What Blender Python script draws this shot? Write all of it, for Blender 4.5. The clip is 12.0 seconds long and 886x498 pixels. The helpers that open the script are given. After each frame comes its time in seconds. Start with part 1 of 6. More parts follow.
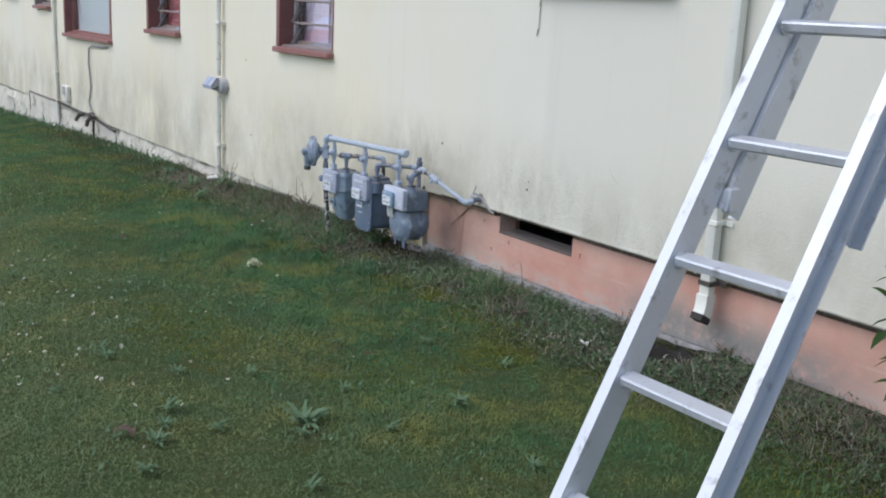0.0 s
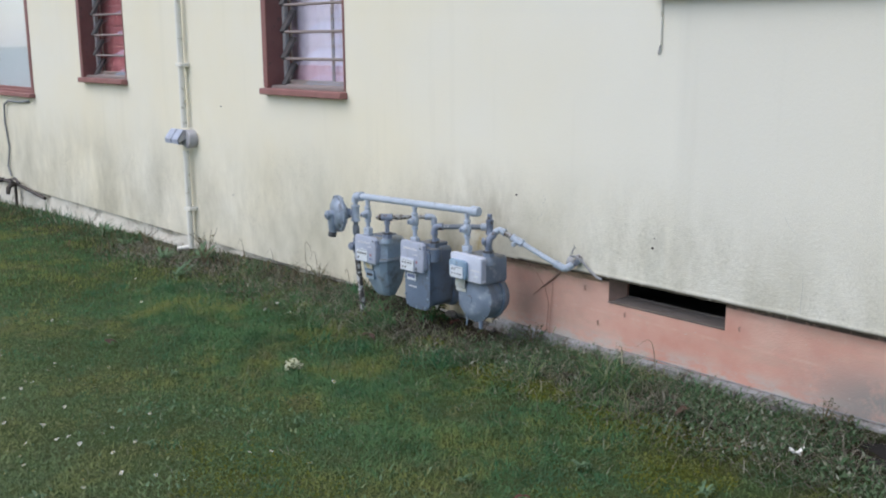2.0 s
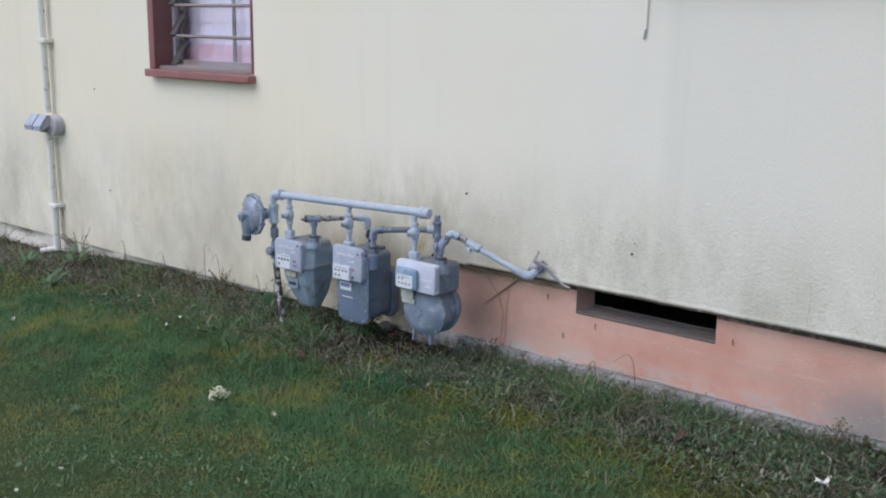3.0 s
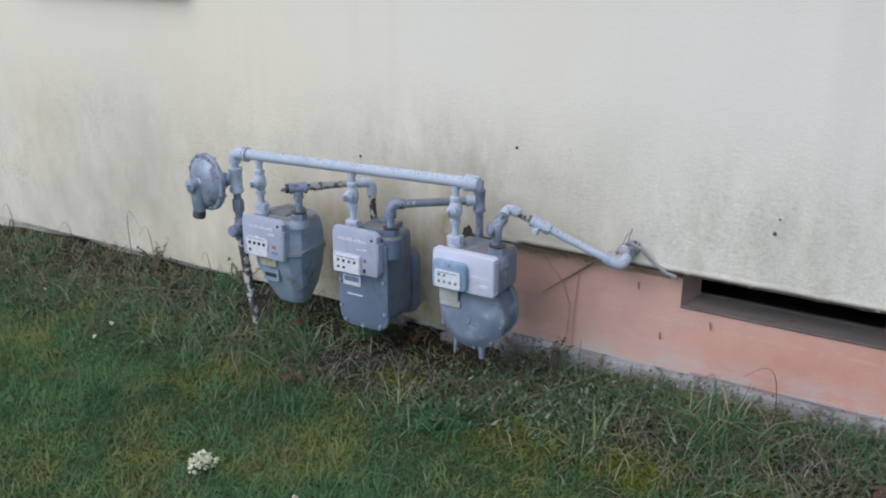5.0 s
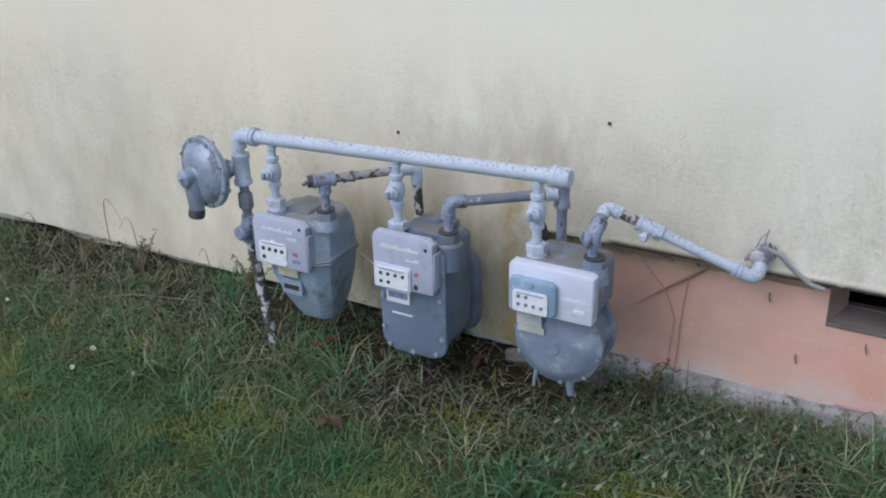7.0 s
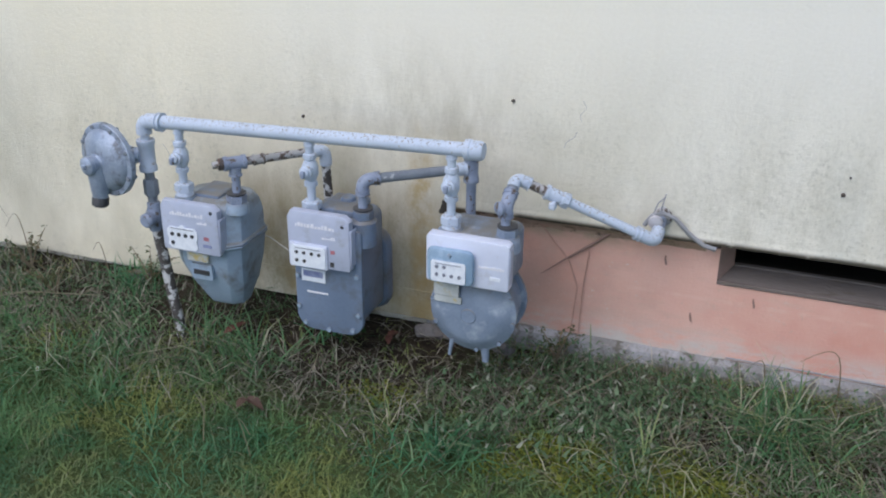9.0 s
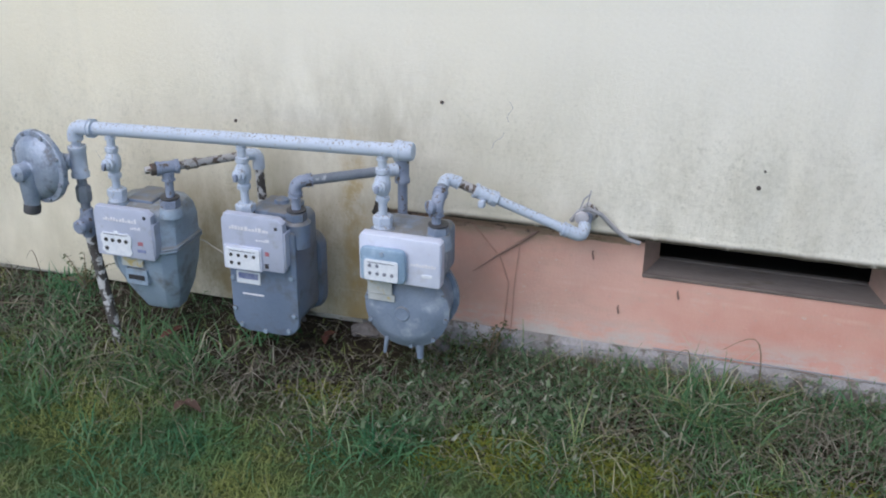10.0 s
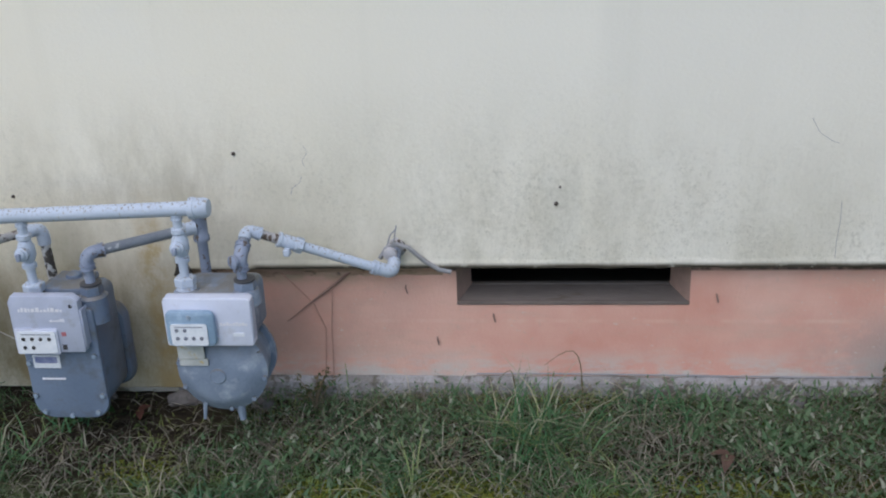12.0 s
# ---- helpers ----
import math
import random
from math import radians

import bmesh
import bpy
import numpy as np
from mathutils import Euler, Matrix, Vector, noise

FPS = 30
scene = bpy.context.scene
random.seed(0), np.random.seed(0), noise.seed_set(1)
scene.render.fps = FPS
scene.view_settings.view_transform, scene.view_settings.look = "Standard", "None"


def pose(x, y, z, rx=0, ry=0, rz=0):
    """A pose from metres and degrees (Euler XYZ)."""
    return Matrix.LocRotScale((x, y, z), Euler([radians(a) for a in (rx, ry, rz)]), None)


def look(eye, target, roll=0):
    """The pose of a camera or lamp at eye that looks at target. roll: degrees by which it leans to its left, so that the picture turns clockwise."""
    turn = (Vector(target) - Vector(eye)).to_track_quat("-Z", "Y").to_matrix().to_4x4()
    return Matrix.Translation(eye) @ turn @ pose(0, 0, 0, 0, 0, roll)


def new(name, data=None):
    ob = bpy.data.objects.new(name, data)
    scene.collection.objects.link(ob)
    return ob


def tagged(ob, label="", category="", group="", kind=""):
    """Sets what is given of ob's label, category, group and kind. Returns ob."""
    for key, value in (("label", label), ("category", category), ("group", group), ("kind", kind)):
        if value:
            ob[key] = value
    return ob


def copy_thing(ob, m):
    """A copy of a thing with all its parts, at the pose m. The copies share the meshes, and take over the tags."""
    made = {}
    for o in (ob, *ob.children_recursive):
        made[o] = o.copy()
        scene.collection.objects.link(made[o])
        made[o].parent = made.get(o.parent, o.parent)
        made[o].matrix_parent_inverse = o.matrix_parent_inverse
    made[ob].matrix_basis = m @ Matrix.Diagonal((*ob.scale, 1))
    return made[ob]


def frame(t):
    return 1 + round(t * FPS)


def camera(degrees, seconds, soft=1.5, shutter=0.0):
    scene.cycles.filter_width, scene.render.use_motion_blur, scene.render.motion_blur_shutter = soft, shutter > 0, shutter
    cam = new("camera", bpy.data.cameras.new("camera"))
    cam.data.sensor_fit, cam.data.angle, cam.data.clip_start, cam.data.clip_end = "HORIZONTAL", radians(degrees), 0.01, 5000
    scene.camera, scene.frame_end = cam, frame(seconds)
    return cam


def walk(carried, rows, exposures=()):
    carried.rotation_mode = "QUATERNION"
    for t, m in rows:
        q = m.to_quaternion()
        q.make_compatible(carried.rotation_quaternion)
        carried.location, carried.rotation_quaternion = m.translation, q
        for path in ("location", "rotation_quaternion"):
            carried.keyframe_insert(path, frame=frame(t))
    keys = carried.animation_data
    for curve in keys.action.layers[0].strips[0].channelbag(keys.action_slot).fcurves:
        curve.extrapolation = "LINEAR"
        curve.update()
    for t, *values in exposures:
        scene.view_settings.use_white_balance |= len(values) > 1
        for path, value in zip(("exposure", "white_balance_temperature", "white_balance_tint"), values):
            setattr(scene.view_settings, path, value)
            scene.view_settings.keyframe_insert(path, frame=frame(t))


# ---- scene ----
cam = camera(47.3, 12.0, soft=2.0)
PATH = [
    (0, (0.108, 0.167, 1.489), (1.242, 1.748, 1.025), 2.9),
    (0.2, (0.179, 0.332, 1.465), (1.263, 1.935, 0.962), 2.7),
    (0.5, (0.136, 0.557, 1.452), (1.272, 2.136, 0.986), 0.8),
    (1, (0.098, 0.914, 1.45), (1.288, 2.44, 0.943), 0.1),
    (1.5, (0.139, 1.298, 1.424), (1.234, 2.919, 1.006), -3.9),
    (2, (0.135, 1.642, 1.44), (1.431, 3.11, 1.033), -0.4),
    (2.5, (0.097, 2.005, 1.417), (1.606, 3.223, 0.93), -0.2),
    (2.7, (0.115, 2.142, 1.418), (1.612, 3.394, 0.983), 0.8),
    (4.3, (0.54, 3.291, 1.496), (2.192, 4.211, 0.844), 0.1),
    (4.5, (0.597, 3.386, 1.482), (2.248, 4.287, 0.801), 0.5),
    (5, (0.799, 3.548, 1.493), (2.41, 4.513, 0.804), -0.1),
    (5.5, (0.955, 3.752, 1.466), (2.561, 4.643, 0.674), 1.1),
    (6, (1.079, 3.976, 1.479), (2.749, 4.697, 0.649), 0.2),
    (6.5, (1.25, 4.056, 1.439), (2.891, 4.869, 0.635), -0.4),
    (6.7, (1.32, 4.075, 1.471), (2.891, 4.975, 0.62), -1.5),
    (8.3, (1.163, 4.233, 1.422), (2.818, 4.991, 0.593), -2.1),
    (8.5, (1.163, 4.232, 1.42), (2.805, 4.975, 0.552), -4.0),
    (9, (1.148, 4.208, 1.421), (2.857, 4.836, 0.593), 0.4),
    (9.5, (1.114, 4.185, 1.441), (2.822, 4.843, 0.636), -0.8),
    (10, (1.106, 4.164, 1.427), (2.855, 4.689, 0.61), 0.6),
    (10.5, (1.114, 4.154, 1.427), (2.903, 4.554, 0.629), -0.5),
    (11, (1.114, 4.155, 1.431), (2.943, 4.454, 0.678), -0.6),
    (11.5, (1.137, 4.147, 1.433), (2.973, 4.443, 0.698), -1.9),
    (12, (1.145, 4.147, 1.414), (2.991, 4.329, 0.666), -2.4),
]
walk(cam, [(t, look(eye, target, roll)) for t, eye, target, roll in PATH],
     exposures=[(0.0, 0.45, 6500, 10), (0.5, 0.47, 6560, 9), (1.0, 0.5, 6680, 7), (1.5, 0.56, 6680, 8), (2.0, 0.48, 6600, 10), (2.5, 0.39, 6520, 12), (5.0, 0.4, 6440, 13),
                (8.3, 0.43, 6460, 13), (8.5, 0.43, 6460, 13), (9.0, 0.53, 6430, 12), (9.5, 0.54, 6440, 12), (10.5, 0.53, 6480, 12), (12.0, 0.32, 6500, 11)])

# ---- light ----
world = bpy.data.worlds.new("world")
scene.world = world
world.use_nodes = True
wn, wl = world.node_tree.nodes, world.node_tree.links
sky = wn.new("ShaderNodeTexSky")
sky.sky_type, sky.sun_disc = "NISHITA", False
sky.sun_elevation, sky.sun_rotation = radians(52), radians(-70)
sky.air_density, sky.dust_density, sky.ozone_density = 1.0, 1.1, 1.0
wl.new(sky.outputs[0], wn["Background"].inputs[0])
wn["Background"].inputs[1].default_value = 0.13
sun = new("sun", bpy.data.lights.new("sun", "SUN"))
sun.data.energy, sun.data.angle, sun.data.color = 1.35, radians(60), (1.0, 0.972, 0.98)
sun.matrix_world = look((-6.0, 2.2, 8.2), (0, 0, 0))


# ---- materials ----
def nodes_of(name):
    m = bpy.data.materials.new(name)
    m.use_nodes = True
    nt = m.node_tree
    return m, nt, nt.nodes["Principled BSDF"]


def nd(nt, kind, **inputs):
    n = nt.nodes.new("ShaderNode" + kind)
    for k, v in inputs.items():
        n.inputs[k].default_value = v
    return n


def where(nt, stretch=(1, 1, 1)):
    """World place, stretched."""
    g = nd(nt, "NewGeometry")
    mp = nd(nt, "Mapping")
    mp.inputs["Scale"].default_value = stretch
    nt.links.new(g.outputs["Position"], mp.inputs["Vector"])
    return mp.outputs[0]


def noisy(nt, vec, scale, detail=5, rough=0.6, lo=0.35, hi=0.65):
    n = nd(nt, "TexNoise", Scale=scale, Detail=detail, Roughness=rough)
    nt.links.new(vec, n.inputs["Vector"])
    r = nd(nt, "MapRange")
    for i, v in ((1, lo), (2, hi), (3, 0.0), (4, 1.0)):
        r.inputs[i].default_value = v
    nt.links.new(n.outputs[0], r.inputs[0])
    return r.outputs[0]


def mixed(nt, fac, a, b):
    mx = nt.nodes.new("ShaderNodeMix")
    mx.data_type = "RGBA"
    for sock, v in ((mx.inputs[0], fac), (mx.inputs[6], a), (mx.inputs[7], b)):
        if isinstance(v, (int, float)):
            sock.default_value = v
        elif isinstance(v, tuple):
            sock.default_value = (*v, 1)
        else:
            nt.links.new(v, sock)
    return mx.outputs[2]


def maths(nt, op, a, b=0.0, clamp=False):
    m = nt.nodes.new("ShaderNodeMath")
    m.operation, m.use_clamp = op, clamp
    for i, v in enumerate((a, b)):
        if isinstance(v, (int, float)):
            m.inputs[i].default_value = v
        else:
            nt.links.new(v, m.inputs[i])
    return m.outputs[0]


def along(nt, axis, lo, hi):
    """0 at lo, 1 at hi, on a world axis."""
    g, s, r = nd(nt, "NewGeometry"), nd(nt, "SeparateXYZ"), nd(nt, "MapRange")
    r.interpolation_type = "SMOOTHSTEP"
    nt.links.new(g.outputs["Position"], s.inputs[0])
    nt.links.new(s.outputs[axis], r.inputs[0])
    for i, v in ((1, lo), (2, hi), (3, 0.0), (4, 1.0)):
        r.inputs[i].default_value = v
    return r.outputs[0]


def relief(nt, bsdf, height, strength, distance=0.004):
    b = nd(nt, "Bump", Strength=strength, Distance=distance)
    nt.links.new(height, b.inputs["Height"])
    nt.links.new(b.outputs[0], bsdf.inputs["Normal"])


def surface(name, c1, c2, scale=9.0, rough=0.6, metal=0.0, grain=140.0, bump=0.25, worn=None, worn_scale=45.0, worn_at=(0.6, 0.66), stretch=(1, 1, 1), vary=0.0, spec=0.5):
    """Two colours mixed at a large and a small scale, with chips or stains of a third one."""
    m, nt, b = nodes_of(name)
    v = where(nt, stretch)
    big = noisy(nt, v, scale)
    fine = noisy(nt, v, grain, 3)
    f = maths(nt, "ADD", maths(nt, "MULTIPLY", big, 0.75), maths(nt, "MULTIPLY", fine, 0.25))
    c = mixed(nt, f, c1, c2)
    if worn:
        c = mixed(nt, noisy(nt, v, worn_scale, 4, 0.65, *worn_at), c, worn)
    if vary:
        oi = nd(nt, "ObjectInfo")
        hsv = nd(nt, "HueSaturation")
        mr = nd(nt, "MapRange")
        for i, x in ((1, 0.0), (2, 1.0), (3, 1 - vary), (4, 1 + vary)):
            mr.inputs[i].default_value = x
        nt.links.new(oi.outputs["Random"], mr.inputs[0])
        nt.links.new(mr.outputs[0], hsv.inputs["Value"])
        nt.links.new(c, hsv.inputs["Color"])
        c = hsv.outputs[0]
    nt.links.new(c, b.inputs["Base Color"])
    rr = nd(nt, "MapRange")
    for i, x in ((1, 0.0), (2, 1.0), (3, max(0.05, rough - 0.1)), (4, min(1, rough + 0.12))):
        rr.inputs[i].default_value = x
    nt.links.new(big, rr.inputs[0])
    nt.links.new(rr.outputs[0], b.inputs["Roughness"])
    b.inputs["Metallic"].default_value = metal
    b.inputs["Specular IOR Level"].default_value = spec
    if bump:
        relief(nt, b, fine, bump, 0.002)
    return m


def stucco_material():
    m, nt, b = nodes_of("stucco")
    v = where(nt)
    streak = where(nt, (1, 1.7, 0.85))
    base = mixed(nt, noisy(nt, v, 0.9, 3), (0.83, 0.77, 0.612), (0.82, 0.784, 0.675))
    # the repainted stretch is greyer
    grey = maths(nt, "SUBTRACT", 1.0, along(nt, 1, 3.97, 4.03))
    grey2 = maths(nt, "SUBTRACT", 1.0, along(nt, 1, 4.2, 6.2))
    base = mixed(nt, maths(nt, "MULTIPLY", grey2, 0.65), base, (0.78, 0.762, 0.69))
    base = mixed(nt, maths(nt, "MULTIPLY", grey, 0.38), base, (0.705, 0.69, 0.625))
    # pale run of newer paint
    run = maths(nt, "MULTIPLY", along(nt, 1, 4.03, 4.05), maths(nt, "SUBTRACT", 1.0, along(nt, 1, 4.11, 4.15)))
    run = maths(nt, "MULTIPLY", run, maths(nt, "SUBTRACT", 1.0, along(nt, 2, 0.62, 0.75)))
    base = mixed(nt, maths(nt, "MULTIPLY", run, 0.5), base, (0.74, 0.73, 0.66))
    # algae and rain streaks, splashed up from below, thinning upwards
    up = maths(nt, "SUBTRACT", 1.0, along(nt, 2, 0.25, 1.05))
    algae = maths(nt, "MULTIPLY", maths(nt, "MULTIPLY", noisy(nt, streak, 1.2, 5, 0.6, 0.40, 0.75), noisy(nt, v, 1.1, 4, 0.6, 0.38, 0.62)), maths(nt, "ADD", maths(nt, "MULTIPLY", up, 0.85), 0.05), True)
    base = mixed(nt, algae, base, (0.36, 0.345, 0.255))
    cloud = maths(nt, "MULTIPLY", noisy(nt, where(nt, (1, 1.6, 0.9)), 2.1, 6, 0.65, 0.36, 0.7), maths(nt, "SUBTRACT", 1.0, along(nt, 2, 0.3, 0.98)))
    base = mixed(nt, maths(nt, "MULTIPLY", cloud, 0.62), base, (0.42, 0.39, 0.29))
    sooty = maths(nt, "MULTIPLY", along(nt, 1, 4.75, 5.0), maths(nt, "SUBTRACT", 1.0, along(nt, 1, 5.15, 5.7)))
    sooty = maths(nt, "MULTIPLY", sooty, maths(nt, "SUBTRACT", 1.0, along(nt, 2, 0.62, 0.95)))
    base = mixed(nt, maths(nt, "MULTIPLY", maths(nt, "MULTIPLY", sooty, noisy(nt, where(nt, (1, 2.2, 1.0)), 3.5, 6, 0.7, 0.36, 0.66)), 0.55), base, (0.30, 0.27, 0.19))
    spots = maths(nt, "MULTIPLY", maths(nt, "MULTIPLY", noisy(nt, v, 85.0, 6, 0.8, 0.5, 0.66), noisy(nt, v, 2.3, 4, 0.6, 0.46, 0.66)), maths(nt, "MULTIPLY", up, 0.65))
    base = mixed(nt, spots, base, (0.27, 0.265, 0.21))
    drip = maths(nt, "MULTIPLY", noisy(nt, where(nt, (1, 7, 0.35)), 1.0, 4, 0.6, 0.58, 0.78), 0.12)
    base = mixed(nt, drip, base, (0.48, 0.46, 0.37))
    rust = maths(nt, "MULTIPLY", along(nt, 1, 5.06, 5.1), maths(nt, "SUBTRACT", 1.0, along(nt, 1, 5.12, 5.17)))
    rust = maths(nt, "MULTIPLY", rust, maths(nt, "MULTIPLY", noisy(nt, v, 14.0, 5, 0.7, 0.4, 0.6), maths(nt, "SUBTRACT", 1.0, along(nt, 2, 0.45, 0.72))))
    base = mixed(nt, maths(nt, "MULTIPLY", rust, 0.75), base, (0.42, 0.30, 0.12))
    patch = maths(nt, "MULTIPLY", along(nt, 1, 3.3, 3.85), maths(nt, "SUBTRACT", 1.0, along(nt, 1, 4.25, 4.75)))
    patch = maths(nt, "MULTIPLY", patch, maths(nt, "SUBTRACT", 1.0, along(nt, 2, 0.5, 0.9)))
    patch = maths(nt, "MULTIPLY", patch, maths(nt, "MULTIPLY", noisy(nt, where(nt, (1, 2.0, 0.8)), 4.0, 5, 0.65, 0.42, 0.6), noisy(nt, v, 70.0, 6, 0.8, 0.36, 0.66)))
    base = mixed(nt, maths(nt, "MULTIPLY", patch, 0.4), base, (0.25, 0.24, 0.18))
    # pitted render low on the wall
    pits = maths(nt, "MULTIPLY", maths(nt, "MULTIPLY", noisy(nt, v, 150.0, 4, 0.7, 0.60, 0.66), noisy(nt, v, 4.5, 4, 0.6, 0.42, 0.58)), maths(nt, "SUBTRACT", 1.0, along(nt, 2, 0.46, 0.72)))
    base = mixed(nt, maths(nt, "MULTIPLY", pits, 0.6), base, (0.25, 0.235, 0.17))
    # brown rain splash behind the meters
    splash = maths(nt, "MULTIPLY", maths(nt, "MULTIPLY", along(nt, 1, 4.84, 4.9), maths(nt, "SUBTRACT", 1.0, along(nt, 1, 5.5, 5.95))), maths(nt, "SUBTRACT", 1.0, along(nt, 2, 0.28, 0.6)))
    splash = maths(nt, "MULTIPLY", splash, noisy(nt, where(nt, (1, 1.6, 0.8)), 5.0, 6, 0.7, 0.28, 0.62))
    base = mixed(nt, maths(nt, "MULTIPLY", splash, 0.9), base, (0.29, 0.23, 0.12))
    # drip-edge grime, with the recess's thin shadow painted in as black
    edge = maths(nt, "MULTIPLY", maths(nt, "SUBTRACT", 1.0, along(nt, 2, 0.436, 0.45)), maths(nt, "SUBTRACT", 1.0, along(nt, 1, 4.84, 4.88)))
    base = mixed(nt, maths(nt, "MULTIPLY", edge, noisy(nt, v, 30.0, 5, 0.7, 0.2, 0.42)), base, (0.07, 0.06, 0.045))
    nt.links.new(base, b.inputs["Base Color"])
    b.inputs["Roughness"].default_value = 0.85
    b.inputs["Specular IOR Level"].default_value = 0.25
    h = maths(nt, "ADD", maths(nt, "MULTIPLY", noisy(nt, v, 95.0, 6, 0.7, 0.3, 0.75), maths(nt, "ADD", 0.5, maths(nt, "MULTIPLY", up, 1.6))), maths(nt, "MULTIPLY", noisy(nt, v, 7.0, 3), 0.25))
    relief(nt, b, h, 0.3, 0.003)
    return m


def salmon_material():
    m, nt, b = nodes_of("salmon_paint")
    v = where(nt)
    c = mixed(nt, noisy(nt, v, 2.6, 5), (0.585, 0.295, 0.23), (0.67, 0.425, 0.35))
    c = mixed(nt, maths(nt, "MULTIPLY", noisy(nt, where(nt, (1, 1.2, 5)), 3.0, 6, 0.7, 0.5, 0.75), 0.6), c, (0.50, 0.36, 0.29))
    c = mixed(nt, maths(nt, "MULTIPLY", noisy(nt, v, 60, 5, 0.7, 0.62, 0.7), 0.4), c, (0.42, 0.36, 0.3))
    # a board mark in the concrete, level along the whole base
    seam = maths(nt, "MULTIPLY", along(nt, 2, 0.262, 0.27), maths(nt, "SUBTRACT", 1.0, along(nt, 2, 0.272, 0.28)))
    c = mixed(nt, maths(nt, "MULTIPLY", seam, maths(nt, "MULTIPLY", noisy(nt, where(nt, (1, 1, 0.2)), 6.0, 5, 0.7, 0.46, 0.64), 0.4)), c, (0.70, 0.50, 0.42))
    low = maths(nt, "SUBTRACT", 1.0, along(nt, 2, 0.10, 0.21))
    c = mixed(nt, maths(nt, "MULTIPLY", low, noisy(nt, where(nt, (1, 1, 2.5)), 8.0, 6, 0.7, 0.4, 0.58)), c, (0.50, 0.49, 0.46))
    # bare grey concrete below the spout, where the rain splashes
    wet = maths(nt, "MULTIPLY", along(nt, 1, 1.9, 2.5), maths(nt, "SUBTRACT", 1.0, along(nt, 1, 3.1, 3.6)))
    wet = maths(nt, "MULTIPLY", wet, maths(nt, "SUBTRACT", 1.0, along(nt, 2, 0.18, 0.36)))
    c = mixed(nt, maths(nt, "MULTIPLY", wet, noisy(nt, v, 9.0, 6, 0.7, 0.25, 0.5)), c, (0.27, 0.255, 0.24))
    # brown dirt plus the shadow behind pipe and meter, painted into the salmon
    shade_dirt = maths(nt, "MULTIPLY", along(nt, 1, 4.3, 4.8), noisy(nt, v, 5.0, 5, 0.65, 0.36, 0.64))
    c = mixed(nt, maths(nt, "MULTIPLY", shade_dirt, 0.5), c, (0.38, 0.265, 0.22))
    shade_dirt = maths(nt, "MULTIPLY", along(nt, 1, 4.58, 4.8), noisy(nt, v, 8.0, 5, 0.65, 0.2, 0.5))
    c = mixed(nt, maths(nt, "MULTIPLY", shade_dirt, 0.2), c, (0.28, 0.20, 0.16))
    smear = maths(nt, "MULTIPLY", maths(nt, "MULTIPLY", along(nt, 1, 4.44, 4.6), along(nt, 2, 0.36, 0.41)), noisy(nt, where(nt, (1, 1, 2)), 9.0, 5, 0.7, 0.3, 0.5))
    c = mixed(nt, maths(nt, "MULTIPLY", smear, 0.8), c, (0.30, 0.255, 0.17))
    # shadow of the gap under the stucco, painted as a thin dark strip
    gap_shade = maths(nt, "MULTIPLY", along(nt, 2, 0.4065, 0.4135), noisy(nt, where(nt, (1, 1, 0.3)), 9.0, 5, 0.7, 0.2, 0.5))
    c = mixed(nt, maths(nt, "MULTIPLY", gap_shade, 0.92), c, (0.05, 0.04, 0.034))
    chips = maths(nt, "MULTIPLY", noisy(nt, where(nt, (1, 1, 1.6)), 42.0, 5, 0.75, 0.62, 0.66), noisy(nt, v, 4.0, 3, 0.6, 0.45, 0.6))
    c = mixed(nt, maths(nt, "MULTIPLY", chips, 0.7), c, (0.55, 0.50, 0.45))
    nt.links.new(c, b.inputs["Base Color"])
    b.inputs["Roughness"].default_value = 0.8
    relief(nt, b, maths(nt, "ADD", noisy(nt, v, 120, 4), noisy(nt, v, 12, 4)), 0.2, 0.003)
    return m


def ground_material():
    m, nt, b = nodes_of("soil_and_moss")
    v = where(nt)
    c = mixed(nt, noisy(nt, v, 3.2, 6, 0.65), (0.10, 0.165, 0.06), (0.145, 0.16, 0.07))
    c = mixed(nt, noisy(nt, v, 55.0, 5, 0.7, 0.45, 0.7), c, (0.065, 0.095, 0.04))
    near = along(nt, 0, 2.75, 3.2)
    c = mixed(nt, maths(nt, "MULTIPLY", near, noisy(nt, v, 9.0, 5, 0.7, 0.3, 0.55)), c, (0.045, 0.036, 0.025))
    c = mixed(nt, noisy(nt, v, 1.6, 4, 0.6, 0.6, 0.7), c, (0.12, 0.13, 0.02))
    # bare soil along the wall, its colour darkened for the meters' shadow too
    bare = maths(nt, "MULTIPLY", along(nt, 0, 3.04, 3.16), maths(nt, "MULTIPLY", along(nt, 1, 4.86, 5.06), maths(nt, "SUBTRACT", 1.0, along(nt, 1, 7.4, 8.2))))
    c = mixed(nt, bare, c, mixed(nt, noisy(nt, v, 26.0, 5, 0.7), (0.035, 0.029, 0.022), (0.085, 0.068, 0.05)))
    nt.links.new(c, b.inputs["Base Color"])
    b.inputs["Roughness"].default_value = 0.95
    b.inputs["Specular IOR Level"].default_value = 0.1
    relief(nt, b, maths(nt, "ADD", noisy(nt, v, 60, 6, 0.8), noisy(nt, v, 14, 4)), 0.9, 0.02)
    return m


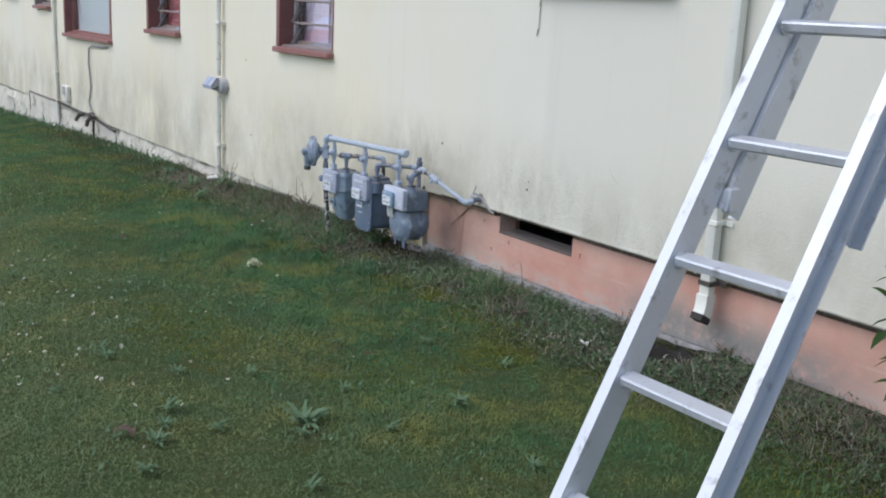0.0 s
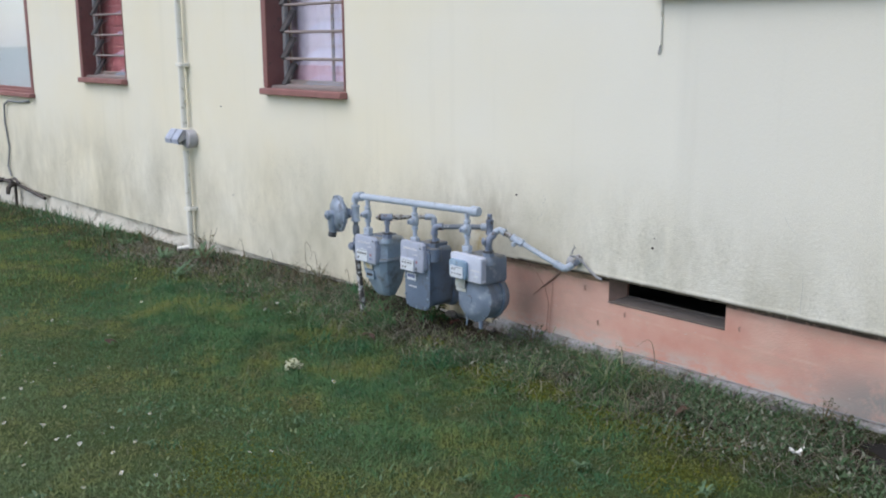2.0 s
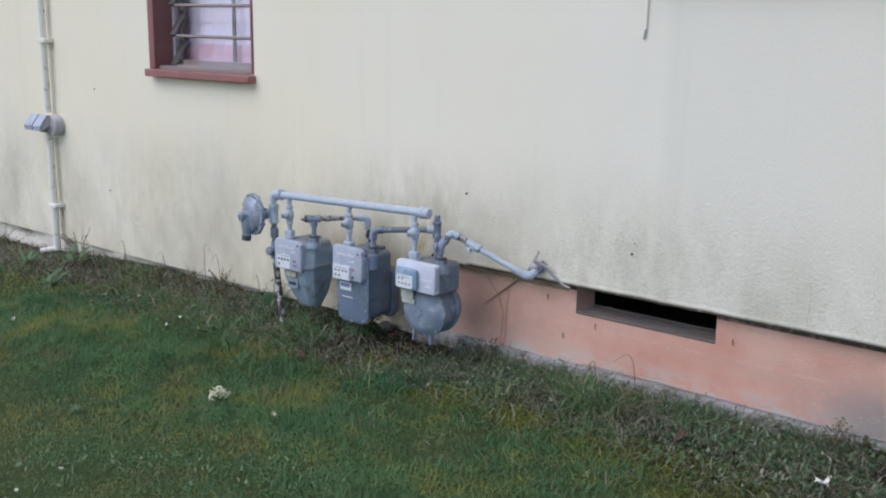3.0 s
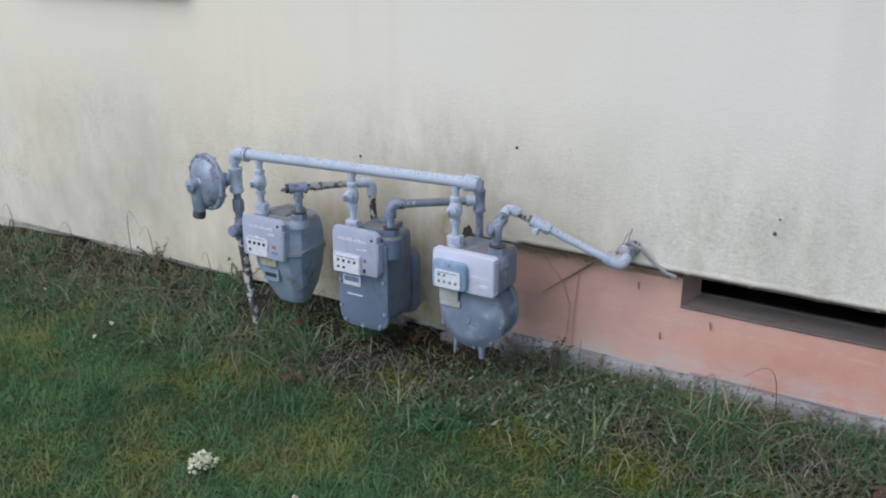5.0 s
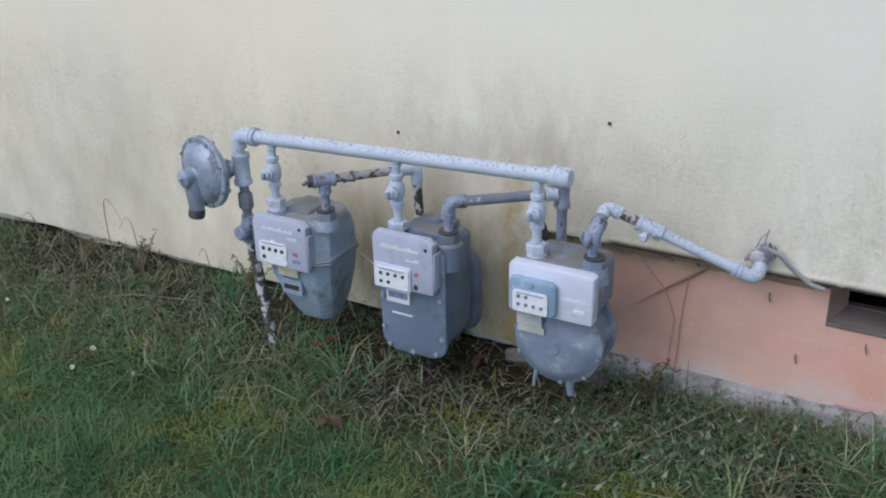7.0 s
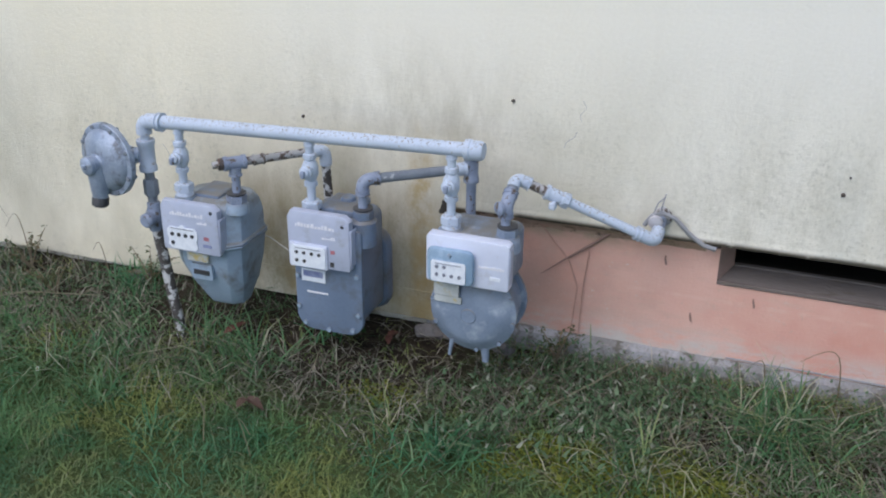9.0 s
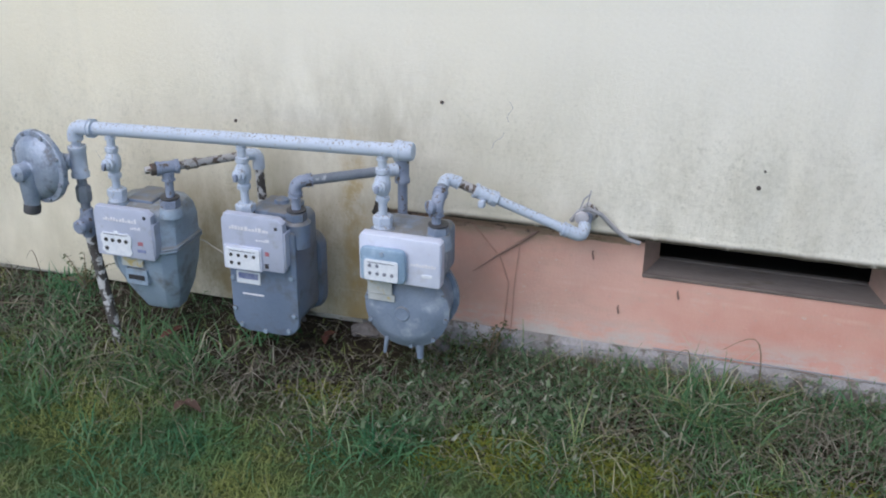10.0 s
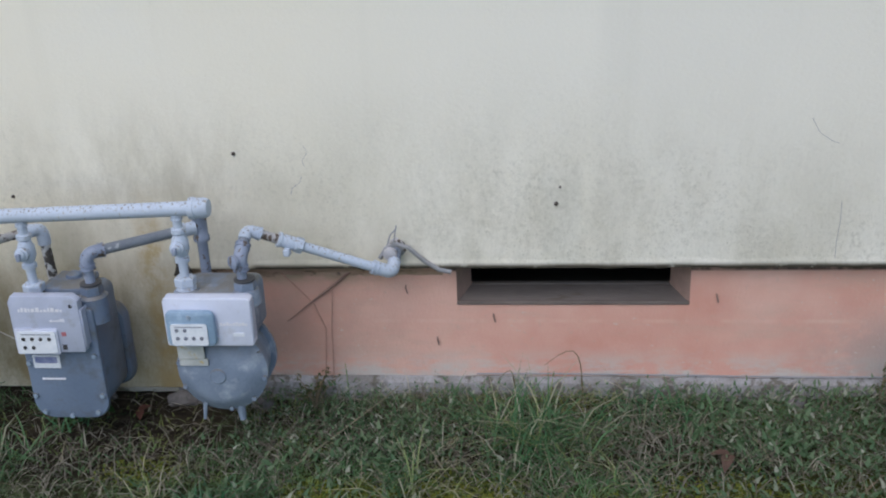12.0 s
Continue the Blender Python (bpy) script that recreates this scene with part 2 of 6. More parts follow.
def blade_material(name, young, old, dry, dry_part, patchy=True):
    m, nt, b = nodes_of(name)
    g = nd(nt, "NewGeometry")
    rnd = g.outputs["Random Per Island"]
    c = mixed(nt, rnd, young, old)
    if patchy:
        c = mixed(nt, maths(nt, "MULTIPLY", noisy(nt, where(nt), 1.9, 4, 0.6, 0.47, 0.56), 0.85), c, (0.285, 0.31, 0.095))
        c = mixed(nt, maths(nt, "MULTIPLY", noisy(nt, where(nt, (1.4, 1, 1)), 3.1, 5, 0.65, 0.53, 0.64), 0.65), c, (0.215, 0.195, 0.11))
        c = mixed(nt, maths(nt, "MULTIPLY", noisy(nt, where(nt), 3.6, 4, 0.6, 0.5, 0.61), 0.8), c, (0.07, 0.18, 0.09))
        # tufts of deeper green, and thin spots where thatch shows
        c = mixed(nt, maths(nt, "MULTIPLY", noisy(nt, where(nt), 9.0, 4, 0.65, 0.50, 0.62), 0.6), c, (0.06, 0.15, 0.055))
        c = mixed(nt, maths(nt, "MULTIPLY", noisy(nt, where(nt, (1.3, 0.9, 1)), 6.0, 5, 0.7, 0.56, 0.66), 0.55), c, (0.25, 0.27, 0.10))
        c = mixed(nt, maths(nt, "MULTIPLY", noisy(nt, where(nt, (0.9, 1.2, 1)), 4.3, 5, 0.7, 0.60, 0.70), 0.5), c, (0.17, 0.13, 0.08))
        # turf paler towards the path
        path_side = maths(nt, "SUBTRACT", 1.0, along(nt, 0, 1.0, 2.6))
        c = mixed(nt, maths(nt, "MULTIPLY", path_side, 0.45), c, (0.36, 0.41, 0.20))
    pick = nd(nt, "MapRange")
    for i, x in ((1, 1 - dry_part - 0.02), (2, 1 - dry_part + 0.02), (3, 0.0), (4, 1.0)):
        pick.inputs[i].default_value = x
    nt.links.new(rnd, pick.inputs[0])
    c = mixed(nt, pick.outputs[0], c, dry)
    nt.links.new(c, b.inputs["Base Color"])
    b.inputs["Roughness"].default_value = 0.55
    b.inputs["Specular IOR Level"].default_value = 0.2
    # light shines through the thin leaf
    thin = nd(nt, "BsdfTranslucent")
    nt.links.new(c, thin.inputs["Color"])
    both = nd(nt, "MixShader")
    both.inputs[0].default_value = 0.38
    nt.links.new(b.outputs[0], both.inputs[1])
    nt.links.new(thin.outputs[0], both.inputs[2])
    nt.links.new(both.outputs[0], nt.nodes["Material Output"].inputs["Surface"])
    return m


def glass_material():
    m, nt, b = nodes_of("window_glass")
    b.inputs["Base Color"].default_value = (0.93, 0.96, 0.97, 1)
    b.inputs["Roughness"].default_value = 0.03
    b.inputs["Transmission Weight"].default_value = 1.0
    b.inputs["IOR"].default_value = 1.5
    return m


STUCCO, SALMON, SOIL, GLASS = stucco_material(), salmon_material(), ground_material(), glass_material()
GRASS = blade_material("lawn_grass", (0.105, 0.245, 0.105), (0.175, 0.295, 0.13), (0.28, 0.29, 0.18), 0.03)
TALL = blade_material("long_grass", (0.07, 0.165, 0.08), (0.15, 0.245, 0.135), (0.36, 0.34, 0.26), 0.18, False)
LUSH = blade_material("lush_grass", (0.06, 0.185, 0.095), (0.115, 0.275, 0.125), (0.22, 0.32, 0.17), 0.12, False)
SPIKY = blade_material("pale_spiky_grass", (0.22, 0.29, 0.11), (0.30, 0.34, 0.17), (0.42, 0.40, 0.27), 0.3, False)
TUFT = blade_material("tuft_grass", (0.065, 0.165, 0.07), (0.15, 0.255, 0.125), (0.38, 0.38, 0.28), 0.1, False)
ROSETTE = blade_material("rosette_leaf", (0.16, 0.27, 0.15), (0.23, 0.33, 0.20), (0.29, 0.35, 0.18), 0.15, False)
CHICKWEED = blade_material("chickweed_leaf", (0.075, 0.145, 0.07), (0.17, 0.235, 0.135), (0.34, 0.36, 0.28), 0.1, False)
STRAW = blade_material("straw", (0.30, 0.27, 0.19), (0.20, 0.19, 0.12), (0.14, 0.2, 0.09), 0.2, False)
DRY = blade_material("dead_grass", (0.25, 0.23, 0.185), (0.125, 0.112, 0.088), (0.42, 0.39, 0.32), 0.25, False)
LEAF = blade_material("weed_leaf", (0.035, 0.085, 0.03), (0.065, 0.125, 0.045), (0.13, 0.2, 0.09), 0.1, False)
OLIVE = blade_material("dull_weed_leaf", (0.07, 0.10, 0.045), (0.12, 0.12, 0.06), (0.2, 0.16, 0.09), 0.25, False)
MOSS = blade_material("moss", (0.17, 0.195, 0.03), (0.25, 0.255, 0.045), (0.12, 0.17, 0.04), 0.3, False)
SHRUB = blade_material("shrub_leaf", (0.03, 0.075, 0.02), (0.06, 0.12, 0.03), (0.09, 0.15, 0.04), 0.15, False)
FOOTING = surface("bare_concrete_footing", (0.37, 0.37, 0.38), (0.19, 0.182, 0.17), 11, 0.9, bump=0.8, worn=(0.13, 0.12, 0.10), worn_scale=24, worn_at=(0.5, 0.6))
RUBBLE = surface("whitewashed_rubble", (0.76, 0.73, 0.65), (0.60, 0.56, 0.48), 4, 0.9, bump=0.8, worn=(0.26, 0.235, 0.185), worn_scale=6, worn_at=(0.56, 0.68))
CONCRETE = surface("path_concrete", (0.25, 0.24, 0.225), (0.185, 0.18, 0.168), 2.2, 0.9, bump=0.5, worn=(0.14, 0.135, 0.12), worn_scale=9)
PIPE_PAINT = surface("pale_grey_pipe_paint", (0.415, 0.48, 0.575), (0.485, 0.55, 0.645), 11, 0.55, bump=0.12, spec=0.35, worn=(0.30, 0.26, 0.2), worn_scale=110, worn_at=(0.63, 0.67))


def settled_dirt(m, colour, amount, size=170.0, lo=0.57, hi=0.63):
    """Speckled dirt where the surface faces up."""
    nt = m.node_tree
    b = nt.nodes["Principled BSDF"]
    old = b.inputs["Base Color"].links[0].from_socket
    g, s, r = nd(nt, "NewGeometry"), nd(nt, "SeparateXYZ"), nd(nt, "MapRange")
    nt.links.new(g.outputs["Normal"], s.inputs[0])
    nt.links.new(s.outputs[2], r.inputs[0])
    for i, x in ((1, 0.15), (2, 0.8), (3, 0.0), (4, 1.0)):
        r.inputs[i].default_value = x
    f = maths(nt, "MULTIPLY", r.outputs[0], noisy(nt, where(nt), size, 3, 0.6, lo, hi))
    nt.links.new(mixed(nt, maths(nt, "MULTIPLY", f, amount), old, colour), b.inputs["Base Color"])


settled_dirt(PIPE_PAINT, (0.15, 0.105, 0.06), 0.9)
PIPE_OLD = surface("weathered_pipe_paint", (0.185, 0.222, 0.305), (0.275, 0.32, 0.415), 16, 0.5, bump=0.3, worn=(0.10, 0.08, 0.065), worn_scale=60, worn_at=(0.58, 0.63))
PIPE_MOTTLED = surface("flaking_mottled_pipe", (0.34, 0.335, 0.34), (0.42, 0.41, 0.40), 20, 0.6, bump=0.4, worn=(0.09, 0.065, 0.05), worn_scale=70, worn_at=(0.50, 0.56))
PIPE_PEEL = surface("peeling_black_pipe", (0.05, 0.045, 0.042), (0.09, 0.08, 0.075), 14, 0.6, bump=0.3, worn=(0.50, 0.50, 0.50), worn_scale=34, worn_at=(0.52, 0.55))
PIPE_DARK = surface("dark_grey_pipe", (0.16, 0.18, 0.215), (0.23, 0.26, 0.30), 14, 0.5, bump=0.25, worn=(0.4, 0.42, 0.45), worn_scale=40, worn_at=(0.62, 0.66))
METER_LIGHT = surface("blue_grey_meter_paint", (0.225, 0.298, 0.388), (0.295, 0.378, 0.472), 8, 0.42, bump=0.12, worn=(0.15, 0.165, 0.17), worn_scale=16, worn_at=(0.50, 0.72))
METER_DARK = surface("slate_grey_meter_paint", (0.129, 0.171, 0.245), (0.163, 0.216, 0.304), 7, 0.4, bump=0.1, worn=(0.105, 0.115, 0.13), worn_scale=14, worn_at=(0.52, 0.74))
METER_TIN = surface("chalky_grey_meter_paint", (0.150, 0.195, 0.268), (0.235, 0.292, 0.378), 12, 0.6, bump=0.2, worn=(0.37, 0.42, 0.49), worn_scale=15, worn_at=(0.54, 0.72))
for paint in (METER_LIGHT, METER_DARK, METER_TIN):
    settled_dirt(paint, (0.16, 0.145, 0.12), 0.75, 22.0, 0.30, 0.55)
METER_BLACK = surface("dark_collar", (0.035, 0.037, 0.04), (0.06, 0.06, 0.065), 20, 0.5)
MODULE = surface("pale_grey_plastic_module", (0.375, 0.410, 0.515), (0.445, 0.485, 0.595), 14, 0.45, grain=300, bump=0.05, worn=(0.31, 0.32, 0.36), worn_scale=22, worn_at=(0.54, 0.75))
MODULE_WHITE = surface("white_plastic_module", (0.545, 0.582, 0.70), (0.625, 0.665, 0.78), 12, 0.42, grain=300, bump=0.04, worn=(0.46, 0.47, 0.52), worn_scale=20, worn_at=(0.56, 0.78))
DIAL = surface("white_dial_card", (0.78, 0.81, 0.85), (0.62, 0.66, 0.72), 60, 0.35, bump=0.0)
DIAL_INK = surface("faded_dial_print", (0.13, 0.14, 0.18), (0.26, 0.28, 0.34), 120, 0.5, bump=0.0)
INK = surface("black_ink", (0.03, 0.03, 0.035), (0.05, 0.05, 0.055), 20, 0.5, bump=0.0)
PALE_INK = surface("white_print", (0.74, 0.74, 0.78), (0.68, 0.68, 0.72), 30, 0.5, bump=0.0)
RED_INK = surface("red_print", (0.40, 0.13, 0.15), (0.33, 0.16, 0.19), 30, 0.5, bump=0.0)
BLUE_INK = surface("blue_print", (0.10, 0.13, 0.30), (0.30, 0.33, 0.48), 90, 0.5, bump=0.0)
TAG = surface("faded_paper_tag", (0.52, 0.54, 0.53), (0.40, 0.42, 0.41), 24, 0.6, worn=(0.50, 0.40, 0.17), worn_scale=34, worn_at=(0.54, 0.64))
LENS_GLASS = surface("blue_tinted_dial_cover", (0.20, 0.30, 0.41), (0.30, 0.41, 0.53), 12, 0.22, bump=0.0)
REG = surface("regulator_casting", (0.238, 0.291, 0.378), (0.370, 0.428, 0.524), 22, 0.4, metal=0.25, bump=0.35, worn=(0.14, 0.155, 0.18), worn_scale=26, worn_at=(0.54, 0.68))
ALU = surface("brushed_aluminium", (0.60, 0.62, 0.67), (0.70, 0.72, 0.77), 8, 0.42, metal=0.4, grain=220, bump=0.1, worn=(0.36, 0.36, 0.37), worn_scale=16, worn_at=(0.57, 0.72))
RUBBER = surface("grey_rubber", (0.09, 0.09, 0.09), (0.14, 0.14, 0.14), 20, 0.8)
WHITE_PIPE = surface("cream_painted_pipe", (0.82, 0.80, 0.73), (0.77, 0.75, 0.68), 6, 0.5, bump=0.15, worn=(0.5, 0.47, 0.38), worn_scale=20)
GUTTER = surface("cream_painted_downspout", (0.84, 0.835, 0.78), (0.79, 0.78, 0.72), 4, 0.5, bump=0.1, worn=(0.5, 0.48, 0.41), worn_scale=14, worn_at=(0.64, 0.76))
# near-black that paints the unlit inside of vent, spout and broken corner
DARK_HOLE = surface("unlit_hole_black", (0.03, 0.028, 0.025), (0.05, 0.045, 0.04), 20, 0.9)
TRIM = surface("red_brown_window_paint", (0.225, 0.09, 0.082), (0.28, 0.13, 0.118), 8, 0.6, bump=0.25, worn=(0.17, 0.095, 0.085), worn_scale=18)
SILL_PAINT = surface("faded_red_sill_paint", (0.33, 0.145, 0.132), (0.27, 0.125, 0.115), 8, 0.6, bump=0.3, worn=(0.26, 0.13, 0.11), worn_scale=22)
SASH = surface("dull_grey_sash", (0.22, 0.18, 0.17), (0.28, 0.23, 0.22), 10, 0.6)
CURTAIN = surface("lilac_curtain", (0.80, 0.75, 0.90), (0.74, 0.69, 0.86), 5, 0.9, bump=0.1, stretch=(1, 6, 1))
# lower curtain's rose, toned lilac for the sky reflected in the louvres
CURTAIN_PINK = surface("reflection_toned_curtain", (0.66, 0.44, 0.56), (0.72, 0.55, 0.68), 5, 0.9, bump=0.1, stretch=(1, 6, 1))
CURTAIN_RED = surface("rose_curtain", (0.48, 0.14, 0.16), (0.56, 0.22, 0.24), 5, 0.9, bump=0.1, stretch=(1, 6, 1))
# pale blue sheet that paints the sky reflection of the wide pane
SKY_SHEET = surface("sky_reflection_blue", (0.60, 0.66, 0.74), (0.64, 0.70, 0.78), 2, 0.8, bump=0.05)
GREY_BLIND = surface("grey_curtain", (0.52, 0.52, 0.49), (0.58, 0.58, 0.54), 2, 0.9, bump=0.05)
# salmon of the vent's sides, with their shading mixed into the colour
JAMB = surface("shaded_salmon_paint", (0.42, 0.27, 0.22), (0.30, 0.21, 0.18), 12, 0.85, bump=0.4)
WOOD_DARK = surface("dark_lip_wood", (0.11, 0.09, 0.08), (0.17, 0.14, 0.125), 12, 0.85, bump=0.4)
WOOD_GREY = surface("weathered_vent_wood", (0.125, 0.108, 0.098), (0.185, 0.16, 0.145), 9, 0.85, bump=0.5, stretch=(1, 0.25, 2), worn=(0.13, 0.11, 0.09), worn_scale=22)
MORTAR = surface("tan_mortar", (0.50, 0.345, 0.27), (0.36, 0.265, 0.19), 14, 0.9, bump=0.7, worn=(0.12, 0.09, 0.07), worn_scale=22, worn_at=(0.56, 0.66))
BOX_GREY = surface("grey_cast_box", (0.50, 0.49, 0.51), (0.40, 0.39, 0.41), 14, 0.5, metal=0.1, bump=0.15)
IRON = surface("dark_iron", (0.07, 0.06, 0.055), (0.11, 0.09, 0.08), 20, 0.6, metal=0.3, bump=0.3, worn=(0.18, 0.1, 0.06))
DARK_CLIP = surface("dark_louvre_clip", (0.07, 0.065, 0.07), (0.12, 0.11, 0.11), 30, 0.6)
PALE_WIRE = surface("pale_wire", (0.55, 0.53, 0.47), (0.42, 0.40, 0.35), 20, 0.6)
CABLE = surface("grey_cable", (0.24, 0.245, 0.26), (0.32, 0.32, 0.33), 20, 0.6)
TWIG = surface("dry_twig", (0.26, 0.21, 0.14), (0.16, 0.12, 0.08), 30, 0.9)
VINE_FAINT = surface("faded_vine", (0.45, 0.27, 0.22), (0.36, 0.22, 0.18), 30, 0.9)
VINE = surface("dark_dead_vine", (0.30, 0.19, 0.155), (0.20, 0.14, 0.12), 30, 0.9)
STONE = surface("grey_stone", (0.09, 0.082, 0.078), (0.21, 0.195, 0.19), 14, 0.9, bump=0.6, worn=(0.12, 0.12, 0.11))
DIRT = surface("hole_black_soil", (0.008, 0.007, 0.006), (0.016, 0.014, 0.012), 16, 0.9, bump=0.9)
PETAL = surface("white_petal", (0.80, 0.80, 0.78), (0.74, 0.74, 0.72), 30, 0.7, bump=0.0)
POLLEN = surface("yellow_flower_eye", (0.65, 0.45, 0.04), (0.6, 0.4, 0.04), 30, 0.8, bump=0.0)
CREAM_BLOOM = surface("cream_blossom", (0.60, 0.62, 0.42), (0.68, 0.69, 0.52), 40, 0.8, bump=0.0)
PINK = surface("bright_pink_petal", (0.72, 0.06, 0.13), (0.62, 0.04, 0.10), 20, 0.6, bump=0.0)
RED_LEAF = surface("red_brown_dead_leaf", (0.11, 0.035, 0.024), (0.075, 0.03, 0.02), 30, 0.7)
BROWN_LEAF = surface("dark_brown_dead_leaf", (0.085, 0.045, 0.03), (0.06, 0.035, 0.025), 30, 0.7)
PAPER = surface("white_litter", (0.78, 0.77, 0.74), (0.70, 0.69, 0.66), 20, 0.7)
LIME = surface("yellow_green_foliage", (0.40, 0.46, 0.07), (0.48, 0.52, 0.12), 6, 0.8)
ROOF = surface("grey_roof_shingle", (0.10, 0.10, 0.105), (0.15, 0.15, 0.15), 8, 0.9, bump=0.6)
BARK = surface("grey_bark", (0.12, 0.095, 0.075), (0.18, 0.15, 0.12), 14, 0.9, bump=0.8)


# ---- mesh helpers ----
def thing(name, at=(0, 0, 0), label="", category="", group="", kind=""):
    ob = new(name)
    ob.location = at
    ob.empty_display_size = 0.05
    return tagged(ob, label, category, group, kind)


def root(ob):
    return root(ob.parent) if ob.parent else ob


def finish(me, mat, angle=38):
    me.materials.append(mat)
    me.shade_smooth()
    me.set_sharp_from_angle(angle=radians(angle))


def part(name, bm, mat, parent=None, label="", angle=38):
    """Links a bmesh given in world places as one mesh, under a thing or a part."""
    bmesh.ops.recalc_face_normals(bm, faces=bm.faces)
    if parent:
        bmesh.ops.translate(bm, verts=bm.verts, vec=-root(parent).location)
    me = bpy.data.meshes.new(name)
    bm.to_mesh(me)
    bm.free()
    finish(me, mat, angle)
    ob = new(name, me)
    ob.parent = parent
    return tagged(ob, label)


def box(lo, hi, bevel=0.0, bm=None, seg=1):
    b = bmesh.new()
    bmesh.ops.create_cube(b, size=1)
    for v in b.verts:
        v.co = Vector([(l + h) / 2 + c * (h - l) for l, h, c in zip(lo, hi, v.co)])
    if bevel:
        bmesh.ops.bevel(b, geom=b.edges[:], offset=bevel, segments=seg, affect="EDGES", profile=0.5)
    return merge(bm, b)


def merge(bm, b):
    if bm is None:
        return b
    me = bpy.data.meshes.new("tmp")
    b.to_mesh(me)
    b.free()
    bm.from_mesh(me)
    bpy.data.meshes.remove(me)
    return bm


def turned(bm, m):
    bmesh.ops.transform(bm, matrix=m, verts=bm.verts)
    return bm


def tube(points, radius, n=12, bm=None, cap=True, flat=1.0):
    """A round bar along points; radius: one, or one for each point."""
    bm = bm or bmesh.new()
    pts = [Vector(p) for p in points]
    rad = radius if isinstance(radius, (list, tuple)) else [radius] * len(pts)
    side, rings = None, []
    for i, p in enumerate(pts):
        d = (pts[min(i + 1, len(pts) - 1)] - pts[max(i - 1, 0)]).normalized()
        if side is None:
            side = d.cross(Vector((0, 0, 1)) if abs(d.z) < 0.9 else Vector((1, 0, 0))).normalized()
        side = (side - d * side.dot(d)).normalized()
        up = d.cross(side)
        rings.append([bm.verts.new(p + rad[i] * (math.cos(2 * math.pi * k / n) * side + flat * math.sin(2 * math.pi * k / n) * up)) for k in range(n)])
    for a, b in zip(rings, rings[1:]):
        for k in range(n):
            bm.faces.new((a[k], a[(k + 1) % n], b[(k + 1) % n], b[k]))
    if cap:
        bm.faces.new(rings[0][::-1])
        bm.faces.new(rings[-1])
    return bm


def lathe(profile, origin, axis, n=20, bm=None):
    """A turned body: profile of (radius, way along the axis)."""
    bm = bm or bmesh.new()
    q = Vector(axis).to_track_quat("Z", "Y")
    rings = []
    for r, h in profile:
        rings.append([bm.verts.new(Vector(origin) + q @ Vector((max(r, 1e-4) * math.cos(2 * math.pi * k / n), max(r, 1e-4) * math.sin(2 * math.pi * k / n), h))) for k in range(n)])
    for a, b in zip(rings, rings[1:]):
        for k in range(n):
            bm.faces.new((a[k], a[(k + 1) % n], b[(k + 1) % n], b[k]))
    bm.faces.new(rings[0][::-1])
    bm.faces.new(rings[-1])
    return bm


def bend(a, corner, c, r, steps=5):
    """Points from a to c that round the corner."""
    a, k, c = Vector(a), Vector(corner), Vector(c)
    p, q = k + (a - k).normalized() * r, k + (c - k).normalized() * r
    return [a] + [(1 - t) ** 2 * p + 2 * t * (1 - t) * k + t * t * q for t in [i / steps for i in range(steps + 1)]] + [c]


def slab(outline, x0, x1, bevel=0.0, seg=2, bm=None):
    """A plate facing the lawn: outline in (y, z), from x0 to x1."""
    b = bmesh.new()
    vs = [b.verts.new((x0, y, z)) for y, z in outline]
    f = b.faces.new(vs)
    ex = bmesh.ops.extrude_face_region(b, geom=[f])
    bmesh.ops.translate(b, verts=[g for g in ex["geom"] if isinstance(g, bmesh.types.BMVert)], vec=(x1 - x0, 0, 0))
    if bevel:
        front = [e for e in b.edges if all(abs(v.co.x - x0) < 1e-6 or abs(v.co.x - x1) < 1e-6 for v in e.verts) and abs(e.verts[0].co.x - e.verts[1].co.x) < 1e-6]
        bmesh.ops.bevel(b, geom=front, offset=bevel, segments=seg, affect="EDGES", profile=0.5)
    return merge(bm, b)


def rounded(y0, y1, z0, z1, r, steps=4):
    """A rounded rectangle's outline; r: one radius, or four from the lower low-y corner, turning anticlockwise."""
    rs = r if isinstance(r, (list, tuple)) else [r] * 4
    out = []
    for (cy, cz, sy, sz, a0), rr in zip(((y0, z0, 1, 1, 180), (y1, z0, -1, 1, 270), (y1, z1, -1, -1, 0), (y0, z1, 1, -1, 90)), rs):
        for i in range(steps + 1):
            a = radians(a0 + 90 * i / steps)
            out.append((cy + sy * rr + rr * math.cos(a), cz + sz * rr + rr * math.sin(a)))
    return out


def loft(sections, bm=None):
    """Joins outlines, each (y, z, x) points of the same count, into a closed body."""
    bm = bm or bmesh.new()
    rings = [[bm.verts.new(p) for p in s] for s in sections]
    n = len(rings[0])
    for a, b in zip(rings, rings[1:]):
        for k in range(n):
            bm.faces.new((a[k], a[(k + 1) % n], b[(k + 1) % n], b[k]))
    bm.faces.new(rings[0][::-1])
    bm.faces.new(rings[-1])
    return bm


def soften(bm, width):
    """Rounds the creases of a pressed case."""
    bmesh.ops.recalc_face_normals(bm, faces=bm.faces)
    creased = [e for e in bm.edges if len(e.link_faces) == 2 and e.calc_face_angle(0) > radians(28) and e.calc_length() > 3 * width]
    bmesh.ops.bevel(bm, geom=creased, offset=width, segments=2, affect="EDGES", profile=0.5, clamp_overlap=True)
    return bm


def mesh_of(name, verts, faces, mat, parent=None, label=""):
    me = bpy.data.meshes.new(name)
    me.from_pydata(verts, [], faces)
    me.materials.append(mat)
    ob = new(name, me)
    ob.parent = parent
    return tagged(ob, label)


# ---- the plan ----
WALL = 3.44          # face of the stucco
BASE = 3.475         # face of the painted foundation
END = 17.15          # far corner of the house
EDGE = 5.03          # where the stucco steps down over the foundation
NEAR = -5.0
EAVE = 5.3
